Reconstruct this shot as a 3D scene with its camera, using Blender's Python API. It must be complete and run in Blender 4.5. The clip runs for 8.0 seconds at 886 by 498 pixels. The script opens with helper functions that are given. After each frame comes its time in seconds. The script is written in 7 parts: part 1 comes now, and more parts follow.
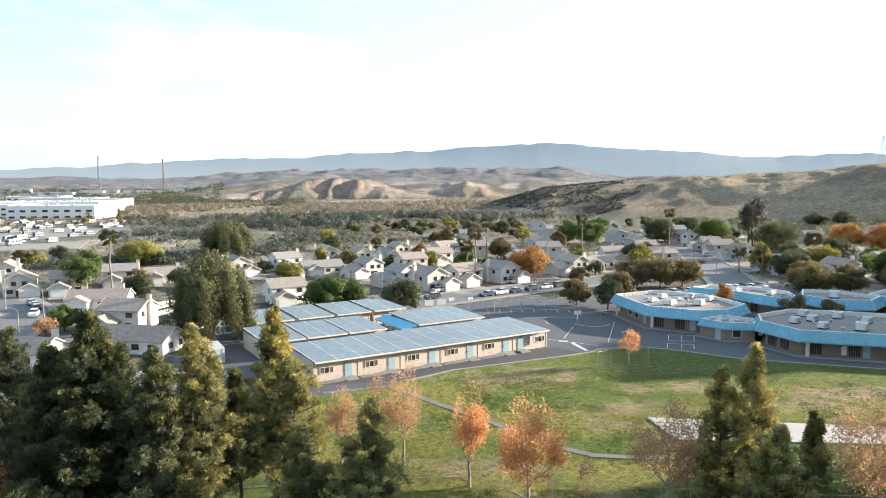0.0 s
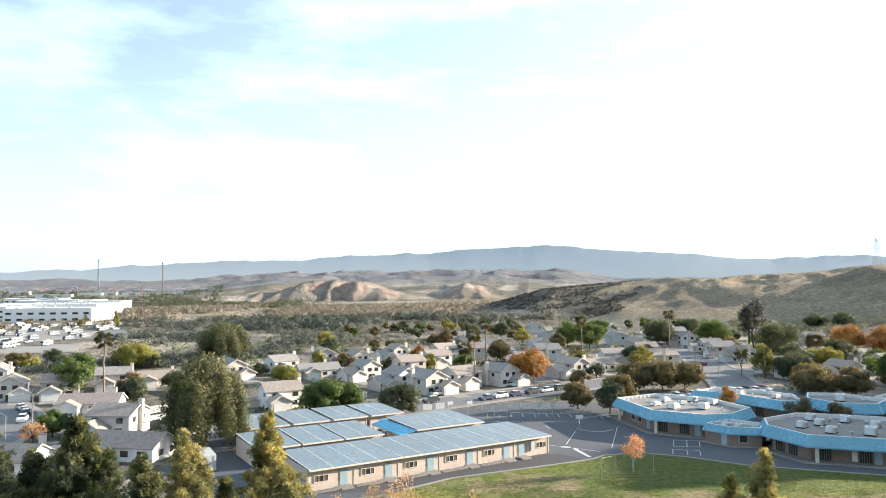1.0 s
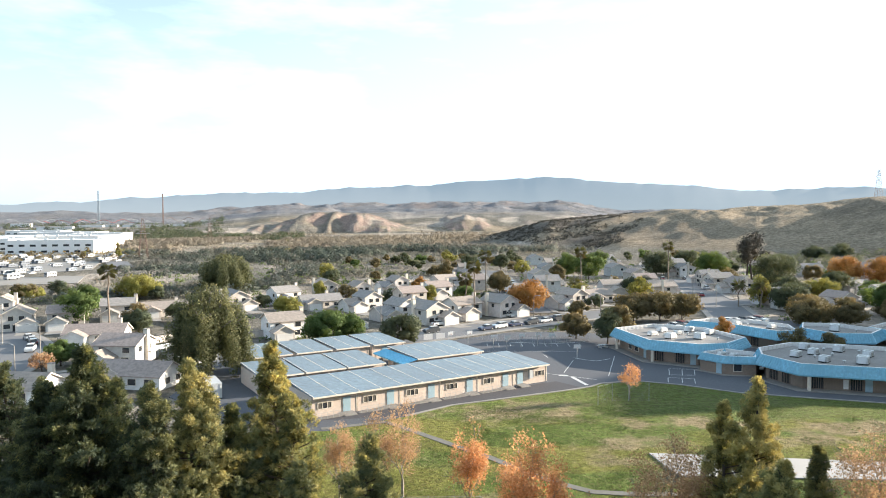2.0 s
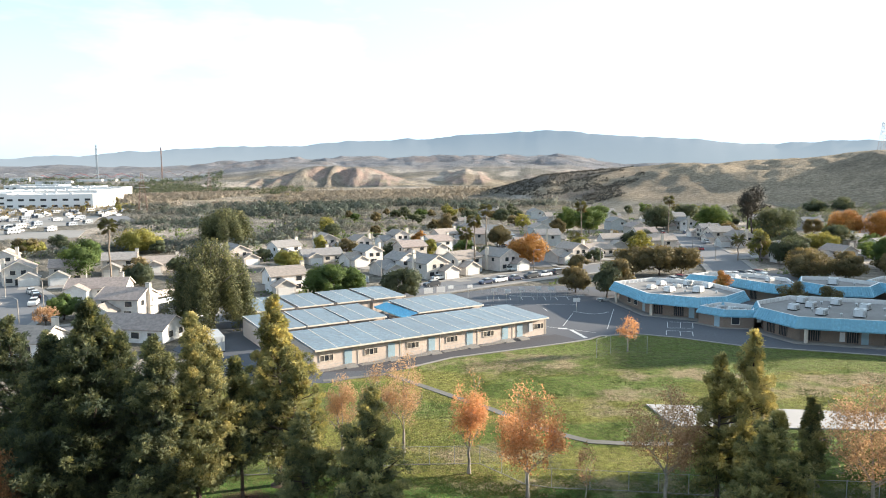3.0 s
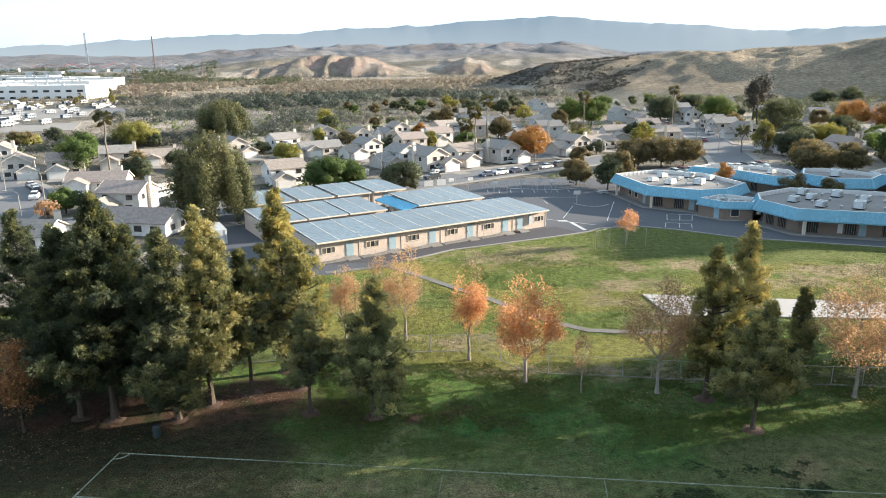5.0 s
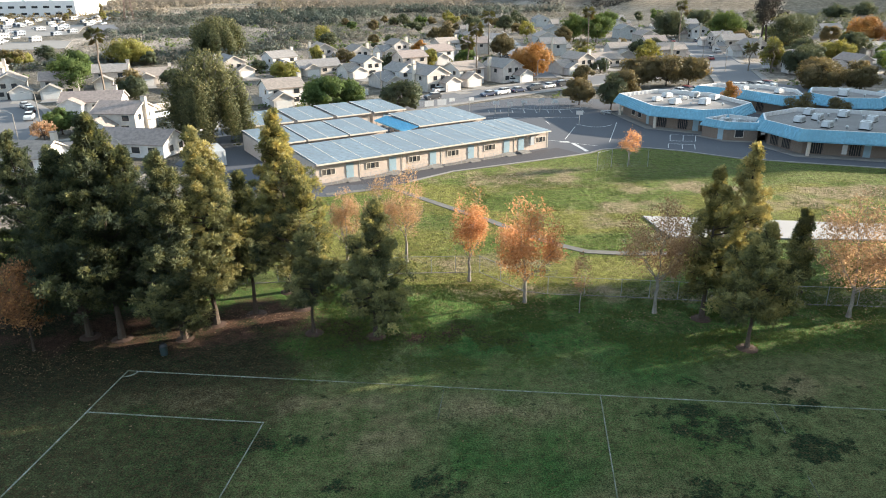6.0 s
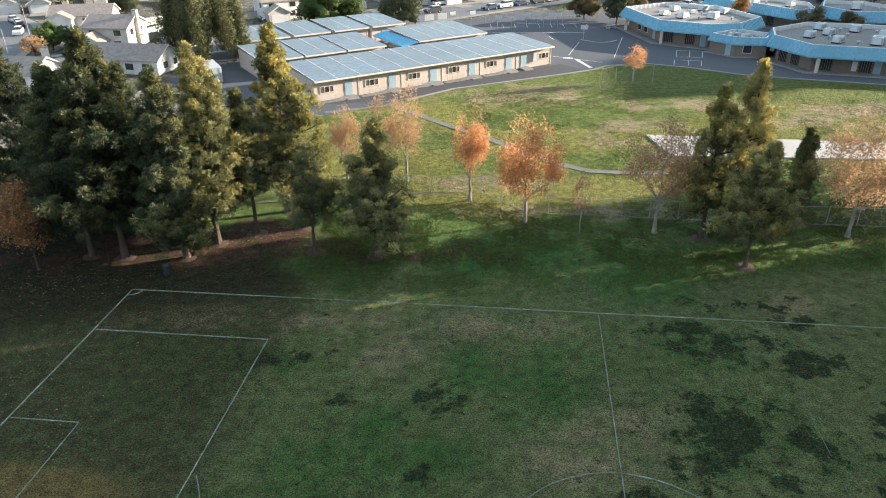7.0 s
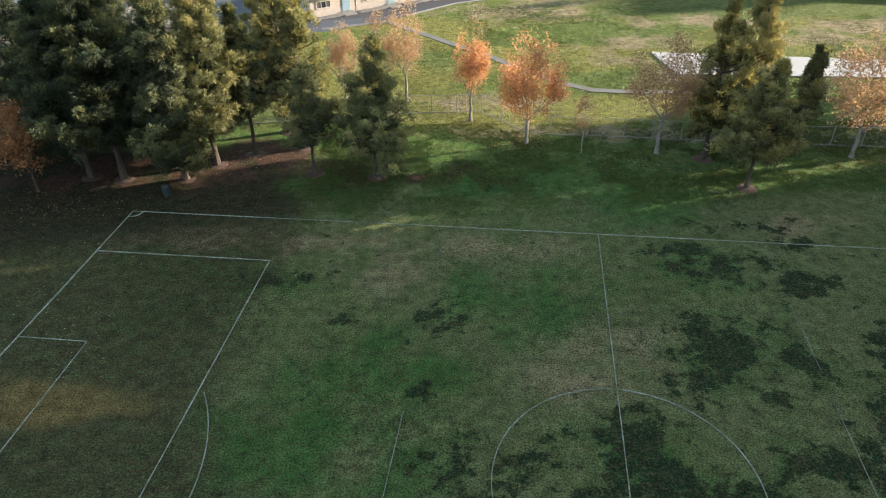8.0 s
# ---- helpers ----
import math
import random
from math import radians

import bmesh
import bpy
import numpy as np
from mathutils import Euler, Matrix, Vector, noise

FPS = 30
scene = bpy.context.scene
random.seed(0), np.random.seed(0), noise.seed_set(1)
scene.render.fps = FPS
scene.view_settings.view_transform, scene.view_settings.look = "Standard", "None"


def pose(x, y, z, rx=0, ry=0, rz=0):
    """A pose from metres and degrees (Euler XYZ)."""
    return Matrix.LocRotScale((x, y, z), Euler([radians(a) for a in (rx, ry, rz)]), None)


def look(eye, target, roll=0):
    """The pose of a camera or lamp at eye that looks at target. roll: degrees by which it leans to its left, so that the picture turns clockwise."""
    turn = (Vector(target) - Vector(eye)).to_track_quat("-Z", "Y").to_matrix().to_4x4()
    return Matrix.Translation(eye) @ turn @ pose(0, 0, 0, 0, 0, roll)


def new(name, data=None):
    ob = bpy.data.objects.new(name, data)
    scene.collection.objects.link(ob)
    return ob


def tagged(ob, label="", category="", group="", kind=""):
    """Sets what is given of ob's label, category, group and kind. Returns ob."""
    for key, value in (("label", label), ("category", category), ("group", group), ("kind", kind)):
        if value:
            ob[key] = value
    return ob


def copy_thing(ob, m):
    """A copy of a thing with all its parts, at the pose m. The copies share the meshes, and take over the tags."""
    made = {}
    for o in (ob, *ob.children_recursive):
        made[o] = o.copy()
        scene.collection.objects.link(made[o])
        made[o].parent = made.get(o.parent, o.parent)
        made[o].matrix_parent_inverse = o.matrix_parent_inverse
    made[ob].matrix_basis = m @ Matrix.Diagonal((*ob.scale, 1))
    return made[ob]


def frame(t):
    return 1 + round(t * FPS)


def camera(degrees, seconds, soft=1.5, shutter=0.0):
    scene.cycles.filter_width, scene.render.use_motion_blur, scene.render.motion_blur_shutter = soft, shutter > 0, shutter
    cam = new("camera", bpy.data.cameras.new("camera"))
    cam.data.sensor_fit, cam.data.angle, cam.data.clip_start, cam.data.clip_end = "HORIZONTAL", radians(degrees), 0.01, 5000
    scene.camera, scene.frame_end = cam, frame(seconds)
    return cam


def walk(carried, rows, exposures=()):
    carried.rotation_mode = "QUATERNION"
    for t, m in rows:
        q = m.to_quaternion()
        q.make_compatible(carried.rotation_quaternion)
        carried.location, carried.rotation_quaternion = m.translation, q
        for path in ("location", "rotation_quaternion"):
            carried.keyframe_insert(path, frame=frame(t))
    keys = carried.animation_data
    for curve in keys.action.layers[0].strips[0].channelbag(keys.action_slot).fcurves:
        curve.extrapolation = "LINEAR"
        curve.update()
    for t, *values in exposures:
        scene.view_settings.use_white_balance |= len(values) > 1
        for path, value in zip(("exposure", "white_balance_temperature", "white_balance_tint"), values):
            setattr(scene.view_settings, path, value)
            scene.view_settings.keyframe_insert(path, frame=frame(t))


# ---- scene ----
# The camera hangs in one place, 30 m over a park lawn, and tilts: first up, then slowly down.
EYE = (0.0, 0.0, 30.0)
PATH = [  # seconds, pitch, yaw, roll
    (0.0, -5.33, 0.01, -0.24), (0.2, -5.14, 0.0, -0.26), (0.3, -4.82, -0.01, -0.27), (0.5, -2.35, -0.03, -0.29),
    (0.7, 0.41, -0.08, -0.30), (0.8, 1.60, -0.10, -0.30), (1.0, 2.88, -0.15, -0.31), (1.25, 2.93, -0.15, -0.32),
    (1.5, 2.59, -0.15, -0.33), (1.7, 1.46, -0.13, -0.33), (1.8, 0.37, -0.12, -0.33), (2.0, -2.61, -0.09, -0.33),
    (2.2, -5.01, -0.06, -0.38), (3.3, -6.98, -0.04, -0.39), (3.5, -7.94, -0.03, -0.41), (4.0, -10.20, 0.0, -0.48),
    (4.5, -12.45, 0.03, -0.51), (4.7, -13.38, 0.04, -0.52), (5.8, -19.94, 0.14, -0.59), (6.0, -21.26, 0.18, -0.60),
    (6.5, -24.40, 0.25, -0.61), (7.0, -27.74, 0.30, -0.63), (7.5, -32.13, 0.38, -0.69), (8.0, -34.08, 0.43, -0.76)]
cam = camera(63.95, 8.0, soft=1.0)
walk(cam, [(t, pose(*EYE, 90, 0, yaw) @ pose(0, 0, 0, p, 0, 0) @ pose(0, 0, 0, 0, 0, r)) for t, p, yaw, r in PATH])
scene.view_settings.exposure = 1.69

# ---- sky and sun: low, from the right and a little ahead ----
SUN_ELEV, SUN_SIDE = 14.0, 16.5
to_sun = Vector((math.cos(radians(SUN_SIDE)) * math.cos(radians(SUN_ELEV)),
                 math.sin(radians(SUN_SIDE)) * math.cos(radians(SUN_ELEV)), math.sin(radians(SUN_ELEV))))
world = bpy.data.worlds.new("world")
scene.world = world
world.use_nodes = True
wn, wl = world.node_tree.nodes, world.node_tree.links
sky = wn.new("ShaderNodeTexSky")
sky.sky_type, sky.sun_disc = "NISHITA", False
sky.sun_elevation, sky.sun_rotation = radians(SUN_ELEV), radians(90 - SUN_SIDE)
sky.air_density, sky.dust_density, sky.ozone_density = 1.0, 1.6, 1.2
coord = wn.new("ShaderNodeTexCoord")
flat = wn.new("ShaderNodeMapping")
flat.inputs["Scale"].default_value = (2.2, 2.6, 8.0)
wl.new(coord.outputs["Generated"], flat.inputs[0])
veil = wn.new("ShaderNodeTexNoise")  # thin streaks of high cloud
veil.inputs["Scale"].default_value, veil.inputs["Detail"].default_value, veil.inputs["Roughness"].default_value = 2.2, 6.0, 0.55
wl.new(flat.outputs[0], veil.inputs["Vector"])
thick = wn.new("ShaderNodeMapRange")
thick.inputs[1].default_value, thick.inputs[2].default_value, thick.inputs[3].default_value, thick.inputs[4].default_value = 0.45, 0.64, 0.0, 0.55
wl.new(veil.outputs[0], thick.inputs[0])
split = wn.new("ShaderNodeSeparateXYZ")
wl.new(coord.outputs["Generated"], split.inputs[0])
low = wn.new("ShaderNodeMapRange")  # bright haze towards the horizon
low.interpolation_type = "SMOOTHSTEP"
low.inputs[1].default_value, low.inputs[2].default_value, low.inputs[3].default_value, low.inputs[4].default_value = 0.03, 0.36, 0.95, 0.40
wl.new(split.outputs[2], low.inputs[0])
sunny = wn.new("ShaderNodeMapRange")  # and towards the sun's side
sunny.inputs[1].default_value, sunny.inputs[2].default_value, sunny.inputs[3].default_value, sunny.inputs[4].default_value = -0.6, 0.35, -0.36, 0.40
wl.new(split.outputs[0], sunny.inputs[0])
total = None
for a_, b_ in ((low, sunny), (None, thick)):
    add = wn.new("ShaderNodeMath")
    add.operation, add.use_clamp = "ADD", total is not None
    wl.new(total.outputs[0] if total else a_.outputs[0], add.inputs[0])
    wl.new(b_.outputs[0], add.inputs[1])
    total = add
cloud = wn.new("ShaderNodeMix")
cloud.data_type, cloud.clamp_factor = "RGBA", True
cloud.inputs[7].default_value = (3.2, 4.10, 4.90, 1)
wl.new(total.outputs[0], cloud.inputs[0])
wl.new(sky.outputs[0], cloud.inputs[6])
wl.new(cloud.outputs[2], wn["Background"].inputs[0])
wn["Background"].inputs[1].default_value = 0.10
sun = new("sun", bpy.data.lights.new("sun", "SUN"))
sun.data.energy, sun.data.angle, sun.data.color = 5.0, radians(0.5), (1.0, 0.885, 0.735)
sun.matrix_world = look(to_sun * 500, (0, 0, 0))


# ---- materials ----
def nodes_of(name):
    m = bpy.data.materials.new(name)
    m.use_nodes = True
    return m, m.node_tree.nodes, m.node_tree.links, m.node_tree.nodes["Principled BSDF"]


def mix_rgb(n, l, fac, a, b):
    mx = n.new("ShaderNodeMix")
    mx.data_type = "RGBA"
    for sock, val in ((0, fac), (6, a), (7, b)):
        if hasattr(val, "is_linked"):
            l.new(val, mx.inputs[sock])
        else:
            mx.inputs[sock].default_value = val if sock == 0 else (*val, 1)
    return mx.outputs[2]


def noise_out(n, l, scale, detail=4.0, rough=0.6, vec=None, lo=0.35, hi=0.65):
    t = n.new("ShaderNodeTexNoise")
    t.inputs["Scale"].default_value, t.inputs["Detail"].default_value, t.inputs["Roughness"].default_value = scale, detail, rough
    if vec is not None:
        l.new(vec, t.inputs["Vector"])
    r = n.new("ShaderNodeMapRange")
    r.inputs[1].default_value, r.inputs[2].default_value = lo, hi
    l.new(t.outputs[0], r.inputs[0])
    return r.outputs[0]


def world_pos(n):
    return n.new("ShaderNodeNewGeometry").outputs["Position"]


def bump(n, l, p, height, dist, strength=1.0):
    b = n.new("ShaderNodeBump")
    b.inputs["Distance"].default_value, b.inputs["Strength"].default_value = dist, strength
    l.new(height, b.inputs["Height"])
    l.new(b.outputs[0], p.inputs["Normal"])


def surface(name, color, rough=0.8, metal=0.0, coarse=0.5, fine=8.0, vary=0.25, relief=0.0, dirt=None, random_vary=0.0):
    """A plain worn surface: two scales of tone, dirt and a little relief."""
    m, n, l, p = nodes_of(name)
    pos = world_pos(n)
    a = noise_out(n, l, coarse, 4, 0.65, pos)
    b = noise_out(n, l, fine, 3, 0.6, pos)
    dark = tuple(c * (1 - vary) for c in color)
    light = tuple(min(1, c * (1 + vary * 0.5)) for c in color)
    c1 = mix_rgb(n, l, b, dark, light)
    c2 = mix_rgb(n, l, a, dirt or tuple(c * (1 - vary * 0.7) for c in color), c1)
    if random_vary:
        info = n.new("ShaderNodeObjectInfo")
        hsv = n.new("ShaderNodeHueSaturation")
        mr = n.new("ShaderNodeMapRange")
        mr.inputs[3].default_value, mr.inputs[4].default_value = 1 - random_vary, 1 + random_vary
        l.new(info.outputs["Random"], mr.inputs[0])
        l.new(mr.outputs[0], hsv.inputs["Value"])
        l.new(c2, hsv.inputs["Color"])
        c2 = hsv.outputs[0]
    l.new(c2, p.inputs["Base Color"])
    p.inputs["Roughness"].default_value, p.inputs["Metallic"].default_value = rough, metal
    if relief:
        bump(n, l, p, b, relief)
    return m


def palette(name, colors, rough=0.8, vary=0.15, fine=6.0, metal=0.0, coat=0.0):
    """One of several colours for each object, picked by its random number, with some grain."""
    m, n, l, p = nodes_of(name)
    info = n.new("ShaderNodeObjectInfo")
    ramp = n.new("ShaderNodeValToRGB")
    ramp.color_ramp.interpolation = "CONSTANT"
    el = ramp.color_ramp.elements
    while len(el) < len(colors):
        el.new(0.5)
    for i, c in enumerate(colors):
        el[i].position, el[i].color = i / len(colors), (*c, 1)
    l.new(info.outputs["Random"], ramp.inputs[0])
    g = noise_out(n, l, fine, 4, 0.6, world_pos(n))
    k = n.new("ShaderNodeMapRange")
    k.inputs[3].default_value, k.inputs[4].default_value = 1 - vary, 1 + vary * 0.4
    l.new(g, k.inputs[0])
    hsv = n.new("ShaderNodeHueSaturation")
    l.new(ramp.outputs[0], hsv.inputs["Color"])
    l.new(k.outputs[0], hsv.inputs["Value"])
    l.new(hsv.outputs[0], p.inputs["Base Color"])
    p.inputs["Roughness"].default_value, p.inputs["Metallic"].default_value = rough, metal
    p.inputs["Coat Weight"].default_value = coat
    return m


def foliage(name, stops, through_leaf=0.3, warm=(1.6, 1.4, 0.9), bushy=0.75):
    """Leaves: colour by each clump's own tint, half of the light passes through."""
    m, n, l, p = nodes_of(name)
    at = n.new("ShaderNodeAttribute")
    at.attribute_name = "tint"
    ramps = []
    for gain in ((1, 1, 1), warm):
        ramp = n.new("ShaderNodeValToRGB")
        el = ramp.color_ramp.elements
        while len(el) < len(stops):
            el.new(0.5)
        for i, c in enumerate(stops):
            el[i].position, el[i].color = i / (len(stops) - 1), (*[min(0.9, a * b) for a, b in zip(c, gain)], 1)
        l.new(at.outputs["Fac"], ramp.inputs[0])
        ramps.append(ramp)
    ramp = ramps[0]
    l.new(ramp.outputs[0], p.inputs["Base Color"])
    p.inputs["Roughness"].default_value = 0.65
    p.inputs["Specular IOR Level"].default_value = 0.25
    tr = n.new("ShaderNodeBsdfTranslucent")
    l.new(ramps[1].outputs[0], tr.inputs[0])
    if bushy:  # leaves of a thick crown, mostly turned outwards
        away = n.new("ShaderNodeAttribute")
        away.attribute_name = "away"
        turn = n.new("ShaderNodeMix")
        turn.data_type = "VECTOR"
        turn.inputs[0].default_value = bushy
        l.new(away.outputs["Vector"], turn.inputs[5])
        l.new(n.new("ShaderNodeNewGeometry").outputs["Normal"], turn.inputs[4])
        l.new(turn.outputs[1], p.inputs["Normal"])
        l.new(turn.outputs[1], tr.inputs["Normal"])
    mx = n.new("ShaderNodeMixShader")
    mx.inputs[0].default_value = through_leaf
    l.new(p.outputs[0], mx.inputs[1])
    l.new(tr.outputs[0], mx.inputs[2])
    l.new(mx.outputs[0], n["Material Output"].inputs[0])
    return m


def masked_ground(name, base, layers, grain, relief, grain_vary=0.35, rough=0.95, ragged=0.6, edge=0.8, speck=6.0):
    """Ground whose colour follows masks stored on its mesh, with grain on top. layers: (mask, colour)."""
    m, n, l, p = nodes_of(name)
    pos = world_pos(n)
    broad = noise_out(n, l, edge, 7, 0.72, pos, 0.25, 0.75)
    small = noise_out(n, l, edge * speck, 5, 0.7, pos, 0.34, 0.66)
    both = n.new("ShaderNodeMath")
    both.operation = "MULTIPLY_ADD"
    l.new(small, both.inputs[0])
    both.inputs[1].default_value = 0.62
    half_broad = n.new("ShaderNodeMath")
    half_broad.operation = "MULTIPLY"
    half_broad.inputs[1].default_value = 0.38
    l.new(broad, half_broad.inputs[0])
    l.new(half_broad.outputs[0], both.inputs[2])
    rag = both.outputs[0]
    col = None
    for mask, colour, *soft in layers:
        half = soft[0] if soft else 0.42
        at = n.new("ShaderNodeAttribute")
        at.attribute_name = mask
        own = soft[1] if len(soft) > 1 else None  # clumps with an outline of their own
        amount = 1.7 if own else ragged
        torn = n.new("ShaderNodeMath")  # uneven edges
        torn.operation = "MULTIPLY_ADD"
        l.new(noise_out(n, l, own, 9, 0.74, pos, 0.30, 0.70) if own else rag, torn.inputs[0])
        torn.inputs[1].default_value = amount
        l.new(at.outputs["Fac"], torn.inputs[2])
        cut = n.new("ShaderNodeMapRange")
        cut.inputs[1].default_value, cut.inputs[2].default_value = 0.5 - half + amount * 0.5, 0.5 + half + amount * 0.5
        l.new(torn.outputs[0], cut.inputs[0])
        col = mix_rgb(n, l, cut.outputs[0], base if col is None else col, colour)
    g1 = noise_out(n, l, grain, 5, 0.75, pos, 0.38, 0.62)
    g2 = noise_out(n, l, grain * 0.13, 4, 0.65, pos, 0.3, 0.7)
    for g, k in ((g1, grain_vary), (g2, grain_vary * 0.6)):
        mr = n.new("ShaderNodeMapRange")
        mr.inputs[3].default_value, mr.inputs[4].default_value = 1 - k, 1 + k
        l.new(g, mr.inputs[0])
        hsv = n.new("ShaderNodeHueSaturation")
        l.new(mr.outputs[0], hsv.inputs["Value"])
        l.new(col, hsv.inputs["Color"])
        col = hsv.outputs[0]
    l.new(col, p.inputs["Base Color"])
    p.inputs["Roughness"].default_value = rough
    p.inputs["Specular IOR Level"].default_value = 0.1
    bump(n, l, p, g1, relief)
    return m


def glass_mat():
    m, n, l, p = nodes_of("window_glass")
    p.inputs["Base Color"].default_value = (0.035, 0.038, 0.042, 1)
    p.inputs["Roughness"].default_value = 0.08
    return m


M_GLASS = glass_mat()
M_CREAM = surface("cream_siding", (0.60, 0.49, 0.41), 0.8, 0, 0.4, 3.0, 0.18, 0.004)
M_TRIM = surface("cream_trim", (0.70, 0.62, 0.52), 0.7, 0, 0.6, 5.0, 0.15)
M_METAL_ROOF = surface("blue_grey_metal_roof", (0.205, 0.270, 0.315), 0.5, 0.2, 0.12, 1.5, 0.25, 0, (0.17, 0.215, 0.25))
M_DOOR_BLUE = surface("pale_blue_paint", (0.30, 0.42, 0.48), 0.6, 0, 1.0, 6.0, 0.15)
M_BLUE = surface("blue_painted_metal", (0.20, 0.45, 0.58), 0.5, 0.0, 0.25, 2.0, 0.25)
M_CANOPY = surface("bright_blue_metal", (0.11, 0.42, 0.62), 0.45, 0.1, 0.3, 2.0, 0.2)
M_BRICK = surface("brown_block_wall", (0.25, 0.19, 0.15), 0.9, 0, 0.4, 5.0, 0.25, 0.006)
M_GRAVEL = surface("grey_gravel_roof", (0.26, 0.25, 0.24), 0.95, 0, 0.15, 3.0, 0.3, 0.01, (0.19, 0.18, 0.17))
M_WHITE = surface("white_paint", (0.72, 0.70, 0.68), 0.6, 0, 0.5, 4.0, 0.12)
M_PLASTIC = surface("white_sheet_metal", (0.56, 0.57, 0.57), 0.45, 0.1, 0.5, 4.0, 0.15)
M_ASPHALT = surface("worn_asphalt", (0.080, 0.085, 0.098), 0.9, 0, 0.05, 3.0, 0.3, 0.004, (0.066, 0.070, 0.082))
M_NEW_ASPHALT = surface("dark_asphalt", (0.060, 0.056, 0.062), 0.9, 0, 0.05, 3.0, 0.3, 0.004, (0.048, 0.045, 0.050))
M_ROAD = surface("street_asphalt", (0.15, 0.15, 0.155), 0.9, 0, 0.06, 3.0, 0.25, 0.004, (0.125, 0.125, 0.13))
M_GREYLOT = surface("pale_gravel", (0.27, 0.25, 0.225), 0.95, 0, 0.05, 1.0, 0.25)
M_CONCRETE = surface("pale_concrete", (0.28, 0.26, 0.235), 0.9, 0, 0.3, 4.0, 0.22, 0.003, (0.22, 0.20, 0.18))
M_PATH = surface("worn_path_concrete", (0.185, 0.170, 0.145), 0.9, 0, 0.4, 4.0, 0.28, 0.004, (0.13, 0.12, 0.10))
M_SLAB = surface("bleached_concrete", (0.43, 0.40, 0.37), 0.9, 0, 0.2, 3.0, 0.15, 0.002)
M_LINE = surface("white_line_paint", (0.62, 0.62, 0.60), 0.9, 0, 1.2, 9.0, 0.45)
M_CHALK = surface("worn_chalk_line", (0.34, 0.36, 0.30), 0.95, 0, 0.7, 6.0, 0.6, 0, (0.15, 0.165, 0.10))
M_CHALK_FAINT = surface("faded_chalk_line", (0.29, 0.31, 0.25), 0.95, 0, 0.7, 6.0, 0.6, 0, (0.11, 0.125, 0.07))
M_STEEL = surface("galvanised_steel", (0.42, 0.43, 0.42), 0.5, 0.6, 2.0, 20.0, 0.15)
M_DARK = surface("dark_metal", (0.03, 0.03, 0.032), 0.6, 0.2, 2.0, 20.0, 0.2)
M_BARK = surface("pine_bark", (0.10, 0.072, 0.052), 0.95, 0, 1.0, 9.0, 0.45, 0.02)
M_BARK_PALE = surface("pale_sycamore_bark", (0.38, 0.34, 0.29), 0.9, 0, 1.5, 10.0, 0.4, 0.01, (0.20, 0.17, 0.14))
M_TYRE = surface("rubber", (0.012, 0.012, 0.012), 0.85, 0, 3.0, 20.0, 0.2)
M_RIM = surface("alloy", (0.45, 0.45, 0.46), 0.35, 0.8, 3.0, 20.0, 0.15)
M_CAR = palette("car_paint", [(0.65, 0.65, 0.64), (0.02, 0.02, 0.023), (0.30, 0.31, 0.32), (0.05, 0.055, 0.06), (0.60, 0.60, 0.59),
                              (0.22, 0.02, 0.02), (0.03, 0.045, 0.09), (0.42, 0.40, 0.36)], 0.3, 0.05, 6.0, 0.1, 0.5)
M_LAMP_RED = surface("red_lens", (0.25, 0.01, 0.01), 0.3, 0, 3, 20, 0.1)
M_LAMP_CLEAR = surface("clear_lens", (0.6, 0.6, 0.58), 0.2, 0, 3, 20, 0.1)
M_RV = palette("motorhome_paint", [(0.34, 0.34, 0.34), (0.17, 0.19, 0.21), (0.42, 0.41, 0.40), (0.08, 0.10, 0.13), (0.26, 0.28, 0.30), (0.14, 0.17, 0.21)], 0.5, 0.1, 3.0)
M_STUCCO = palette("stucco", [(0.52, 0.48, 0.435), (0.62, 0.59, 0.56), (0.47, 0.425, 0.38), (0.66, 0.64, 0.62), (0.51, 0.455, 0.41),
                              (0.47, 0.475, 0.465), (0.62, 0.56, 0.52)], 0.9, 0.16, 1.1)
M_SHINGLE = palette("grey_roof_tiles", [(0.29, 0.245, 0.21), (0.33, 0.28, 0.24), (0.235, 0.22, 0.21), (0.36, 0.30, 0.255),
                                        (0.27, 0.248, 0.23), (0.31, 0.25, 0.22)], 0.9, 0.24, 1.6)
M_GARAGE = surface("white_garage_door", (0.62, 0.60, 0.57), 0.6, 0, 0.6, 5.0, 0.12, 0, None, 0.1)

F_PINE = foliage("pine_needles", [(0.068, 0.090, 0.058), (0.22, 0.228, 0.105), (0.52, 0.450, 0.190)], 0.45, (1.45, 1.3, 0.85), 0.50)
F_SYCAMORE = foliage("rust_sycamore_leaves", [(0.40, 0.195, 0.095), (0.55, 0.31, 0.155), (0.70, 0.48, 0.28)], 0.6, (1.25, 1.15, 1.0), 0.15)
F_DRY = foliage("dry_brown_leaves", [(0.27, 0.165, 0.105), (0.42, 0.27, 0.165), (0.58, 0.40, 0.26)], 0.6, (1.25, 1.2, 1.0), 0.15)
F_RED = foliage("dull_red_leaves", [(0.21, 0.13, 0.075), (0.38, 0.21, 0.11), (0.70, 0.38, 0.17)], 0.55, (1.4, 1.2, 0.9), 0.2)
F_GREEN = foliage("green_leaves", [(0.070, 0.115, 0.036), (0.120, 0.180, 0.052), (0.21, 0.27, 0.085)], 0.4)
F_DARK = foliage("dark_leaves", [(0.075, 0.096, 0.064), (0.120, 0.145, 0.086), (0.19, 0.205, 0.115)], 0.4)
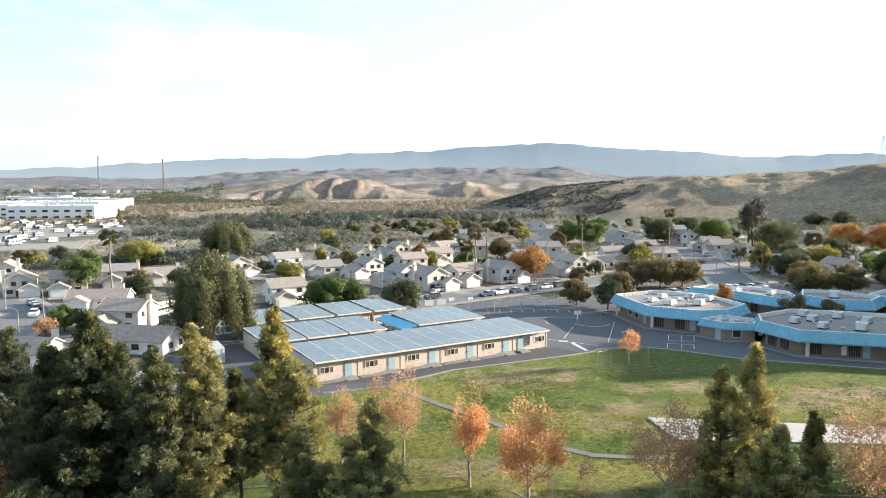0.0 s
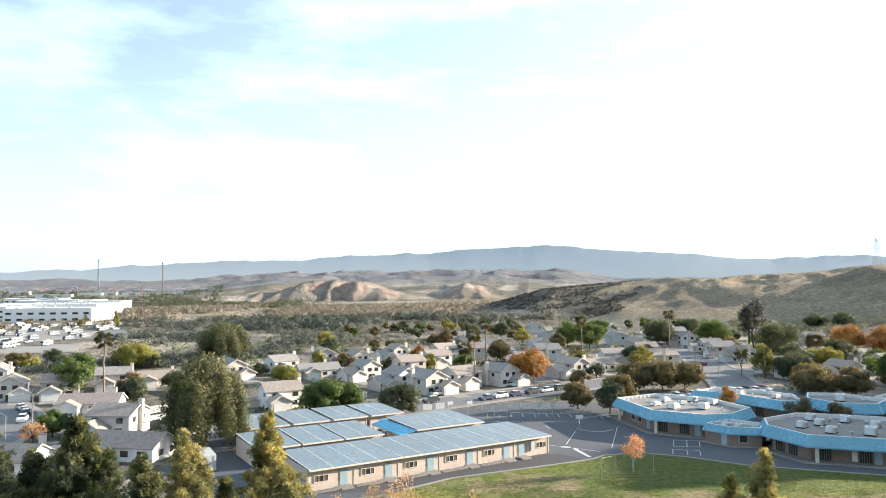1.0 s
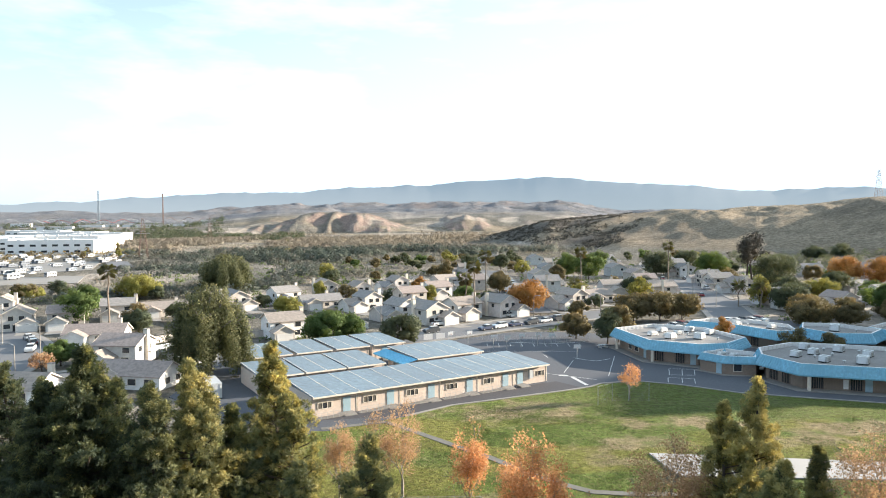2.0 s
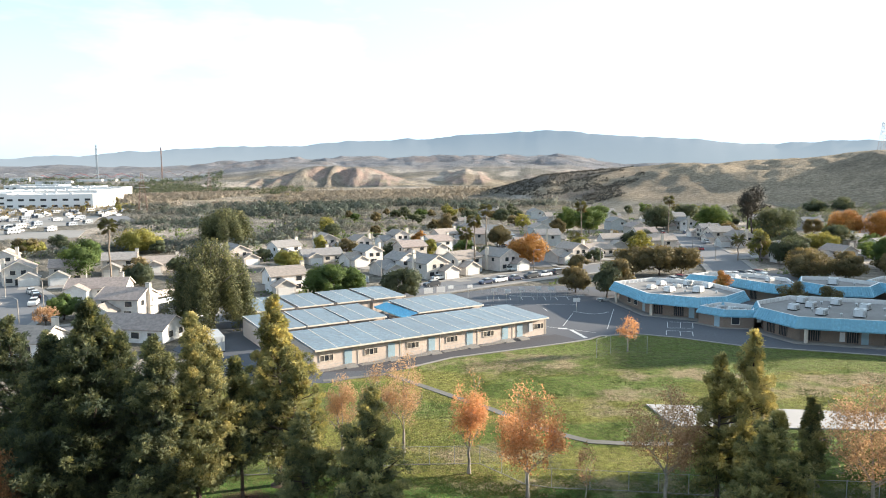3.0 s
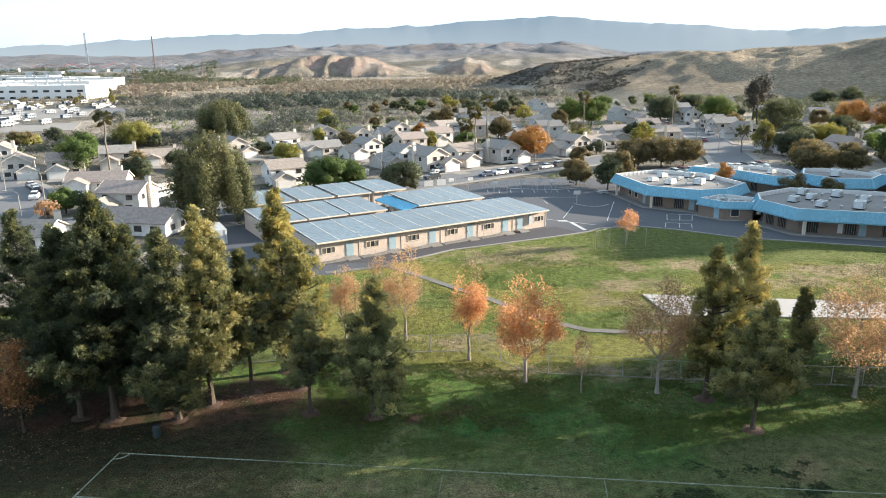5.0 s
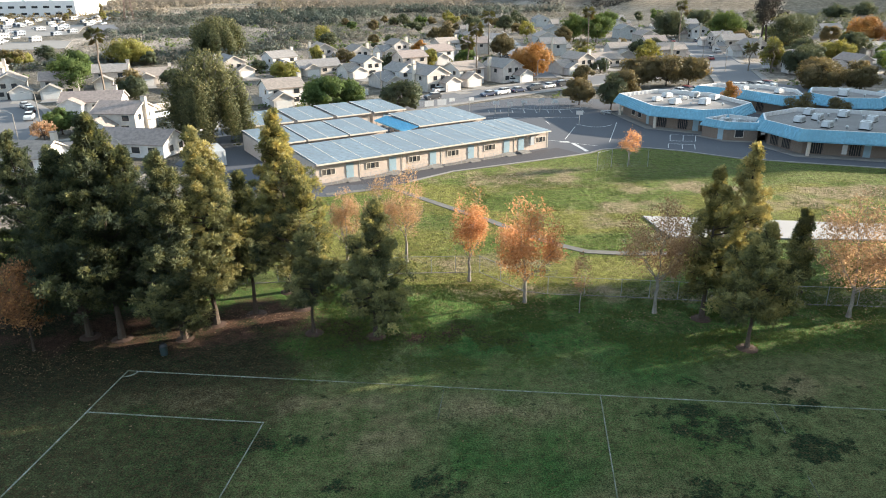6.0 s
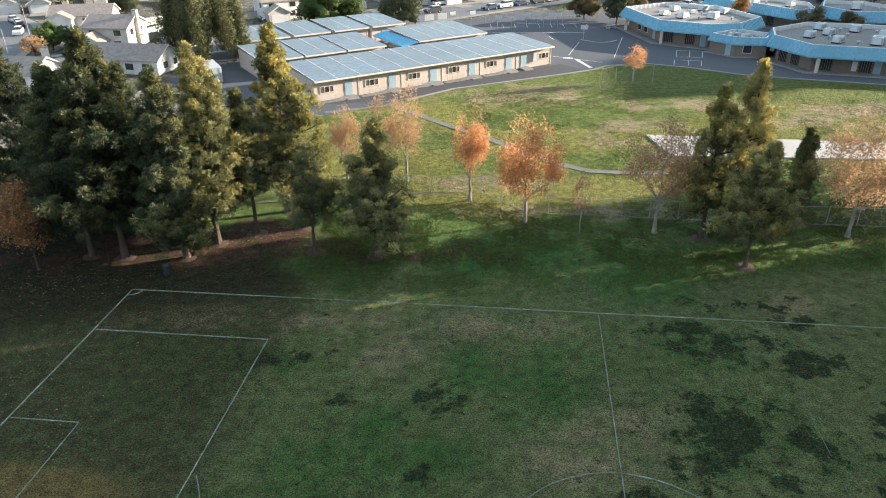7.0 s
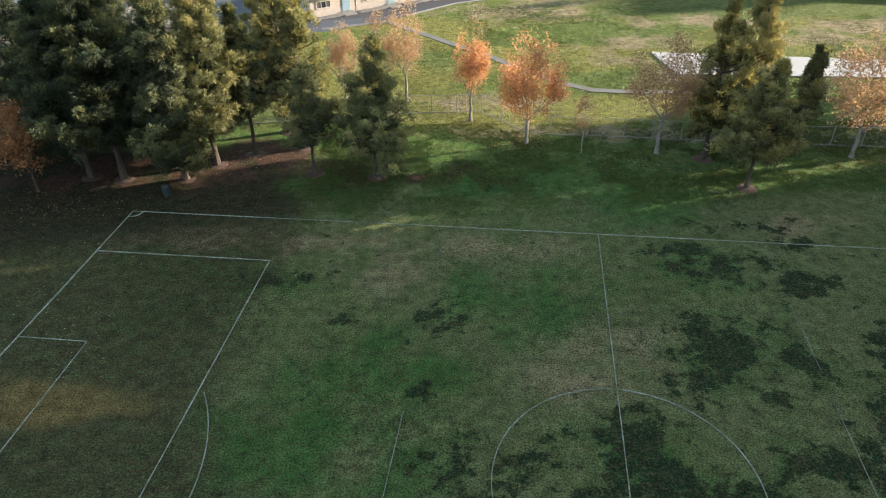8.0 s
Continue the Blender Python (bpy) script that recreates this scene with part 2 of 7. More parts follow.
F_LIME = foliage("yellow_green_leaves", [(0.20, 0.22, 0.060), (0.32, 0.31, 0.085), (0.44, 0.40, 0.12)], 0.4)
F_OLIVE = foliage("olive_leaves", [(0.120, 0.108, 0.060), (0.21, 0.175, 0.088), (0.33, 0.245, 0.120)], 0.4)
F_EUCALYPT = foliage("eucalyptus_leaves", [(0.100, 0.116, 0.062), (0.20, 0.206, 0.100), (0.40, 0.360, 0.165)], 0.40, (1.4, 1.3, 0.9), 0.7)
F_ORANGE = foliage("orange_leaves", [(0.36, 0.165, 0.045), (0.48, 0.25, 0.075), (0.60, 0.36, 0.13)], 0.4, (1.4, 1.2, 0.9))
F_SCRUB = foliage("river_scrub", [(0.115, 0.140, 0.108), (0.205, 0.205, 0.165), (0.31, 0.265, 0.205), (0.40, 0.335, 0.250)], 0.2, (1.2, 1.1, 0.9), 0.9)
F_SHRUB_DARK = foliage("hill_brush", [(0.045, 0.042, 0.034), (0.075, 0.064, 0.048), (0.11, 0.09, 0.065)], 0.1, (1.2, 1.1, 0.9), 0.4)


# ---- mesh building ----
class Build:
    """Collects faces for one mesh."""

    def __init__(self):
        self.v, self.f, self.tint = [], [], []

    def face(self, pts):
        k = len(self.v)
        self.v += [tuple(p) for p in pts]
        self.f.append(tuple(range(k, k + len(pts))))
        return self

    def box(self, x0, y0, z0, x1, y1, z1):
        k = len(self.v)
        self.v += [(x, y, z) for z in (z0, z1) for x, y in ((x0, y0), (x1, y0), (x1, y1), (x0, y1))]
        self.f += [tuple(k + i for i in q) for q in ((3, 2, 1, 0), (4, 5, 6, 7), (0, 1, 5, 4), (1, 2, 6, 5), (2, 3, 7, 6), (3, 0, 4, 7))]
        return self

    def prism(self, poly, z0, z1, top_poly=None, bottom=True):
        k, n = len(self.v), len(poly)
        self.v += [(x, y, z0) for x, y in poly] + [(x, y, z1) for x, y in (top_poly or poly)]
        if bottom:
            self.f.append(tuple(k + i for i in range(n))[::-1])
        self.f.append(tuple(k + n + i for i in range(n)))
        self.f += [(k + i, k + (i + 1) % n, k + n + (i + 1) % n, k + n + i) for i in range(n)]
        return self

    def tube(self, a, b, ra, rb, n=6, caps=False):
        a, b = Vector(a), Vector(b)
        d = (b - a).normalized()
        s = d.cross(Vector((0, 0, 1)) if abs(d.z) < 0.9 else Vector((1, 0, 0))).normalized()
        t = d.cross(s)
        k = len(self.v)
        for c, r in ((a, ra), (b, rb)):
            self.v += [tuple(c + (s * math.cos(i * math.tau / n) + t * math.sin(i * math.tau / n)) * r) for i in range(n)]
        self.f += [(k + i, k + n + i, k + n + (i + 1) % n, k + (i + 1) % n) for i in range(n)]
        if caps:
            self.f += [tuple(k + i for i in range(n)), tuple(k + n + i for i in range(n))[::-1]]
        return self

    def pipe(self, pts, r, n=5):
        """A bent tube in one piece."""
        pts = [Vector(p) for p in pts]
        k = len(self.v)
        for i, p in enumerate(pts):
            d = (pts[min(i + 1, len(pts) - 1)] - pts[max(i - 1, 0)]).normalized()
            s = d.cross(Vector((0, 0, 1)) if abs(d.z) < 0.9 else Vector((1, 0, 0))).normalized()
            t = d.cross(s)
            self.v += [tuple(p + (s * math.cos(j * math.tau / n) + t * math.sin(j * math.tau / n)) * r) for j in range(n)]
        for i in range(len(pts) - 1):
            self.f += [(k + i * n + j, k + (i + 1) * n + j, k + (i + 1) * n + (j + 1) % n, k + i * n + (j + 1) % n) for j in range(n)]
        return self

    def blades(self, verts, size):
        """Many loose triangles or quads: verts (n, size, 3)."""
        k, n = len(self.v), len(verts)
        self.v += [tuple(p) for p in np.round(verts.reshape(-1, 3), 3).tolist()]
        self.f += [tuple(r) for r in (np.arange(n * size).reshape(n, size) + k).tolist()]
        return self


def part(name, b, material, parent=None, label="", smooth=False):
    me = bpy.data.meshes.new(name)
    if not b.tint and len(b.v) < 6000:  # join corners that meet
        seen, at_, verts = {}, [], []
        for v in b.v:
            key = (round(v[0], 4), round(v[1], 4), round(v[2], 4))
            if key not in seen:
                seen[key] = len(verts)
                verts.append(v)
            at_.append(seen[key])
        faces = [tuple(at_[i] for i in f) for f in b.f]
        me.from_pydata(verts, [], [f for f in faces if len(set(f)) == len(f)])
    else:
        me.from_pydata(b.v, [], b.f)
    if len(b.tint) == len(b.v) and b.tint:
        at = me.attributes.new("tint", "FLOAT", "POINT")
        at.data.foreach_set("value", np.asarray(b.tint, dtype=np.float32))
    me.materials.append(material)
    if smooth:
        me.polygons.foreach_set("use_smooth", [True] * len(me.polygons))
    ob = new(name, me)
    if parent is not None:
        ob.parent = parent
    if label:
        ob["label"] = label
    return ob


def thing(name, label, category, group="", kind="", at=None):
    e = new(name)
    e.empty_display_size = 0.2
    if at is not None:
        e.matrix_basis = at
    return tagged(e, label, category, group, kind)


def fbm(x, y, scale, octaves=4, seed=0.0, ridged=False):
    """Layered value noise over arrays."""
    total, amp, norm = np.zeros_like(x, dtype=float), 1.0, 0.0
    for o in range(octaves):
        px, py = x / scale + seed * 17.3 + o * 31.7, y / scale - seed * 9.1 + o * 11.9
        ix, iy = np.floor(px), np.floor(py)
        fx, fy = px - ix, py - iy
        fx, fy = fx * fx * (3 - 2 * fx), fy * fy * (3 - 2 * fy)

        def corner(a, b):
            s = np.sin(a * 127.1 + b * 311.7) * 43758.5453
            return s - np.floor(s)
        v = (corner(ix, iy) * (1 - fx) * (1 - fy) + corner(ix + 1, iy) * fx * (1 - fy)
             + corner(ix, iy + 1) * (1 - fx) * fy + corner(ix + 1, iy + 1) * fx * fy)
        total += amp * (1 - np.abs(2 * v - 1) if ridged else v)
        norm += amp
        amp *= 0.5
        scale = scale * 0.5
    return total / norm


def smooth(t):
    t = np.clip(t, 0, 1)
    return t * t * (3 - 2 * t)


# ---- the land ----
AZ = [-60, -40, -31.6, -20, -12, -2, 3.5, 8, 14.1, 17.4, 18.8, 20.2, 23, 26.7, 29.5, 31.7, 40, 60, 80]
CREST = [0, 0, 0, 0, 0, 0, 2, 23, 31, 36, 38.5, 33, 39, 39, 43.5, 47, 44, 30, 20]
CREST_AT = [900] * 7 + [920, 900, 890, 880, 900, 900, 880, 850, 820, 760, 700, 700]
TOE_AT = [850] * 7 + [660, 560, 540, 530, 520, 500, 480, 465, 455, 430, 420, 420]


def land(x, y):
    """Height of the ground."""
    x, y = np.asarray(x, float), np.asarray(y, float)
    r, az = np.hypot(x, y), np.degrees(np.arctan2(x, y))
    warp = (fbm(x, y, 160, 3, 5) - 0.5) * 90
    # dry grass hills on the right
    az_w = az + (fbm(x, y, 220, 3, 13) - 0.5) * 3.0 * smooth((880 - r) / 250)
    hc = sum(np.interp(az_w + d, AZ, CREST) for d in (-1.0, -0.5, 0, 0.5, 1.0)) / 5
    ac, at = np.interp(az, AZ, CREST_AT), np.interp(az, AZ, TOE_AT)
    s = smooth((r + warp * 0.4 - at) / (ac - at))
    back = smooth(1 - (r - ac) / 500)
    gully = fbm(x * 1.0 + warp, y * 0.6, 130, 4, 2, True) - 0.55
    z = hc * np.where(r < ac, s ** 0.85, back) + gully * 34 * np.clip(hc / 40, 0, 1) * s * (1 - s ** 3) * np.where(r < ac, 1, 0)
    z = z + (fbm(x * 0.9 - y * 0.5, y * 0.45 + x * 0.3, 62, 4, 37, True) - 0.55) * 24 * np.clip(hc / 40, 0, 1) * s * (1 - s ** 4) * np.where(r < ac, 1, 0)
    z = z + (fbm(x - y * 0.5, y * 0.5 + x * 0.2, 27, 3, 57, True) - 0.55) * 8 * np.clip(hc / 40, 0, 1) * s * (1 - s ** 6) * np.where(r < ac, 1, 0)
    # eroded bluffs over the river bed and the hills behind
    spur = 0.50 * fbm(x + warp * 0.4, y * 0.14, 85, 3, 3, True) + 0.50 * fbm(x + warp * 0.15, y * 0.10, 34, 3, 43, True)
    front = np.interp(az, [-22, -19, -16, -13.6, -10.1, -8.3, -6.1, -4.3, -2.0, -0.3], [0, 4, 8, 17, 31, 35, 31, 16, 3, 0])
    rise1 = np.clip((r + spur * 170 - 1450) / 110, 0, 1) ** 0.8
    z = z + front * rise1 * (1 - 0.35 * smooth((r - 1560) / 250)) * (0.88 + 0.3 * fbm(x, y, 150, 3, 8))
    second = np.interp(az, [-1.2, 0.3, 2, 3.4, 4.4, 5.4], [0, 27, 29, 22, 9, 0])
    rise2 = np.clip((r + spur * 150 - 1570) / 120, 0, 1) ** 0.8
    z = z + second * rise2 * (1 - 0.4 * smooth((r - 1680) / 250))
    z = z + ((fbm(x + warp * 0.2, y * 0.3, 34, 3, 33, True) - 0.55) * 8 + (fbm(x + warp * 0.5, y * 0.6, 70, 4, 36, True) - 0.5) * 13) * np.clip(front * rise1 / 25 + second * rise2 / 25, 0, 1)
    # rows of low ridges, one behind the other, fading to the left
    for at_r, up, seed in ((1850, 0.35, 51), (2200, 0.62, 52), (2650, 0.86, 53), (3200, 1.08, 54), (3800, 1.22, 55)):
        wave = fbm(az * 1.0, az * 0 + seed, 7.0, 4, seed) * 0.9 + fbm(az, az * 0 + seed, 1.7, 3, seed + 9) * 0.25 - 0.57
        top = np.clip(30 + at_r * np.tan(np.radians(up + wave * 0.9)), 4, None) * ((0.22 if at_r < 3000 else 0.55) + (0.78 if at_r < 3000 else 0.45) * smooth((az + 21) / 9)) * (1 - 0.45 * smooth((az - 9) / 6))
        off = (r - at_r - (fbm(x, y, 260, 3, seed) - 0.5) * 260) / np.where(r < at_r, 330, 300)
        gut = fbm(x + warp, y * 0.7, 190, 5, seed + 3, True)
        z = np.maximum(z, top * np.clip(1 - np.abs(off) ** 1.3, 0, 1) * (0.72 + 0.42 * gut))
        # an added hill out of view keeps the low sun off the nearer lawn
    north = 96.8 + (fbm(x, y, 40, 3, 4) - 0.5) * 4 + (x - 170) * 0.296
    z = z + 110 * smooth((x - 95) / 85) * smooth((520 - x) / 250) * smooth((north - y) / 14) * smooth((y + 420) / 120) * (r < 700)
    # an added spur out of view, beside the school, shades the yard and houses
    south = 168 + (x - 290) * 0.296 + (fbm(x, y, 50, 3, 17) - 0.5) * 8
    tall = 68 - 16 * smooth((y - 185) / 60) + (fbm(x, y, 70, 3, 27) - 0.5) * 10
    z = z + tall * smooth((x - 205) / 80) * smooth((560 - x) / 200) * smooth((y - south) / 14) * smooth((az - 33.0) / 3) * smooth((285 - y) / 40)
    z = z + (fbm(x, y, 60, 3, 6) - 0.5) * np.clip((r - 330) / 200, 0, 1) * 3.0
    return z - 0.06


def grid_object(name, xs, ys, zs, faces, masks, material):
    me = bpy.data.meshes.new(name)
    me.vertices.add(len(xs))
    me.vertices.foreach_set("co", np.stack([xs, ys, zs], 1).astype(np.float32).ravel())
    faces = np.asarray(faces, np.int32)
    me.loops.add(faces.size)
    me.loops.foreach_set("vertex_index", faces.ravel())
    me.polygons.add(len(faces))
    me.polygons.foreach_set("loop_start", np.arange(0, faces.size, faces.shape[1], dtype=np.int32))
    me.update(calc_edges=True)
    for key, val in masks.items():
        at = me.attributes.new(key, "FLOAT", "POINT")
        at.data.foreach_set("value", np.clip(val, 0, 1).astype(np.float32))
    me.materials.append(material)
    me.polygons.foreach_set("use_smooth", [True] * len(faces))
    me.validate()
    return new(name, me)


def make_ground():
    az = np.concatenate([np.arange(-180, -46, 4), np.arange(-46, 46, 0.25), np.arange(46, 180, 4)])
    rad = [4.0, 15, 30, 45]
    while rad[-1] < 4980:
        rad.append(rad[-1] * (1.006 if 1240 < rad[-1] < 1700 else 1.013 if 430 < rad[-1] < 3900 else 1.02))
    rad = np.array(rad)
    R, A = np.meshgrid(rad, np.radians(az), indexing="ij")
    xs, ys = (R * np.sin(A)).ravel(), (R * np.cos(A)).ravel()
    zs = land(xs, ys)
    nr, na = R.shape
    i, j = np.meshgrid(np.arange(nr - 1), np.arange(na), indexing="ij")
    k = (j + 1) % na
    faces = np.stack([i * na + j, i * na + k, (i + 1) * na + k, (i + 1) * na + j], -1).reshape(-1, 4)[:, ::-1]
    r, a = R.ravel(), np.degrees(A.ravel())
    steep = np.hypot(land(xs + 5, ys) - zs, land(xs, ys + 5) - zs) / 5
    hill = smooth((zs - 1.5) / 5) * (r < 1250)
    bare = smooth((r - 1150) / 60) * smooth((steep - 0.16) / 0.30) * (0.25 + 0.75 * smooth((fbm(xs, ys * 0.4, 28, 4, 3) - 0.36) / 0.22))
    # the far mask puts haze into the distant land's colour
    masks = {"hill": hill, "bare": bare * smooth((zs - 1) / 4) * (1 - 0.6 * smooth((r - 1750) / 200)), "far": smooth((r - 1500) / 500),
             "brush": smooth((fbm(xs, ys, 70, 5, 7) - 0.52) / 0.1) * np.clip(0.35 + hill * 0.65 * smooth((14 - a) / 5 + 0.3), 0, 1),
             "sand": np.maximum(smooth((fbm(xs, ys * 0.5, 90, 4, 9) - 0.55) / 0.1), smooth((r - 1130) / 60) * smooth((1330 - r) / 60) * smooth((a + 16) / 4)) * (1 - hill),
             "stripe": smooth((fbm(xs * 0.15, ys, 60, 4, 12) - 0.5) / 0.15) * smooth((r - 600) / 200) * (1 - hill)}
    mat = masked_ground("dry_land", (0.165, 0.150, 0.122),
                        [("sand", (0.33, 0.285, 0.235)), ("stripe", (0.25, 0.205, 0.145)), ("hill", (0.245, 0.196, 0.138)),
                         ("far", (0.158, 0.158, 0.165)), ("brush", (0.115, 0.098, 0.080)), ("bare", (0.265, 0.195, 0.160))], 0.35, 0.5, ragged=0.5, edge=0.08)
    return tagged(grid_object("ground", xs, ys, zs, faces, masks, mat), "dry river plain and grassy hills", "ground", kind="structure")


make_ground()


def make_mountains():
    """Hazy blue range at the horizon, a distant backdrop."""
    az = np.arange(-60, 60, 0.2)
    top = np.interp(az, [-60, -31.6, -26.4, -19.5, -12.5, -6.8, -1, 2.2, 7.5, 13.2, 18.2, 21.7, 25.2, 28.7, 31.7, 60],
                    [0.8, 1.08, 1.29, 1.64, 1.99, 2.38, 2.35, 2.77, 3.06, 2.75, 2.44, 1.99, 1.79, 1.87, 1.71, 1.5])
    plain = 30 + 4800 * np.tan(np.radians(top))
    top = 30 + 4800 * np.tan(np.radians(top + (fbm(az, az * 0, 4.5, 5, 4) - 0.5) * 0.5 + (fbm(az, az * 0 + 3, 1.6, 4, 9) - 0.5) * 0.34))
    rows = 22
    R = np.linspace(4300, 4800, rows)
    s = np.linspace(0, 1, rows)
    A = np.radians(az)
    xs = (R[:, None] * np.sin(A)).ravel()
    ys = (R[:, None] * np.cos(A)).ravel()
    spur = fbm(np.repeat(az[None], rows, 0), np.repeat(s[:, None] * 1.5, len(az), 1), 3.0, 4, 6, True)
    zs = ((s[:, None] ** 0.8) * (plain[None] + (top - plain)[None] * s[:, None] ** 5) * (1 + (spur - 0.6) * 0.04 * (1 - s[:, None]))).ravel()
    n = len(az)
    i, j = np.meshgrid(np.arange(rows - 1), np.arange(n - 1), indexing="ij")
    faces = np.stack([i * n + j, i * n + j + 1, (i + 1) * n + j + 1, (i + 1) * n + j], -1).reshape(-1, 4)
    m, nn, l, p = nodes_of("hazy_distance")
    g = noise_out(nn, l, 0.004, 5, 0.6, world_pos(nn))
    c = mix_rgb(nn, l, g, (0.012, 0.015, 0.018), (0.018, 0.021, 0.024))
    # haze painted as glow: pale at the foot, deeper blue higher up
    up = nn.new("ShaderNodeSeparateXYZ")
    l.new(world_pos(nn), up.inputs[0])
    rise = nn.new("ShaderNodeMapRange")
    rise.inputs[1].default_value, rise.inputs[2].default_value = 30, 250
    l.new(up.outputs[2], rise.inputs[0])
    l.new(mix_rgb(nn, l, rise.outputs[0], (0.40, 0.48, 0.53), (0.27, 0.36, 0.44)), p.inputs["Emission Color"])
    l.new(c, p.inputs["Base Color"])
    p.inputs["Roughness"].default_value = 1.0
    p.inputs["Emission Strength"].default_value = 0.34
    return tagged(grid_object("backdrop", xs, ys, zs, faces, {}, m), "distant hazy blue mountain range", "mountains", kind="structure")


make_mountains()


def rot2(deg):
    c, s = math.cos(radians(deg)), math.sin(radians(deg))
    return lambda a, b: (c * a - s * b, s * a + c * b)


def inside(px, py, poly):
    res = np.zeros(px.shape, bool)
    for (x0, y0), (x1, y1) in zip(poly, poly[1:] + poly[:1]):
        hit = (y0 > py) != (y1 > py)
        xi = x0 + (py - y0) / ((y1 - y0) or 1e-9) * (x1 - x0)
        res ^= hit & (px < xi)
    return res


LAWN = [(-95, -75), (125, -75), (125, 98), (71.4, 110.8), (58.3, 115.4), (50.1, 118.4), (42.2, 124.2), (35, 127.6), (28.3, 125.8),
        (25.8, 123.1), (21.3, 120.8), (11, 116), (1.4, 111.6), (-5.7, 105.8), (-17, 99), (-30, 96), (-48, 88), (-95, 70)]


def make_lawn():
    gx, gy = np.meshgrid(np.arange(-95, 126, 0.6), np.arange(-75, 129, 0.6), indexing="ij")
    xs, ys = gx.ravel(), gy.ravel()
    nx, ny = gx.shape
    i, j = np.meshgrid(np.arange(nx - 1), np.arange(ny - 1), indexing="ij")
    faces = np.stack([i * ny + j, (i + 1) * ny + j, (i + 1) * ny + j + 1, i * ny + j + 1], -1).reshape(-1, 4)
    keep = inside(xs[faces].mean(1), ys[faces].mean(1), LAWN)
    faces = faces[keep]

    def patch(spots, soft=0.9, k=0.85):
        out = np.zeros_like(xs)
        jit = (fbm(xs, ys, 3.0, 4, 2) - 0.5) * 2.0 + (fbm(xs, ys, 1.3, 2, 62) - 0.5) * 1.0
        for x, y, rx, ry in spots:
            d = np.hypot((xs - x) / rx, (ys - y) / ry) * k + jit
            out = np.maximum(out, smooth((1.15 - d) / soft))
        return out
    pitch = smooth((54 - ys + (fbm(xs, ys, 9, 3, 1) - 0.5) * 7) / 3)
    lush = patch([(17.4, 32.4, 2.3, 3.0), (16.2, 35, 1.6, 1.4), (19, 29.6, 1.8, 1.6), (21.5, 31.5, 1.0, 1.2), (6, 24.2, 4.5, 2.2), (11, 26.4, 3.6, 2.0), (10.5, 23, 5, 2.2), (13.6, 29, 2, 1.6),
                  (3, 22.5, 3, 1.6), (21, 42.2, 3.6, 1.7), (24.3, 39.6, 2.2, 1.3), (23.5, 47, 3.4, 0.9), (18, 44, 3, 0.8), (27, 44.6, 2.4, 0.9), (0.4, 35.4, 1.4, 1.3), (-1.3, 37.2, 1.1, 1.0),
                  (-13.4, 40.4, 2.6, 0.9), (-9.8, 41.2, 2.4, 0.6), (24, 27, 2.4, 1.3), (-1.5, 29.6, 0.9, 0.7), (-6.4, 36.2, 1.4, 0.5), (27.5, 33, 1.6, 1.6), (20, 24, 2.5, 1.2)], 1.35, 0.60)
    bright = patch([(3.4, 37.8, 4.6, 3.2), (6.6, 36.6, 3.0, 2.0), (-6, 27, 5.0, 3.8), (-8.5, 23, 5, 3), (-2.6, 31, 3.2, 2.6), (-3.6, 34.2, 2.0, 2.0), (1.5, 41, 2.4, 1.6), (-12.5, 40.2, 4, 1.6), (4, 53, 9, 4.2), (15, 50.5, 6, 3), (-11, 26, 3, 2.4), (-4, 22.5, 5, 2), (20, 43, 4, 2.5), (10, 24.5, 6, 3), (17, 32, 3.4, 3.4)], 1.5, 0.52)
    dry = patch([(-4.5, 41.5, 5, 2.5), (11.5, 50, 2.5, 2), (-13, 45.5, 4, 1.5), (12, 33, 5, 3), (3, 44.5, 4.5, 1.8), (-18, 46.5, 6, 1.6), (-8, 45, 5, 2), (27, 47, 4, 1.6), (8, 30, 4, 2)], 1.2, 0.6)
    litter = patch([(-15, 59.5, 8, 3.6), (-3.6, 56.2, 5.5, 1.9), (-30, 57, 9, 2.6)], 1.1, 0.62) * smooth((fbm(xs, ys, 4, 4, 5) - 0.30) / 0.25)
    tan = patch([(11, 107, 10, 3.4), (18, 112, 6, 3.2), (25, 92, 6, 3.4), (35.5, 101, 8, 2.8), (60, 98, 12, 3), (24, 86, 5, 2.2), (5, 108, 6, 3), (30, 81, 7, 1.6), (48, 93, 7, 2), (14, 65.0, 10, 1.0), (24, 63.6, 8, 0.9), (38, 62.4, 8, 1.0), (2, 73, 5, 1.5)], 1.2, 0.62)
    swath = smooth((fbm(xs * 0.35, ys, 9, 4, 8) - 0.5) / 0.2)
    # golden sunlit patch put into the grass colour, sharp at its lower edge
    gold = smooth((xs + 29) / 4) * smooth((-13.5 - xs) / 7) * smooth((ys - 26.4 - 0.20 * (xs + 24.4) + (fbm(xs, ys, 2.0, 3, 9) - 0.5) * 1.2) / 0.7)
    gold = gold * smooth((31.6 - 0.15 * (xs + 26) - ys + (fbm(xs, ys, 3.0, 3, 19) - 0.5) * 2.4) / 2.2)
    back = smooth((ys - 65 + 0.04 * xs + (fbm(xs, ys, 8, 3, 21) - 0.5) * 5) / 2)
    green = np.maximum(smooth((fbm(xs * 0.3, ys, 8, 4, 18) - 0.43) / 0.15) * back, smooth((ys - 99 + (fbm(xs, ys, 9, 3, 71) - 0.5) * 12) / 6) * 0.9)
    # shade on the pines' side of the lawn, put into the grass colour
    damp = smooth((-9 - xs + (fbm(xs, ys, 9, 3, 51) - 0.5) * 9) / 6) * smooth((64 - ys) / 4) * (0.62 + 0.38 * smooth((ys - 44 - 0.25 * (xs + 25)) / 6))
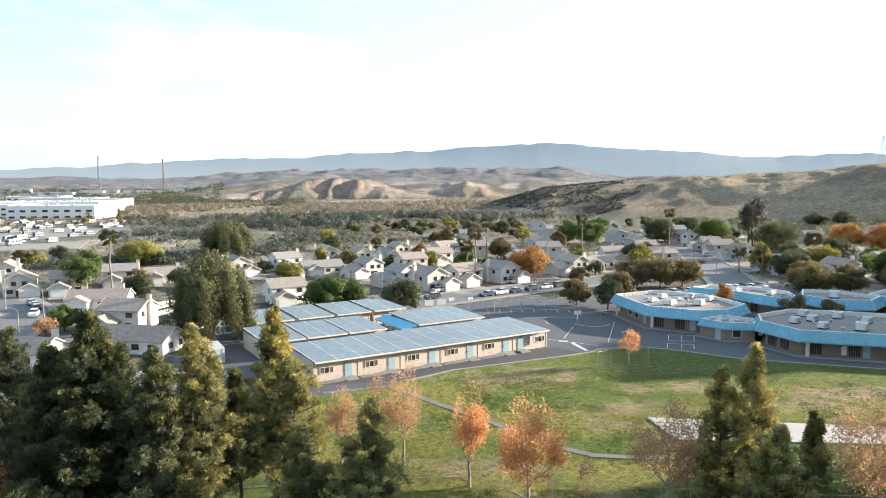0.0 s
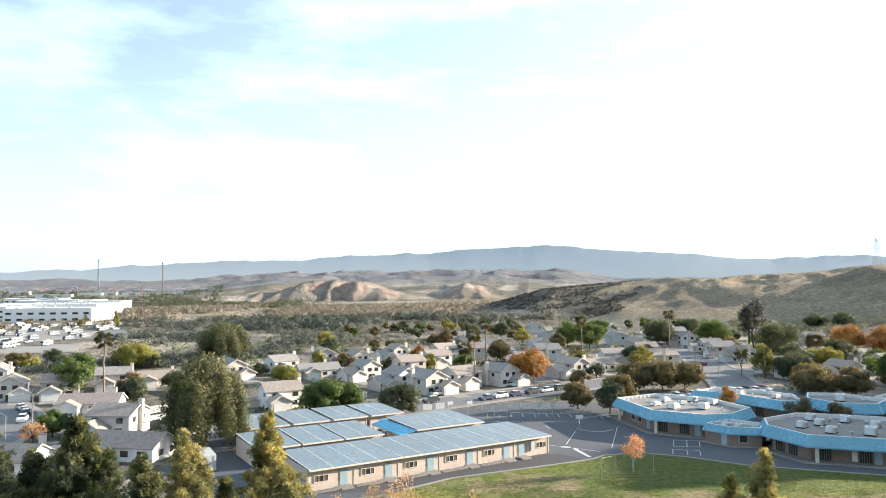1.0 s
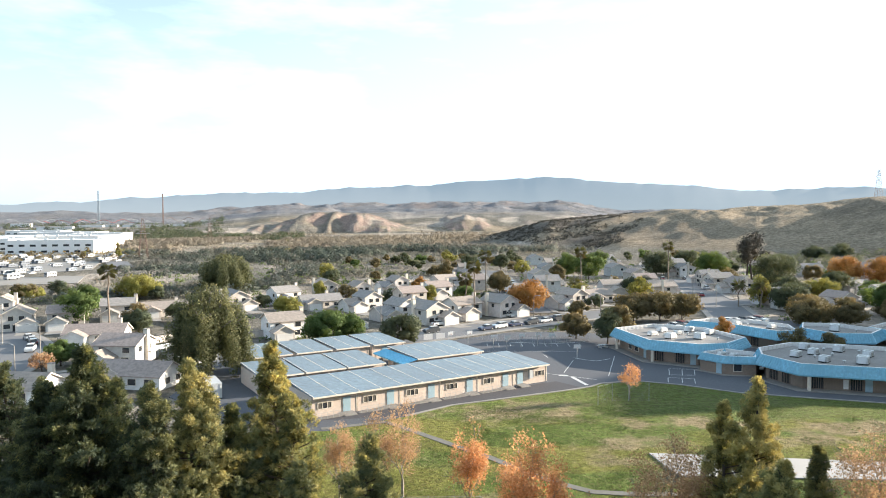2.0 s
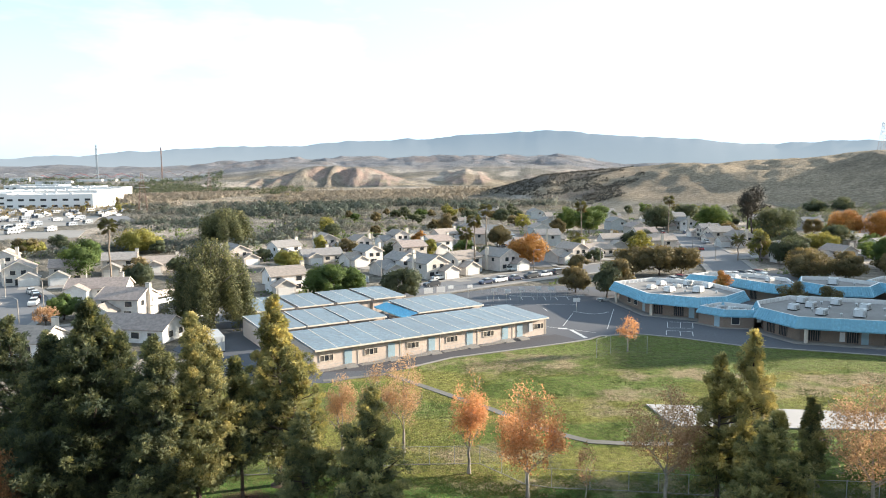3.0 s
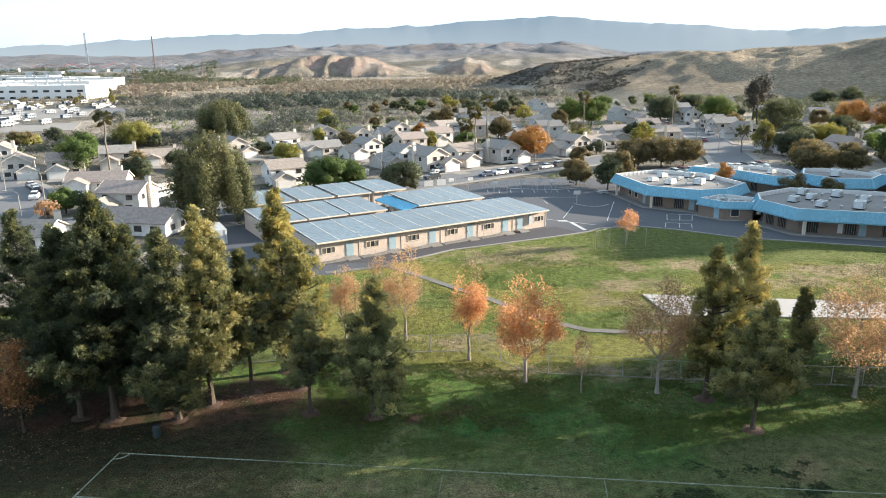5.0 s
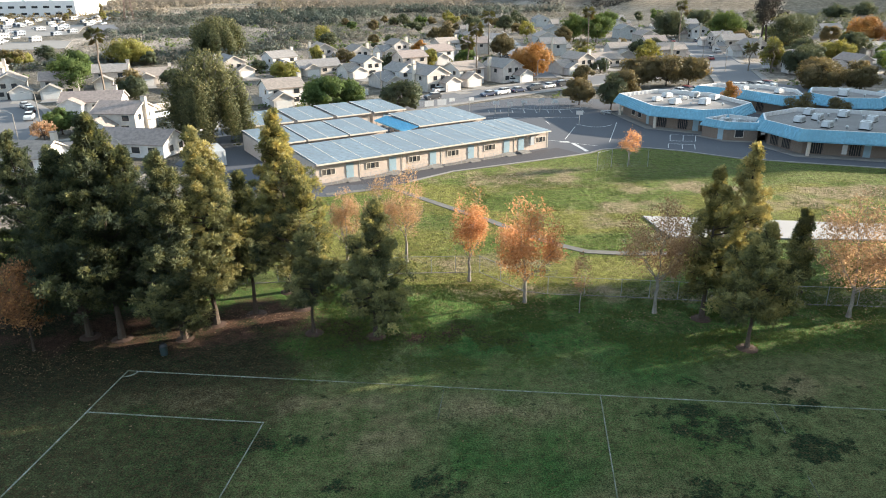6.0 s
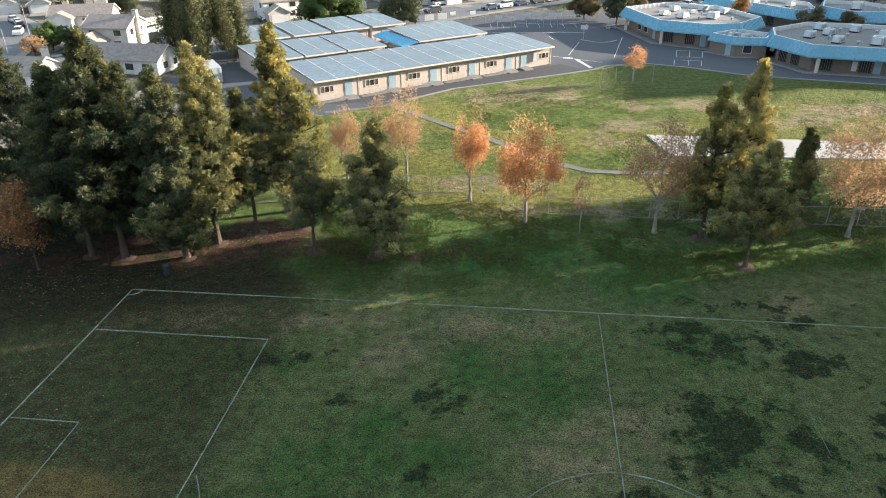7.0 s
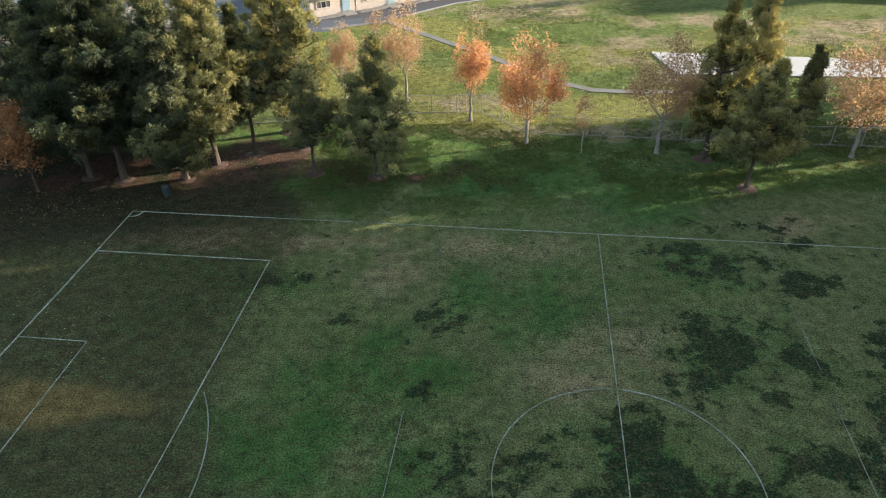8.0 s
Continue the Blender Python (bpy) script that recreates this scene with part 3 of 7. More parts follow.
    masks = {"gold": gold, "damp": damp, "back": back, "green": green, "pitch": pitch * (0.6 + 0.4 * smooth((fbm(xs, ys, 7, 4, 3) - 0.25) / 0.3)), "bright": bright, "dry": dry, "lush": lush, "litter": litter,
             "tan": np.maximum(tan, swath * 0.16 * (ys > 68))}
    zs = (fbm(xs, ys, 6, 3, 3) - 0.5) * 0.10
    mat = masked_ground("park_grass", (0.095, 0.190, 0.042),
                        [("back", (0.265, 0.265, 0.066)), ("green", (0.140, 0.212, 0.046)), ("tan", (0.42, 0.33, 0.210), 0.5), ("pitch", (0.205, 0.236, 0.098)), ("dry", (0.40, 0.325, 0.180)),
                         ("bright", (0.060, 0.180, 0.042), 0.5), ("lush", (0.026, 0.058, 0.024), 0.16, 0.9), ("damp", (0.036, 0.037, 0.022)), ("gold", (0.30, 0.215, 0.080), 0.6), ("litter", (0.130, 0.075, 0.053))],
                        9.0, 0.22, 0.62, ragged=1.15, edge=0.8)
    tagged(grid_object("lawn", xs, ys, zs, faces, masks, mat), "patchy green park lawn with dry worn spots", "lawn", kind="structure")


make_lawn()

# ---- pitch markings, a worn playing field ----
CORNER, FIELD = (-25.6, 50.3), rot2(-6.5)


def field_point(a, b):
    x, y = FIELD(a, -b)
    return CORNER[0] + x, CORNER[1] + y


def ribbon(pts, width, z):
    """A flat painted strip with a little thickness along a line."""
    b = Build()
    pts = [Vector((x, y, 0)) for x, y in pts]
    left, right = [], []
    for i, p in enumerate(pts):
        d = (pts[min(i + 1, len(pts) - 1)] - pts[max(i - 1, 0)]).normalized()
        s = Vector((-d.y, d.x, 0)) * width / 2
        left.append(p + s), right.append(p - s)
    for i in range(len(pts) - 1):
        b.face([(q.x, q.y, z) for q in (right[i], right[i + 1], left[i + 1], left[i])])
        b.face([(left[i].x, left[i].y, z), (left[i + 1].x, left[i + 1].y, z), (left[i + 1].x, left[i + 1].y, z - 0.12), (left[i].x, left[i].y, z - 0.12)])
        b.face([(right[i + 1].x, right[i + 1].y, z), (right[i].x, right[i].y, z), (right[i].x, right[i].y, z - 0.12), (right[i + 1].x, right[i + 1].y, z - 0.12)])
    return b


def seg(p, q, step=1.0):
    n = max(2, int(math.hypot(q[0] - p[0], q[1] - p[1]) / step) + 1)
    return [(p[0] + (q[0] - p[0]) * i / (n - 1), p[1] + (q[1] - p[1]) * i / (n - 1)) for i in range(n)]


pitch = thing("pitch_markings", "worn white chalk lines of a playing field on grass", "field lines", kind="structure")
for name, p, q, w in (("touchline", (-0.33, 0), (82, -0.2), 0.09), ("goal_line", (-0.33, 0), (-0.36, 46), 0.15), ("penalty_line", (-0.33, 5.85), (13.2, 5.85), 0.11),
                      ("penalty_line", (13.2, 5.85), (13.2, 46), 0.09), ("goal_box_line", (-0.33, 15.75), (4.4, 15.75), 0.11),
                      ("goal_box_line", (4.4, 15.75), (4.4, 36), 0.08), ("centre_line", (37.5, 0), (37.5, 46), 0.14),
                      ("faint_line", (25.6, 0.2), (25.6, 4.3), 0.09), ("faint_line", (25.4, 19.5), (25.2, 31), 0.08),
                      ("faint_line", (49.9, 0), (49.8, 3.5), 0.09), ("faint_line", (49.7, 8), (49.7, 14), 0.08),
                      ("faint_line", (49.6, 16), (49.6, 26), 0.08)):
    part(name, ribbon([field_point(*c) for c in seg(p, q)], w * (0.58 if p[0] < 14 else 0.42), 0.05), M_CHALK if name in ("goal_line", "penalty_line", "goal_box_line", "touchline") else M_CHALK_FAINT, pitch)
part("centre_circle", ribbon([field_point(37.4 + 6.8 * math.cos(i * math.tau / 72), 23.4 + 6.8 * math.sin(i * math.tau / 72)) for i in range(73)], 0.06, 0.05), M_CHALK_FAINT, pitch)
part("penalty_arc", ribbon([field_point(2.6 + 13.1 * math.cos(radians(a)), 26.4 + 13.1 * math.sin(radians(a))) for a in range(-33, 34, 3)], 0.055, 0.05), M_CHALK, pitch)
part("corner_arc", ribbon([field_point(-0.33 + 0.9 * math.cos(radians(a)), 0.9 * math.sin(radians(a))) for a in range(0, 91, 10)], 0.08, 0.055), M_CHALK, pitch)

# ---- hard surfaces ----
YARD = [(-20, 96), (-5.7, 105.4), (1.4, 111.4), (11, 115.8), (21.3, 120.6), (25.8, 123), (28.3, 125.5), (35, 127.4), (42.2, 124), (50.1, 118.2),
        (58.3, 115.2), (71.4, 110.6), (125, 97), (125, 150), (80, 158), (60, 172), (50, 178), (38, 180), (28, 183), (17, 182), (3, 171.5), (-6, 165.5), (-20, 155),
        (-46, 146), (-46, 118), (-38, 110)]
yard = part("school_yard", Build().prism(YARD, -0.2, 0.02), M_ASPHALT)
tagged(yard, "dark worn asphalt school yard", "asphalt", kind="structure")
strip = part("asphalt_strip", Build().prism([(-18.5, 103.6), (-5.7, 105.8), (1.4, 111.8), (11, 116.2), (21.3, 121.0), (24.4, 122.8), (20.6, 127.6), (19.3, 126.9), (-19.0, 103.9)], -0.1, 0.026), M_NEW_ASPHALT)
tagged(strip, "newer dark asphalt strip before the classrooms", "asphalt", kind="structure")
STREET = [(-120, 98), (-60, 138.5), (-12, 172.5), (12, 191), (40, 211), (62, 224), (100, 241), (180, 262)]
street = part("street", ribbon(STREET, 13.5, 0.0), M_ROAD)
tagged(street, "grey asphalt residential street", "road", kind="structure")
SIDE_STREET = [(79, 188), (85.5, 206), (94.7, 242.5), (100.7, 275), (107, 310), (114.5, 361), (127, 428), (140, 470)]
tagged(part("street", ribbon(SIDE_STREET, 12, 0.02), M_ROAD), "grey asphalt side street between houses", "road", kind="structure")
WEST_STREET = [(-82, 112), (-88, 140), (-98, 165), (-115, 185), (-140, 205)]
tagged(part("street", ribbon(WEST_STREET, 10, 0.02), M_ROAD), "grey asphalt side street with parked cars", "road", kind="structure")
FAR_STREET = [(30, 219), (28, 300), (27, 420)]
tagged(part("street", ribbon(FAR_STREET, 9, 0.02), M_ROAD), "grey asphalt side street between houses", "road", kind="structure")


def offset_line(pts, d):
    out = []
    for i, p in enumerate(pts):
        a, b = pts[max(i - 1, 0)], pts[min(i + 1, len(pts) - 1)]
        n = math.hypot(b[0] - a[0], b[1] - a[1])
        out.append((p[0] - (b[1] - a[1]) / n * d, p[1] + (b[0] - a[0]) / n * d))
    return out


ROADS = ((STREET, 6.75), (SIDE_STREET, 6.0), (WEST_STREET, 5.0), (FAR_STREET, 4.5))


def off_road(x, y, line):
    best = 1e9
    for (x0, y0), (x1, y1) in zip(line, line[1:]):
        t = max(0, min(1, ((x - x0) * (x1 - x0) + (y - y0) * (y1 - y0)) / ((x1 - x0) ** 2 + (y1 - y0) ** 2)))
        best = min(best, math.hypot(x - x0 - t * (x1 - x0), y - y0 - t * (y1 - y0)))
    return best


for line, half in ROADS:
    for side in (1, -1):
        fine = []
        for p, q in zip(line, line[1:]):
            fine += seg(p, q, 2.0)[:-1]
        run = []
        for p in offset_line(fine + [line[-1]], side * (half + 0.9)) + [None]:
            if p and all(other is line or off_road(*p, other) > h + 1.2 for other, h in ROADS):
                run.append(p)
                continue
            if len(run) > 3:
                tagged(part("pavement", ribbon(run[::3] + run[-1:], 1.8, 0.14), M_CONCRETE), "pale concrete pavement with kerb", "pavement", kind="structure")
            run = []
PATHWAY = [(-17.3, 99.4), (-8.3, 102.6), (-3, 96.8), (1, 92.3), (6, 86.8), (10.4, 81), (14, 77.5), (16.3, 75.8), (20, 75.2), (27, 74.8)]
tagged(part("footpath", ribbon(PATHWAY, 1.1, 0.06), M_PATH), "grey concrete footpath winding over the lawn", "path", kind="structure")
edge = [p for p in YARD[1:12]]
tagged(part("kerb", ribbon([(x, y + 0.2) for x, y in edge], 0.5, 0.10), M_CONCRETE), "pale concrete kerb along the lawn", "kerb", kind="structure")
slab = part("concrete_slab", Build().prism([(25.9, 88.0), (27, 80.2), (52, 78.4), (60, 77.8), (60, 83.6), (55, 84.0)], -0.2, 0.16), M_SLAB)
tagged(slab, "bleached concrete court slab beside the lawn", "slab", kind="structure")

# paint on the yard
paint = thing("yard_markings", "white painted game lines on asphalt", "ground markings", kind="structure")
for pts, w in (([(24.1, 131.1), (25.6, 124.6)], 0.7), ([(21.9, 132.5), (23.6, 132.1)], 1.0), ([(19.5, 134.2), (22.7, 132.3), (28.3, 128.6)], 0.14),
               ([(27.2, 146.3), (23.2, 134.5)], 0.13), ([(36.8, 150.5), (31.1, 131.7)], 0.12), ([(16, 168), (21.3, 166.6), (26.8, 165.8), (34, 168)], 0.3),
               ([(21.9, 152.3), (22.4, 149.0)], 0.14), ([(8, 157), (30, 156)], 0.12),
               ([(44.3, 137.6), (49.0, 136.8)], 0.12), ([(42.7, 132.3), (47.3, 131.7)], 0.12), ([(44.3, 137.6), (42.7, 132.3)], 0.12), ([(46.7, 137.1), (45.0, 131.9)], 0.12),
               ([(49.0, 136.8), (47.3, 131.7)], 0.12), ([(41.7, 130.0), (46.2, 128.9)], 0.12), ([(41.7, 130.0), (40.6, 126.4)], 0.12), ([(44.1, 129.5), (43.0, 125.8)], 0.12),
               ([(46.2, 128.9), (45.1, 125.3)], 0.12)):
    part("painted_line", ribbon(pts, w, 0.028), M_LINE, paint)
part("painted_arc", ribbon([(27.9 + 7.2 * k / 12, 148.8 - 0.08 * k - 2.6 * math.sin(math.pi * k / 12)) for k in range(13)], 0.2, 0.028), M_LINE, paint)
for k in range(9):
    part("painted_line", ribbon([(10.5 + k * 2.7, 166.5 - k * 0.1), (10.4 + k * 2.7, 162.5 - k * 0.1)], 0.12, 0.028), M_LINE, paint)

# ---- portable classrooms ----
M_LOUVRE = surface("dull_side_pane", (0.13, 0.115, 0.10), 0.35, 0, 1.0, 6.0, 0.2)
ROW_TURN = 31.0
MOD_W, MOD_D = 7.5, 12.3


def extrude_x(prof, x0, x1):
    """A solid with one outline (y, z) from x0 to x1."""
    b, n = Build(), len(prof)
    b.v = [(x0, y, z) for y, z in prof] + [(x1, y, z) for y, z in prof]
    b.f = [(i, n + i, n + (i + 1) % n, (i + 1) % n) for i in range(n)] + [tuple(range(n)), tuple(range(n, 2 * n))[::-1]]
    return b


def portable(at, layout="standard", ramp=True):
    """A flat-roofed classroom unit; its long eave faces local -y."""
    w, d = MOD_W, MOD_D
    e = thing("portable_classroom", "cream portable classroom with blue-grey metal roof", "classroom", "portable classrooms in rows", at=at)
    g = 0.06
    part("wall", Build().box(g, 0.35, 0.0, w - g, d - 0.1, 3.12), M_CREAM, e)
    prof = [(-0.45, 3.12), (-0.45, 3.3)]
    for k in range(1, 14):
        y = -0.45 + k * (d + 0.65) / 14
        prof += [(y - 0.06, 3.3), (y - 0.04, 3.36), (y + 0.04, 3.36), (y + 0.06, 3.3)]
    prof += [(d + 0.2, 3.3), (d + 0.2, 3.12)]
    prof = [(y, z + 0.30 * (y + 0.45) / d) for y, z in prof]
    roof = extrude_x(prof, 0.02, w - 0.02)
    part("roof", roof, M_METAL_ROOF, e)
    z = 3.28
    ridge = Build()
    for x in (0.12, w * 0.5):
        ridge.face([(x - 0.07, -0.45, z + 0.03), (x + 0.07, -0.45, z + 0.03), (x + 0.07, d + 0.2, z + 0.38), (x - 0.07, d + 0.2, z + 0.38)])
        ridge.box(x - 0.07, -0.46, z - 0.05, x + 0.07, -0.44, z + 0.03)
    part("seam_cap", ridge, M_TRIM, e)
    part("fascia", Build().box(0.0, -0.53, 3.02, w, -0.455, 3.26), M_TRIM, e)
    part("corner_board", Build().box(w - 0.16, 0.29, 0.0, w - 0.02, 0.345, 3.1), M_TRIM, e)

    def window(x, z0=1.15, ww=2.3, hh=1.05):
        f = Build()
        for a in ((x, z0, x + ww, z0 + 0.09), (x, z0 + hh - 0.09, x + ww, z0 + hh), (x, z0, x + 0.09, z0 + hh), (x + ww - 0.09, z0, x + ww, z0 + hh),
                  (x + ww * 0.33, z0, x + ww * 0.33 + 0.07, z0 + hh), (x + ww * 0.66, z0, x + ww * 0.66 + 0.07, z0 + hh)):
            f.box(a[0], 0.26, a[1], a[2], 0.34, a[3])
        fr = part("window", f, M_TRIM, e)
        part("pane", Build().box(x + ww * 0.33 + 0.07, 0.315, z0 + 0.09, x + ww * 0.66, 0.33, z0 + hh - 0.09), M_GLASS, fr)
        for x0 in (x + 0.09, x + ww * 0.66 + 0.07):
            part("side_pane", Build().box(x0, 0.312, z0 + 0.09, x0 + ww * 0.27, 0.33, z0 + hh - 0.09), M_LOUVRE, fr, "dull brown-grey side pane")

    def door(x):
        dr = part("door", Build().box(x, 0.27, 0.3, x + 1.25, 0.34, 2.5), M_DOOR_BLUE, e, "pale blue door")
        part("handle", Build().box(x + 0.1, 0.2, 1.25, x + 0.25, 0.26, 1.4), M_STEEL, dr)
        s = Build().box(x - 0.35, -1.1, 0.0, x + 1.6, 0.34, 0.27).box(x - 0.35, -1.5, 0.0, x + 1.6, -1.1, 0.14)
        part("step", s, M_CONCRETE, e, "pale concrete landing")
        if ramp:
            r = Build().prism([(x - 5.2, -1.1), (x - 0.35, -1.1), (x - 0.35, -0.1), (x - 5.2, -0.1)], 0.0, 0.02)
            r.v = [(a, b, c + (0.25 if a > x - 1 and c > 0.01 else 0)) for a, b, c in r.v]
            part("ramp", r, M_CONCRETE, e)
            rail = Build()
            for k in range(6):
                px = x - 5.0 + k * 0.95
                rail.tube((px, -1.08, 0), (px, -1.08, 1.0), 0.025, 0.025, 5)
            rail.tube((x - 5.0, -1.08, 0.95), (x - 0.2, -1.08, 1.05), 0.025, 0.025, 5).tube((x - 5.0, -1.08, 0.55), (x - 0.2, -1.08, 0.65), 0.02, 0.02, 5)
            part("handrail", rail, M_STEEL, e)
    if layout == "standard":
        window(1.0), door(5.1)
    elif layout == "mirror":
        door(0.8), window(4.6, 1.15, 2.3)
        part("air_conditioner", Build().box(3.3, -0.05, 1.0, 4.1, 0.34, 2.6), M_PLASTIC, e, "white wall air conditioner")
    elif layout == "plain":
        door(2.4)
    return e


def row_of_portables(right, count, layouts, gap=0.0):
    f = rot2(ROW_TURN)
    for k in range(count):
        ox, oy = f(-(k + 1) * MOD_W - k * gap, 0)
        portable(pose(right[0] + ox, right[1] + oy, 0.02, 0, 0, ROW_TURN), layouts[k % len(layouts)], k not in (0,) and layouts[k % len(layouts)] == "standard")


row_of_portables((19.1, 127.6), 6, ["mirror", "standard", "standard", "standard", "standard", "standard"])
row_of_portables((-10.6, 129.6), 3, ["plain"], 0.35)
row_of_portables((8.0, 140.6), 2, ["standard"])
row_of_portables((-8.2, 151.4), 4, ["plain"], 0.8)


def awning():
    e = thing("metal_awning", "bright blue metal awning on posts beside a classroom", "awning", at=pose(-4.95, 132.85, 0.02, 0, 0, ROW_TURN))
    b = Build()
    for k in range(20):
        y = -0.6 + k * 0.66
        b.face([(0, y, 3.15), (-2.9, y, 2.55), (-2.9, y + 0.6, 2.55), (0, y + 0.6, 3.15)])
        b.face([(0, y + 0.6, 3.15), (-2.9, y + 0.6, 2.55), (-2.9, y + 0.66, 2.6), (0, y + 0.66, 3.2)])
    b.box(-2.95, -0.6, 2.35, -2.88, 12.6, 2.58).box(-2.95, -0.66, 2.4, 0, -0.6, 2.6)
    part("canopy", b, M_CANOPY, e)
    for k in range(4):
        part("post", Build().box(-2.9, 0.2 + k * 3.9, 0, -2.75, 0.35 + k * 3.9, 2.5), M_STEEL, e)


awning()


def storage_container(at):
    e = thing("storage_container", "white ribbed steel storage container", "container", at=at)
    b = Build().box(0, 0, 0.12, 2.5, 6.1, 2.7)
    for k in range(15):
        b.box(-0.04, 0.2 + k * 0.39, 0.3, 0.0, 0.4 + k * 0.39, 2.55).box(2.5, 0.2 + k * 0.39, 0.3, 2.54, 0.4 + k * 0.39, 2.55)
    part("body", b, M_PLASTIC, e)
    for x in (0.06, 1.28):
        d = part("door", Build().box(x, -0.05, 0.2, x + 1.16, -0.002, 2.6), M_PLASTIC, e)
        part("lock_bar", Build().tube((x + 0.9, -0.09, 0.2), (x + 0.9, -0.09, 2.6), 0.03, 0.03), M_STEEL, d)
    for x in (0.0, 2.3):
        part("foot", Build().box(x, 0, 0, x + 0.2, 6.1, 0.118), M_DARK, e)
    return e


storage_container(pose(-38.8, 115.4, 0.02, 0, 0, 28))

# ---- the main school: low pods with blue mansard roofs ----


def inset(poly, d):
    """Move every side of a convex polygon (counter-clockwise) inwards by d."""
    out, n = [], len(poly)
    for i in range(n):
        p0, p1, p2 = Vector(poly[i - 1]), Vector(poly[i]), Vector(poly[(i + 1) % n])
        n1 = Vector((-(p1 - p0).y, (p1 - p0).x)).normalized()
        n2 = Vector((-(p2 - p1).y, (p2 - p1).x)).normalized()
        k = (n1 + n2) / max(0.4, 1 + n1.dot(n2))
        out.append(tuple(p1 + k * d))
    return out


def pod(poly, eave=2.75, rise=1.75, reach=1.9, slope=0.95, units=(), label="tan block school building with blue mansard roof", openings=()):
    e = thing("school_building", label, "school building", "school pods")
    wall_line, top_line = inset(poly, reach), inset(poly, slope)
    part("wall", Build().prism(wall_line, 0.0, eave - 0.02), M_BRICK, e)
    part("soffit", Build().prism(inset(poly, 0.06), eave - 0.12, eave), M_TRIM, e)
    part("walkway", Build().prism(inset(poly, -0.5), -0.1, 0.10), M_CONCRETE, e)
    n = len(poly)
    for i in range(n):
        a, b, c, d = Vector(poly[i]), Vector(poly[(i + 1) % n]), Vector(top_line[(i + 1) % n]), Vector(top_line[i])
        m = Build()
        P = lambda s, t, up=0.0: (*(a.lerp(b, s).lerp(d.lerp(c, s), t)), eave + 0.02 + t * rise + up)
        k = max(2, int((b - a).length / 0.55))
        out = Vector(((b - a).y, -(b - a).x)).normalized() * 0.07
        half = 0.06 / (b - a).length
        cuts = [(0.0, 0)]
        for j in range(1, k):
            cuts += [(j / k - half, 0), (j / k - half * 0.7, 1), (j / k + half * 0.7, 1), (j / k + half, 0)]
        cuts.append((1.0, 0))
        for s_, up in cuts:
            (x0, y0, z0), (x1, y1, z1) = P(s_, 0), P(s_, 1)
            m.v += [(x0, y0, z0 - 0.24), (x0 + out.x * up, y0 + out.y * up, z0 + 0.05 * up), (x1 + out.x * up, y1 + out.y * up, z1 + 0.05 * up)]
        for j in range(len(cuts) - 1):
            q = j * 3
            m.f += [(q + 1, q + 4, q + 5, q + 2), (q, q + 3, q + 4, q + 1)]
        part("mansard_panel", m, M_BLUE, e)
        # parapet behind the panel
        inn0, inn1 = inset(top_line, 0.28)[i], inset(top_line, 0.28)[(i + 1) % n]
        w = Build()
        z1, z0 = eave + rise + 0.06, eave + rise - 0.75
        w.face([(*d, z1), (*c, z1), (*inn1, z1), (*inn0, z1)])
        w.face([(*inn0, z1), (*inn1, z1), (*inn1, z0), (*inn0, z0)])
        w.face([(*d, z1), (*c, z1), (*c, z1 - 0.08), (*d, z1 - 0.08)])
        kk = max(2, int((Vector(inn1) - Vector(inn0)).length / 1.2))
        nin = Vector((-(b - a).y, (b - a).x)).normalized() * 0.06
        for j in range(1, kk):
            c0 = Vector(inn0).lerp(Vector(inn1), j / kk)
            w.box(c0.x + nin.x - 0.05, c0.y + nin.y - 0.05, z0, c0.x + nin.x + 0.05, c0.y + nin.y + 0.05, z1 - 0.05)
        part("parapet", w, M_WHITE, e)
    part("roof_deck", Build().prism(inset(top_line, 0.27), eave + rise - 1.0, eave + rise - 0.72), M_GRAVEL, e)
    # doors, barred windows and posts on the sides that face the yard
    for i, s, kind in openings:
        a, b = Vector(wall_line[i]), Vector(wall_line[(i + 1) % n])
        u = (b - a).normalized()
        o = Vector((u.y, -u.x))
        p = a.lerp(b, s)

        def slab_on_wall(w, z0, z1, t0, t1, shift=0.0):
            c0, c1 = p + u * (shift - w / 2), p + u * (shift + w / 2)
            return Build().prism([tuple(c0 + o * t1), tuple(c1 + o * t1), tuple(c1 + o * t0), tuple(c0 + o * t0)][::-1], z0, z1)
        if kind == "door":
            dr = part("door", slab_on_wall(1.1, 0.1, 2.25, 0.004, 0.07), M_DOOR_BLUE, e, "pale blue door")
            part("handle", slab_on_wall(0.15, 1.05, 1.2, 0.075, 0.13, 0.4), M_STEEL, dr)
        elif kind == "grille":
            gl = part("window", slab_on_wall(2.0, 0.25, 2.3, 0.004, 0.03), M_GLASS, e, "dark window behind vertical bars")
            for k in range(6):
                part("bar", slab_on_wall(0.07, 0.25, 2.3, 0.035, 0.09, -0.9 + k * 0.36), M_BRICK, gl)
        elif kind == "window":
            fr = part("window", slab_on_wall(1.6, 0.7, 2.2, 0.004, 0.06), M_TRIM, e)
            part("pane", slab_on_wall(1.4, 0.8, 2.1, 0.063, 0.07), M_GLASS, fr)
        elif kind == "post":
            q = p + o * (reach - 0.45)
            part("post", Build().box(q.x - 0.22, q.y - 0.22, 0.1, q.x + 0.22, q.y + 0.22, eave - 0.13), M_TRIM, e)
        elif kind == "sign":
            part("notice", slab_on_wall(0.8, 0.4, 2.0, 0.004, 0.05), M_WHITE, e, "pale notice board on the wall")
    for x, y, s in units:
        roof_unit(x, y, eave + rise - 0.72, s)
        vent(x + 2.3 * s, y - 1.2 * s, eave + rise - 0.72)
    return e


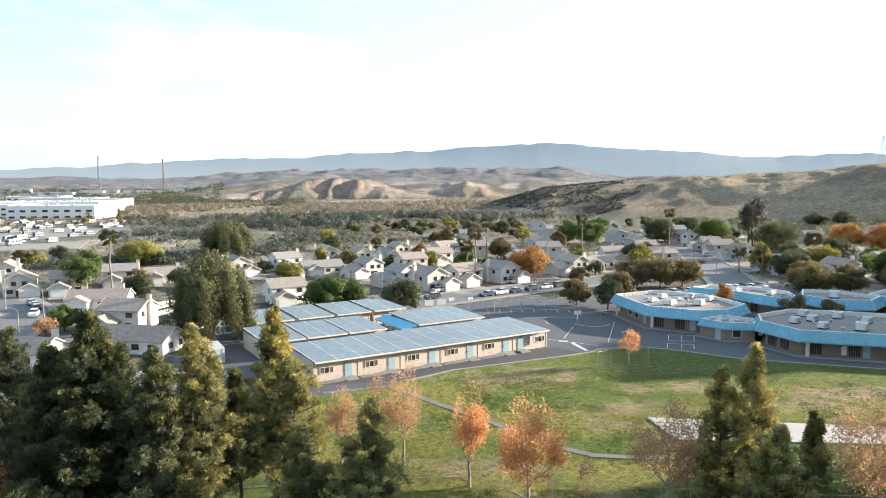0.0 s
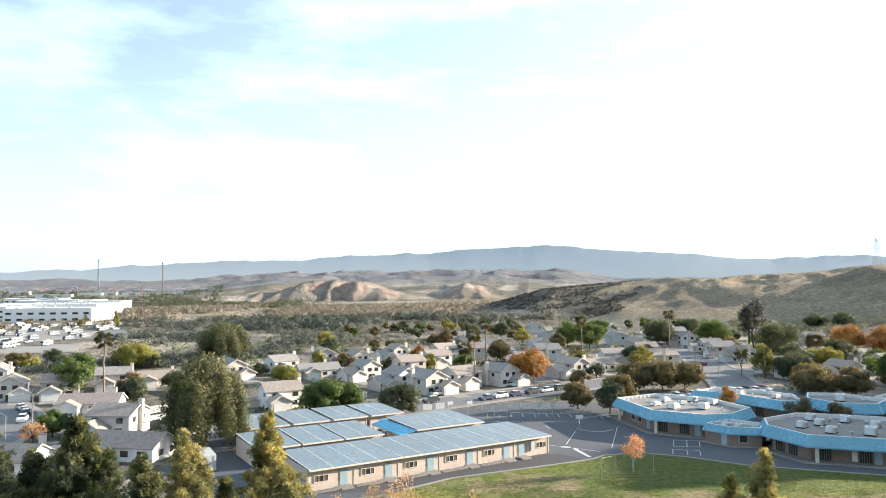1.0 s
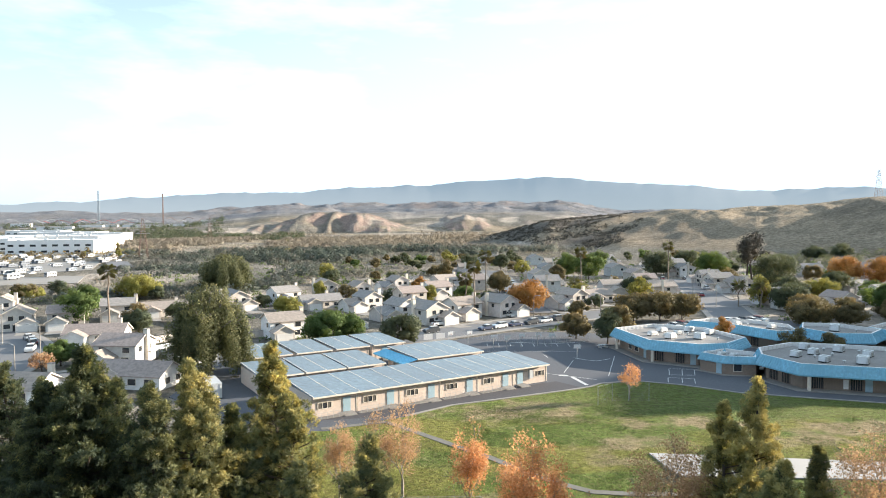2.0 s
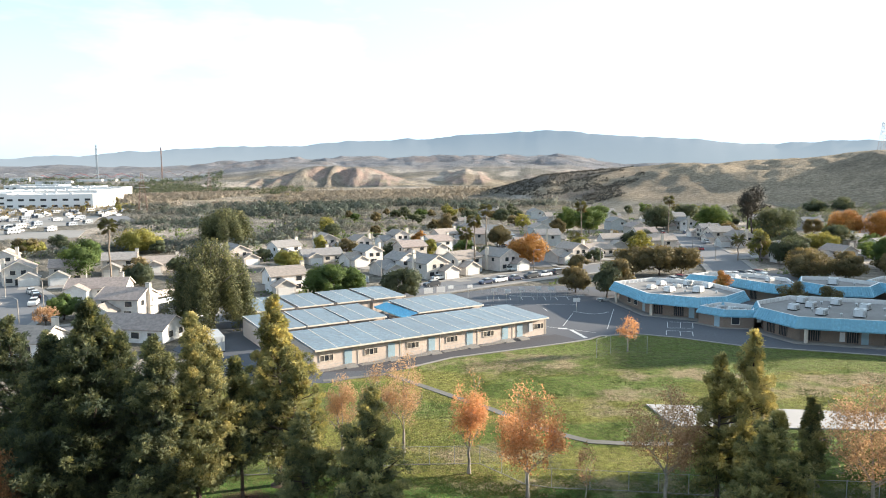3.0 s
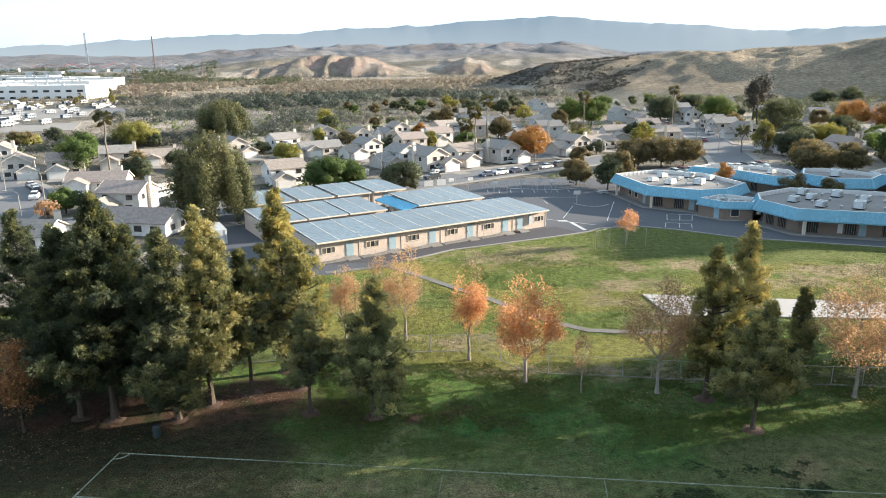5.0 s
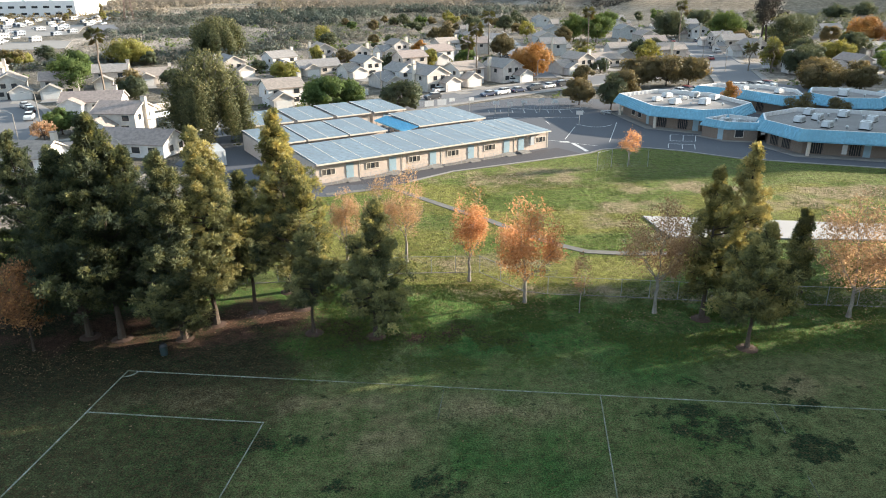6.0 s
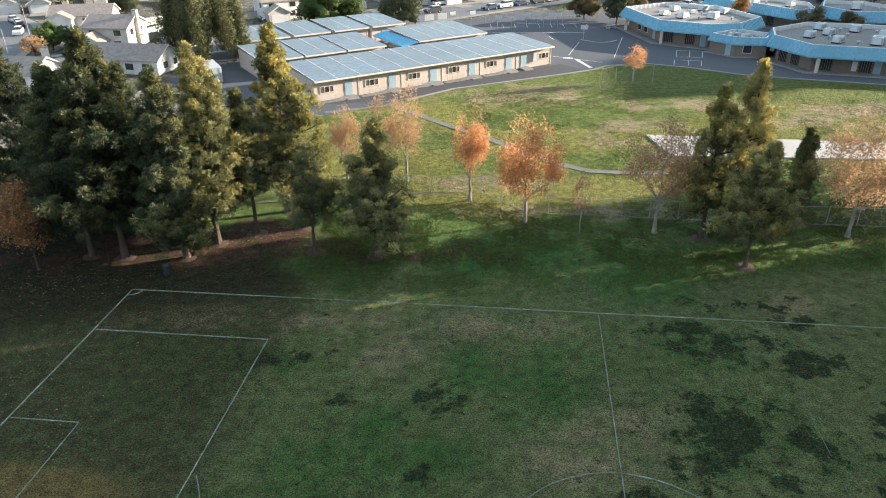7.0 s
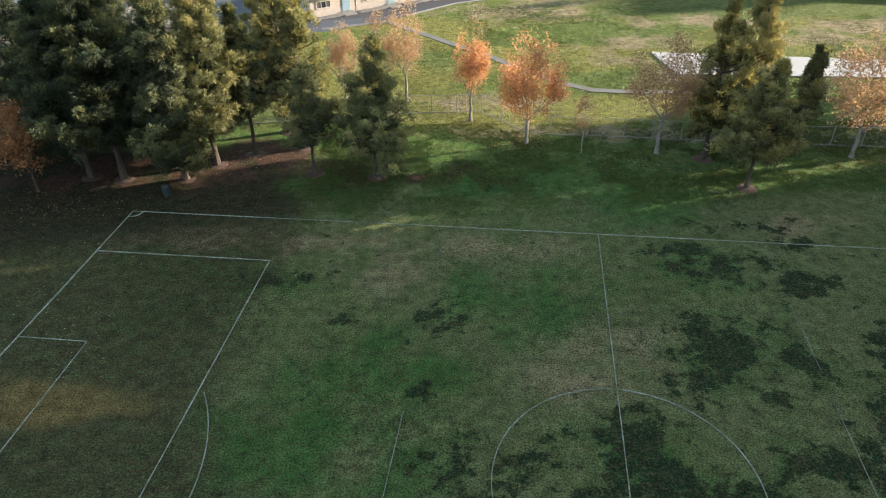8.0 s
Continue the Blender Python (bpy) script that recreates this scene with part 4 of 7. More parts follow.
def vent(x, y, z):
    e = thing("roof_vent", "small grey roof vent pipe with cap", "vent", "rooftop vents", at=pose(x, y, z))
    part("pipe", Build().tube((0, 0, 0), (0, 0, 0.45), 0.16, 0.16, 8), M_STEEL, e)
    part("cap", Build().tube((0, 0, 0.452), (0, 0, 0.62), 0.30, 0.12, 8, True), M_PLASTIC, e)


def roof_unit(x, y, z, s):
    e = thing("air_conditioner", "white rooftop air conditioner on a low frame", "air conditioner", "rooftop units", at=pose(x, y, z, 0, 0, 35 * s))
    s *= 0.95
    w, d, h = 1.7 * s, 1.3 * s, 0.85 * s
    part("base_frame", Build().box(-w / 2, -d / 2, 0, w / 2, d / 2, 0.18), M_DARK, e)
    b = part("cabinet", Build().prism([(-w / 2, -d / 2), (w / 2, -d / 2), (w / 2, d / 2), (-w / 2, d / 2)], 0.182, 0.182 + h,
                                      [(-w / 2 + 0.05, -d / 2 + 0.05), (w / 2 - 0.05, -d / 2 + 0.05), (w / 2 - 0.05, d / 2 - 0.05), (-w / 2 + 0.05, d / 2 - 0.05)]), M_PLASTIC, e)
    part("fan_grille", Build().tube((0, 0, 0.18 + h), (0, 0, 0.26 + h), 0.42 * s, 0.40 * s, 12, True), M_STEEL, b)
    part("duct", Build().box(w / 2, -0.25, 0.2, w / 2 + 0.7 * s, 0.25, 0.6), M_PLASTIC, e)
    part("elbow", Build().prism([(w / 2 + 0.702 * s, -0.3), (w / 2 + 1.2 * s, -0.3), (w / 2 + 1.2 * s, 0.3), (w / 2 + 0.702 * s, 0.3)], 0.0, 0.75, [(w / 2 + 0.702 * s, -0.3), (w / 2 + 0.95 * s, -0.3), (w / 2 + 0.95 * s, 0.3), (w / 2 + 0.702 * s, 0.3)]), M_PLASTIC, e)
    part("hood", Build().prism([(-w / 2 - 0.35 * s, -d * 0.35), (-w / 2 - 0.004, -d * 0.35), (-w / 2 - 0.004, d * 0.35), (-w / 2 - 0.35 * s, d * 0.35)], 0.3, 0.18 + h * 0.9,
                               [(-w / 2 - 0.06 * s, -d * 0.35), (-w / 2 - 0.004, -d * 0.35), (-w / 2 - 0.004, d * 0.35), (-w / 2 - 0.06 * s, d * 0.35)]), M_PLASTIC, e)
    part("louvre", Build().box(-w * 0.35, -d / 2 - 0.02, 0.35, w * 0.35, -d / 2 + 0.03, 0.1 + h * 0.8), M_STEEL, b)


pod([(38.2, 161.0), (41.5, 144.0), (50.5, 138.2), (57.2, 139.3), (64.3, 146.5), (60.5, 160.5), (49.5, 167.0)],
    units=[(45.8, 154, 1.0), (49.4, 159, 1.1), (48.6, 150.3, 1.25), (55.6, 159, 1.2), (54.6, 149.6, 1.4), (58.6, 155, 1.2), (52, 155.5, 0.8)],
    openings=[(0, 0.35, "window"), (0, 0.55, "window"), (0, 0.8, "door"), (1, 0.05, "post"), (1, 0.16, "grille"), (1, 0.62, "grille"), (1, 0.9, "door"), (0, 0.1, "post")])
pod([(49.4, 136.3), (52.9, 131.6), (58.6, 130.6), (61.5, 135.5), (56.0, 140.5)], 2.35, 1.15, 0.35, 0.5,
    units=[(51.8, 136.8, 0.8), (53.8, 135.6, 0.9), (55.6, 134.2, 0.9)], label="low tan block link building with blue roof edge",
    openings=[(0, 0.75, "door"), (1, 0.4, "window")])
pod([(57.4, 128.9), (60.6, 119.6), (74.0, 115.0), (90.0, 110.5), (98.0, 121.0), (92.0, 133.0), (78.5, 139.0), (69.5, 141.8), (60.0, 136.0)],
    units=[(65.3, 130, 1.2), (70.4, 137, 1.3), (69.6, 132, 1.2), (68, 125.2, 1.2), (75.8, 134.6, 1.3), (73.8, 123.4, 1.5), (78.4, 129.6, 1.2), (86, 125, 1.2)],
    openings=[(0, 0.2, "grille"), (0, 0.55, "grille"), (1, 0.06, "post"), (1, 0.17, "grille"), (1, 0.5, "sign"), (1, 0.62, "grille"), (1, 0.76, "door"),
              (2, 0.05, "grille"), (2, 0.14, "post"), (2, 0.5, "grille")])
pod([(58.5, 171.0), (67.0, 164.5), (73.0, 153.5), (79.0, 154.5), (81.5, 164.0), (76.5, 171.0), (66.0, 175.5)], openings=[(1, 0.5, "grille")],
    units=[(70, 168, 1.0), (76, 163, 1.0)])
pod([(79.5, 158.0), (83.0, 149.5), (91.5, 148.5), (98.0, 155.0), (92.5, 164.5), (84.0, 166.5)], 2.75, 1.9, units=[(88, 158, 1.6)], openings=[(1, 0.5, "grille")])
pod([(95.5, 160.0), (99.0, 148.0), (110.0, 142.0), (121.0, 148.0), (119.0, 160.0), (104.0, 167.0)], units=[(106, 156, 1.1), (110, 152, 1.2)], openings=[(1, 0.5, "grille")])


# ---- trees ----
def loose_faces(name, verts, tint, material, parent, label="", away=None):
    """One mesh of many loose leaves: verts (n, k, 3), tint (n), away (n, 3): out of the crown."""
    n, k = verts.shape[:2]
    me = bpy.data.meshes.new(name)
    me.vertices.add(n * k)
    me.vertices.foreach_set("co", verts.astype(np.float32).ravel())
    me.loops.add(n * k)
    me.loops.foreach_set("vertex_index", np.arange(n * k, dtype=np.int32))
    me.polygons.add(n)
    me.polygons.foreach_set("loop_start", np.arange(0, n * k, k, dtype=np.int32))
    me.update(calc_edges=True)
    at = me.attributes.new("tint", "FLOAT", "POINT")
    at.data.foreach_set("value", np.repeat(np.clip(tint, 0, 1), k).astype(np.float32))
    if away is None:
        away = np.tile(np.array([0.0, 0.0, 1.0]), (n, 1))
    at = me.attributes.new("away", "FLOAT_VECTOR", "POINT")
    at.data.foreach_set("vector", np.repeat(unit(away), k, 0).astype(np.float32).ravel())
    me.materials.append(material)
    ob = new(name, me)
    if parent is not None:
        ob.parent = parent
    if label:
        ob["label"] = label
    return ob


def unit(v):
    return v / np.maximum(np.linalg.norm(v, axis=-1, keepdims=True), 1e-6)


def leaf_quads(rng, centres, size, droop=0.0):
    n = len(centres)
    a, b = unit(rng.normal(size=(n, 3))), rng.normal(size=(n, 3))
    a[:, 2] -= droop
    a = unit(a)
    b = unit(np.cross(a, b))
    s = size * rng.uniform(0.6, 1.3, (n, 1))
    a, b = a * s, b * s * 0.62
    return np.stack([centres - a * 1.05, centres + a * 0.75 - b * 1.15, centres + a * 0.6 + b * 1.15], 1)


def needle_tufts(rng, centres, heads, length, per, width=0.075):
    """Round brushes of long needles."""
    n = len(centres)
    d = unit(heads[:, None, :] * 0.75 + rng.normal(size=(n, per, 3)) * 0.75)
    ln = length * rng.uniform(0.65, 1.2, (n, per, 1))
    tip = centres[:, None, :] + d * ln
    w = unit(np.cross(d, rng.normal(size=(n, per, 3)))) * width * rng.uniform(0.7, 1.3, (n, per, 1))
    root = np.repeat(centres[:, None, :], per, 1)
    return np.stack([root, tip - w, tip + w], 2).reshape(-1, 3, 3)


def bent_trunk(b, rng, h, r0, r1, wobble, n=8, sides=7, start=(0, 0, 0), flare=1.5):
    pts = [Vector(start)]
    for k in range(1, n + 1):
        pts.append(Vector((start[0] + rng.normal() * wobble * k / n, start[1] + rng.normal() * wobble * k / n, start[2] + h * k / n)))
    for k in range(n):
        ra, rb = r0 + (r1 - r0) * k / n, r0 + (r1 - r0) * (k + 1) / n
        b.tube(pts[k], pts[k + 1], ra * (flare if k == 0 else 1), rb, sides)
    return pts


def pine(x, y, h, spread, clear, seed, puffs=210, label="tall dark green pine on the park lawn", tone=0.0, brush=0.36, gappy=0.2, airy=0.0):
    """A park pine: bare lower trunk, whorls of uneven limbs, rounded brushes of needles at their ends."""
    rng = np.random.default_rng(seed)
    e = thing("pine_tree", label, "tree", "pines along the lawn", at=pose(x, y, 0, 0, 0, seed * 77))
    tb = Build()
    pts = bent_trunk(tb, rng, h * 0.97, 0.011 * h + 0.05, 0.03, 0.3, 9)
    part("trunk", tb, M_BARK, e)
    part("litter_ring", Build().tube((0, 0, -0.05), (0, 0, 0.10), 1.1, 0.5, 12, True), M_LITTER, e, "ring of fallen needles")
    cen, head, tn, out = [], [], [], []
    nb = int(puffs / 3.4)
    lobes = rng.uniform(0, math.tau, 3)
    for i in range(nb):
        t = ((i + rng.uniform(0, 1)) / nb) ** 1.12
        z = h * (clear + (0.985 - clear) * t)
        az = i * 2.399 + rng.normal() * 0.6
        body = min(1.0, 0.55 + t / 0.30) * max(0.0, 1.0 - t ** 1.38) + 0.04  # full body, drawn-out top
        uneven = 1 + gappy * math.sin(az * 2 + lobes[0] + t * 5) + gappy * 0.7 * math.sin(az * 3 + lobes[1] - t * 11) + gappy * 0.5 * math.sin(t * 23 + lobes[2])
        ln = spread * body * max(0.35, uneven) * rng.uniform(0.6, 1.18) + 0.15
        k = min(9, int(z / h * 9))
        base = Vector((pts[k].x * 0.9, pts[k].y * 0.9, z - 0.22 * ln))
        d = Vector((math.cos(az), math.sin(az), rng.uniform(-0.05, 0.28) + 0.5 * t)).normalized()
        tip = base + d * ln + Vector((0, 0, ln * 0.14))
        mid = base + d * ln * 0.6
        limb = Build().pipe([base, mid, tip], 0.02 + 0.014 * ln, 4)
        limb.v[-4:] = [tuple(Vector(v).lerp(tip, 0.7)) for v in limb.v[-4:]]
        part("limb", limb, M_BARK, e)
        side = np.array([-math.sin(az), math.cos(az), 0.0])
        # higher limbs lighter; tone carries the sun or shade on the whole tree
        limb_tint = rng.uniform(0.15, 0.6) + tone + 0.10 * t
        for q in range(max(1, int(2 + ln * (1.45 - airy) - airy)) + int(rng.integers(0, 3))):
            f = 1.0 if q == 0 else rng.uniform(0.30, 0.98) ** 0.8
            sway = rng.normal() * 0.30 * ln * f * (0.2 if q == 0 else 1)
            c0 = np.array(base.lerp(tip, f)) + side * sway + np.array([0, 0, rng.normal() * 0.16 * (0.4 + 0.3 * ln)])
            rad = rng.uniform(0.24, 0.56) * (1 - 0.45 * t) * (0.6 + 0.4 * min(1, ln / 1.5))
            m = int(8 + 26 * rad)
            v = unit(rng.normal(size=(m, 3)) + np.array([0, 0, 0.3]))
            cen.append(c0 + v * rad * rng.uniform(0.6, 1.0, (m, 1)) * np.array([1, 1, 0.8]))
            head.append(unit(v + np.array([0, 0, 0.25])))
            out.append(unit(v + np.array([d.x, d.y, 0.1]) * 0.55))
            # painted shading: puff tops lighter, tufts near the trunk darker
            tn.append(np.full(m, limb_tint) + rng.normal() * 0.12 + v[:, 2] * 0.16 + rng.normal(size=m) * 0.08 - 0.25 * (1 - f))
    cen, head, tn, out = np.concatenate(cen), np.concatenate(head), np.concatenate(tn), np.concatenate(out)
    per_t = 7
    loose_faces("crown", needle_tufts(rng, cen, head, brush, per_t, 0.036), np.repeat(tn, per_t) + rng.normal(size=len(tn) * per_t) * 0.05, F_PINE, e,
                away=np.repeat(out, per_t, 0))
    return e


def grow(b, rng, start, d, ln, r, level, tips, spread=0.6, sides=5):
    """Limbs that fork; tips collects where leaves go."""
    mid = start + d * ln * 0.5 + Vector(rng.normal(size=3)) * ln * 0.05
    end = start + d * ln + Vector(rng.normal(size=3)) * ln * 0.06
    b.tube(start, mid, r, r * 0.8, sides).tube(mid, end, r * 0.8, r * 0.55, sides)
    tips.append((end, level)), tips.append((mid, level))
    if level == 0:
        return
    for k in range(3 if level > 1 else 4):
        nd = (d + Vector(rng.normal(size=3)) * spread + Vector((0, 0, 0.18))).normalized()
        s = start.lerp(end, rng.uniform(0.45, 1.0))
        grow(b, rng, s, nd, ln * rng.uniform(0.55, 0.8), r * 0.5, level - 1, tips, spread, 4)


def broadleaf(x, y, h, width, seed, leaf_mat, name="sycamore_tree", label="", leaves=4200, size=0.105, trunk_h=0.28, bark=None, group="", sparse=0.0,
              trunk_r=None, forks=4, tone=0.0):
    """A deciduous tree whose limbs show through its leaves."""
    rng = np.random.default_rng(seed)
    e = thing(name, label, "tree", group, at=pose(x, y, 0))
    b, tips = Build(), []
    r = trunk_r or 0.012 * h + 0.03
    th = h * trunk_h
    pts = bent_trunk(b, rng, th, r, r * 0.8, 0.02 * th, 4, 7)
    crown_h = h - th
    for k in range(forks):
        az = k * math.tau / forks + rng.normal() * 0.5
        up = rng.uniform(0.9, 1.6)
        d = Vector((math.cos(az), math.sin(az), up)).normalized()
        grow(b, rng, pts[-1] - Vector((0, 0, rng.uniform(0, 0.2) * th)), d, crown_h * 0.36, r * 0.5, 3, tips, 0.55)
    grow(b, rng, pts[-1], Vector((rng.normal() * 0.1, rng.normal() * 0.1, 1)).normalized(), crown_h * 0.5, r * 0.6, 3, tips, 0.5)
    # fit the limbs to the crown's height and width
    top = max(p.z for p, _ in tips)
    reach = sorted(math.hypot(p.x, p.y) for p, _ in tips)[int(len(tips) * 0.93)]
    sz, sr = (h * 0.97 - th) / max(0.1, top - th), (width * 0.5) / max(0.1, reach)
    fit = lambda p: (p[0] * (sr if p[2] > th else 1 + (sr - 1) * max(0, p[2] / th - 0.8) * 5), p[1] * (sr if p[2] > th else 1 + (sr - 1) * max(0, p[2] / th - 0.8) * 5), th + (p[2] - th) * sz if p[2] > th else p[2])
    b.v = [fit(p) for p in b.v]
    part("trunk", b, bark or M_BARK_PALE, e)
    ends = np.array([fit(p) for p, lv in tips if lv <= 1])
    mid, half = np.array([0, 0, th + (h - th) * 0.5]), np.array([width * 0.5, width * 0.5, (h - th) * 0.52])
    # leaves hang in sprays round the twigs; some twigs are bare
    spray = rng.uniform(0, 1, len(ends)) ** (0.6 + sparse * 2)
    inner = unit(rng.normal(size=(len(ends), 3))) * rng.uniform(0.2, 1.0, (len(ends), 1)) ** 0.5 * half * 0.92 + mid
    open_ = fbm(inner[:, 0] * 1.3 + seed, inner[:, 1] * 0.6 + inner[:, 2] * 1.2, 2.0, 2, seed) > 0.40
    hubs = np.concatenate([ends, inner[open_]])
    weight = np.concatenate([spray * 0.55, rng.uniform(0.4, 1.3, int(open_.sum()))])
    weight *= 0.35 + 1.1 * smooth((fbm(hubs[:, 0] + seed * 3, hubs[:, 2] * 0.9 + hubs[:, 1], 1.7, 2, seed + 5) - 0.32) / 0.3)
    n_all = int(leaves * 1.25)
    which = rng.choice(len(hubs), n_all, p=weight / weight.sum())
    v = rng.normal(size=(n_all, 3))
    c = hubs[which] + v * np.array([0.048, 0.048, 0.042]) * (width * 0.55 + h * 0.35)
    rel = np.clip((c[:, 2:] - mid[2]) / half[2], 0, 1)
    half = half * np.concatenate([1 - 0.62 * rel ** 1.5, 1 - 0.62 * rel ** 1.5, np.full_like(rel, 1.04)], 1)
    d = np.linalg.norm((c - mid) / half, axis=1)
    u = unit((c - mid) / half)  # an uneven outline
    lobe = 0.56 + 1.06 * fbm(u[:, 0] * 2.4 + seed, u[:, 1] * 2.4 + u[:, 2] * 3.0, 1.0, 3, seed)
    keep = (d < lobe * rng.uniform(0.85, 1.08, n_all)) & (c[:, 2] > th * 0.8)
    c, which, u, v = c[keep], which[keep], u[keep], v[keep]
    hub_tint = rng.normal(size=len(hubs)) * 0.16
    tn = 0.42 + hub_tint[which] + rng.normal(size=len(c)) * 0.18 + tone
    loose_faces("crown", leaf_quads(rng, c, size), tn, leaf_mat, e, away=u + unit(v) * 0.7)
    return e


def clumped(x, y, h, width, seed, leaf_mat, name, label, group="", leaves=1500, clumps=26, size=0.42, trunk_h=0.22, bark=None, droop=0.0, dense=1.0, base=0.0, taper=0.35):
    """A town tree: short trunk, limbs, and a crown of many leafy clumps."""
    rng = np.random.default_rng(seed)
    width = width * 1.18
    e = thing(name, label, "tree", group, at=pose(x, y, base))
    b = Build()
    th = h * trunk_h
    r = 0.10 + 0.012 * h
    pts = bent_trunk(b, rng, th * 1.4, r, r * 0.7, 0.05 * th, 3, 6)
    u = unit(rng.normal(size=(clumps, 3)))
    rad = rng.uniform(0.35, 1.0, (clumps, 1)) ** 0.6
    cc = u * rad * np.array([width * 0.40, width * 0.40, (h - th) * 0.42]) + np.array([0, 0, th + (h - th) * 0.5])
    cc[:, :2] *= (1.08 - taper * np.clip((cc[:, 2:] - th) / (h - th), 0, 1))
    for c in cc[: clumps // 2]:
        b.tube(pts[-1] - Vector((0, 0, 0.2)), Vector(c), r * 0.35, 0.03, 4)
    part("trunk", b, bark or M_BARK, e)
    which = rng.integers(0, clumps, leaves)
    cr = (width + h) * 0.5 * 0.15 * rng.uniform(0.7, 1.35, clumps) / max(0.6, dense)
    v = unit(rng.normal(size=(leaves, 3))) * (rng.uniform(0, 1, (leaves, 1)) ** 0.4)
    c = cc[which] + v * cr[which][:, None] * np.array([1, 1, 0.85])
    c[:, 2] -= droop * rng.uniform(0, 1, leaves) * cr[which] * 2.2
    # leaves turn paler towards the top of each clump
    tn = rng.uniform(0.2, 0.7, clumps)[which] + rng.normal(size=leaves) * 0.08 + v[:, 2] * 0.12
    whole = (c - np.array([0, 0, th + (h - th) * 0.45])) / np.array([width * 0.5, width * 0.5, (h - th) * 0.5])
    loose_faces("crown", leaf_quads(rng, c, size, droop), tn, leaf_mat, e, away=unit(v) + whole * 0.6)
    return e


M_LITTER = surface("needle_litter", (0.095, 0.055, 0.038), 0.95, 0, 1.0, 8.0, 0.4, 0.02)

# the pines of the grove
# tone puts each tree's share of sun and shade into its needle colour
for k, (x, y, h, spread, clear) in enumerate([(-31.8, 56.3, 16.9, 4.2, 0.24), (-28.7, 55.9, 19.9, 4.4, 0.22), (-23.1, 55.7, 17.0, 3.1, 0.12),
                                              (-21.1, 58.5, 18.2, 3.8, 0.20), (-18.0, 60.6, 13.8, 2.4, 0.32), (-15.8, 65.6, 18.4, 3.6, 0.22),
                                              (-13.7, 61.7, 14.4, 2.6, 0.28), (-11.8, 56.6, 10.2, 2.0, 0.34), (-6.2, 55.9, 12.4, 3.1, 0.20),
                                              (-35.0, 61.5, 16.0, 4.2, 0.08), (-26.0, 62.5, 15.0, 3.8, 0.06), (-39.5, 64.0, 17.0, 4.0, 0.1), (-45.5, 60.0, 17.5, 4.0, 0.1),
                                              (-31.0, 66.0, 15.0, 3.8, 0.08)]):
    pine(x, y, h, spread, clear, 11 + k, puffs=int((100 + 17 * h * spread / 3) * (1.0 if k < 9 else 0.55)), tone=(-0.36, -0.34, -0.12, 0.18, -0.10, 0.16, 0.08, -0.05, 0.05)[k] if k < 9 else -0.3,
         airy=0.55 if 4 <= k <= 8 else 0.0, gappy=0.3 if 4 <= k <= 8 else 0.2)
# the last two pines stand out of view, added to shade the lawn
for k, (x, y, h, spread, clear, tone) in enumerate([(23.6, 58.8, 14.2, 2.3, 0.24, 0.25), (25.6, 53.2, 11.0, 2.6, 0.31, 0.30), (27.0, 60.4, 16.0, 2.2, 0.16, 0.45),
                                                    (34.8, 64.8, 8.6, 1.5, 0.15, 0.05), (57.0, 68.0, 15.0, 3.2, 0.15, 0),
                                                    (70.0, 74.0, 17.0, 3.4, 0.15, 0)]):
    # tone lightens these needles as the sun would
    pine(x, y, h, spread, clear, 40 + k, puffs=int(100 + 17 * h * spread / 3), label="green pine beside the chain-link fence", tone=tone, airy=(0.5, 0.1, 0.3)[k] if k < 3 else 0.0, gappy=0.34)

# autumn sycamores by the fence
SYC = "sycamores by the fence"
broadleaf(2.5, 67.8, 10.6, 4.0, 61, F_SYCAMORE, label="slim sycamore with rust-orange leaves and pale trunk", leaves=5600, size=0.10, group=SYC, trunk_h=0.27)
broadleaf(7.7, 62.5, 11.8, 6.8, 62, F_SYCAMORE, label="broad sycamore with rust-orange leaves and pale trunk", leaves=9500, size=0.105, group=SYC, trunk_h=0.22)
broadleaf(12.6, 60.2, 6.2, 2.2, 63, F_DRY, label="thin bare sapling with a few dry leaves", leaves=500, group=SYC, trunk_h=0.35, trunk_r=0.06)
broadleaf(19.6, 60.0, 11.6, 7.2, 64, F_DRY, label="half-bare sycamore with dry brown leaves", leaves=9000, size=0.09, group=SYC, trunk_h=0.3)
broadleaf(37.2, 58.8, 12.2, 8.0, 65, F_DRY, label="sycamore with thinning rusty leaves and pale forked trunk", leaves=10000, size=0.095, group=SYC, trunk_h=0.24, tone=0.15, sparse=0.3)
# two more out of view, added to shade the verge by the fence
for x, y, h, s in ((51.5, 73, 14, 81), (58, 76, 15, 82)):
    broadleaf(x, y, h, 7.5, s, F_DRY, label="sycamore with thinning rusty leaves and pale forked trunk", leaves=26000, size=0.11, group=SYC, trunk_h=0.2)
broadleaf(-6.8, 72.5, 10.5, 4.4, 67, F_DRY, label="bare sycamore with sparse pinkish-brown twigs", leaves=5000, group=SYC, trunk_h=0.25, size=0.085, tone=0.2)
broadleaf(-4.3, 73.2, 11.5, 4.6, 68, F_DRY, label="bare sycamore with sparse pinkish-brown twigs", leaves=4200, group=SYC, trunk_h=0.25, size=0.085, tone=0.2)
broadleaf(-11, 74, 8.5, 4.0, 69, F_DRY, label="bare sycamore with sparse pinkish-brown twigs", leaves=5000, group=SYC, trunk_h=0.25, size=0.085, tone=0.2)
broadleaf(-35.5, 53.9, 8.4, 5.6, 70, F_RED, label="low tree with dull red and bronze leaves", name="sweetgum_tree", leaves=10000, size=0.115, trunk_h=0.2, bark=M_BARK)
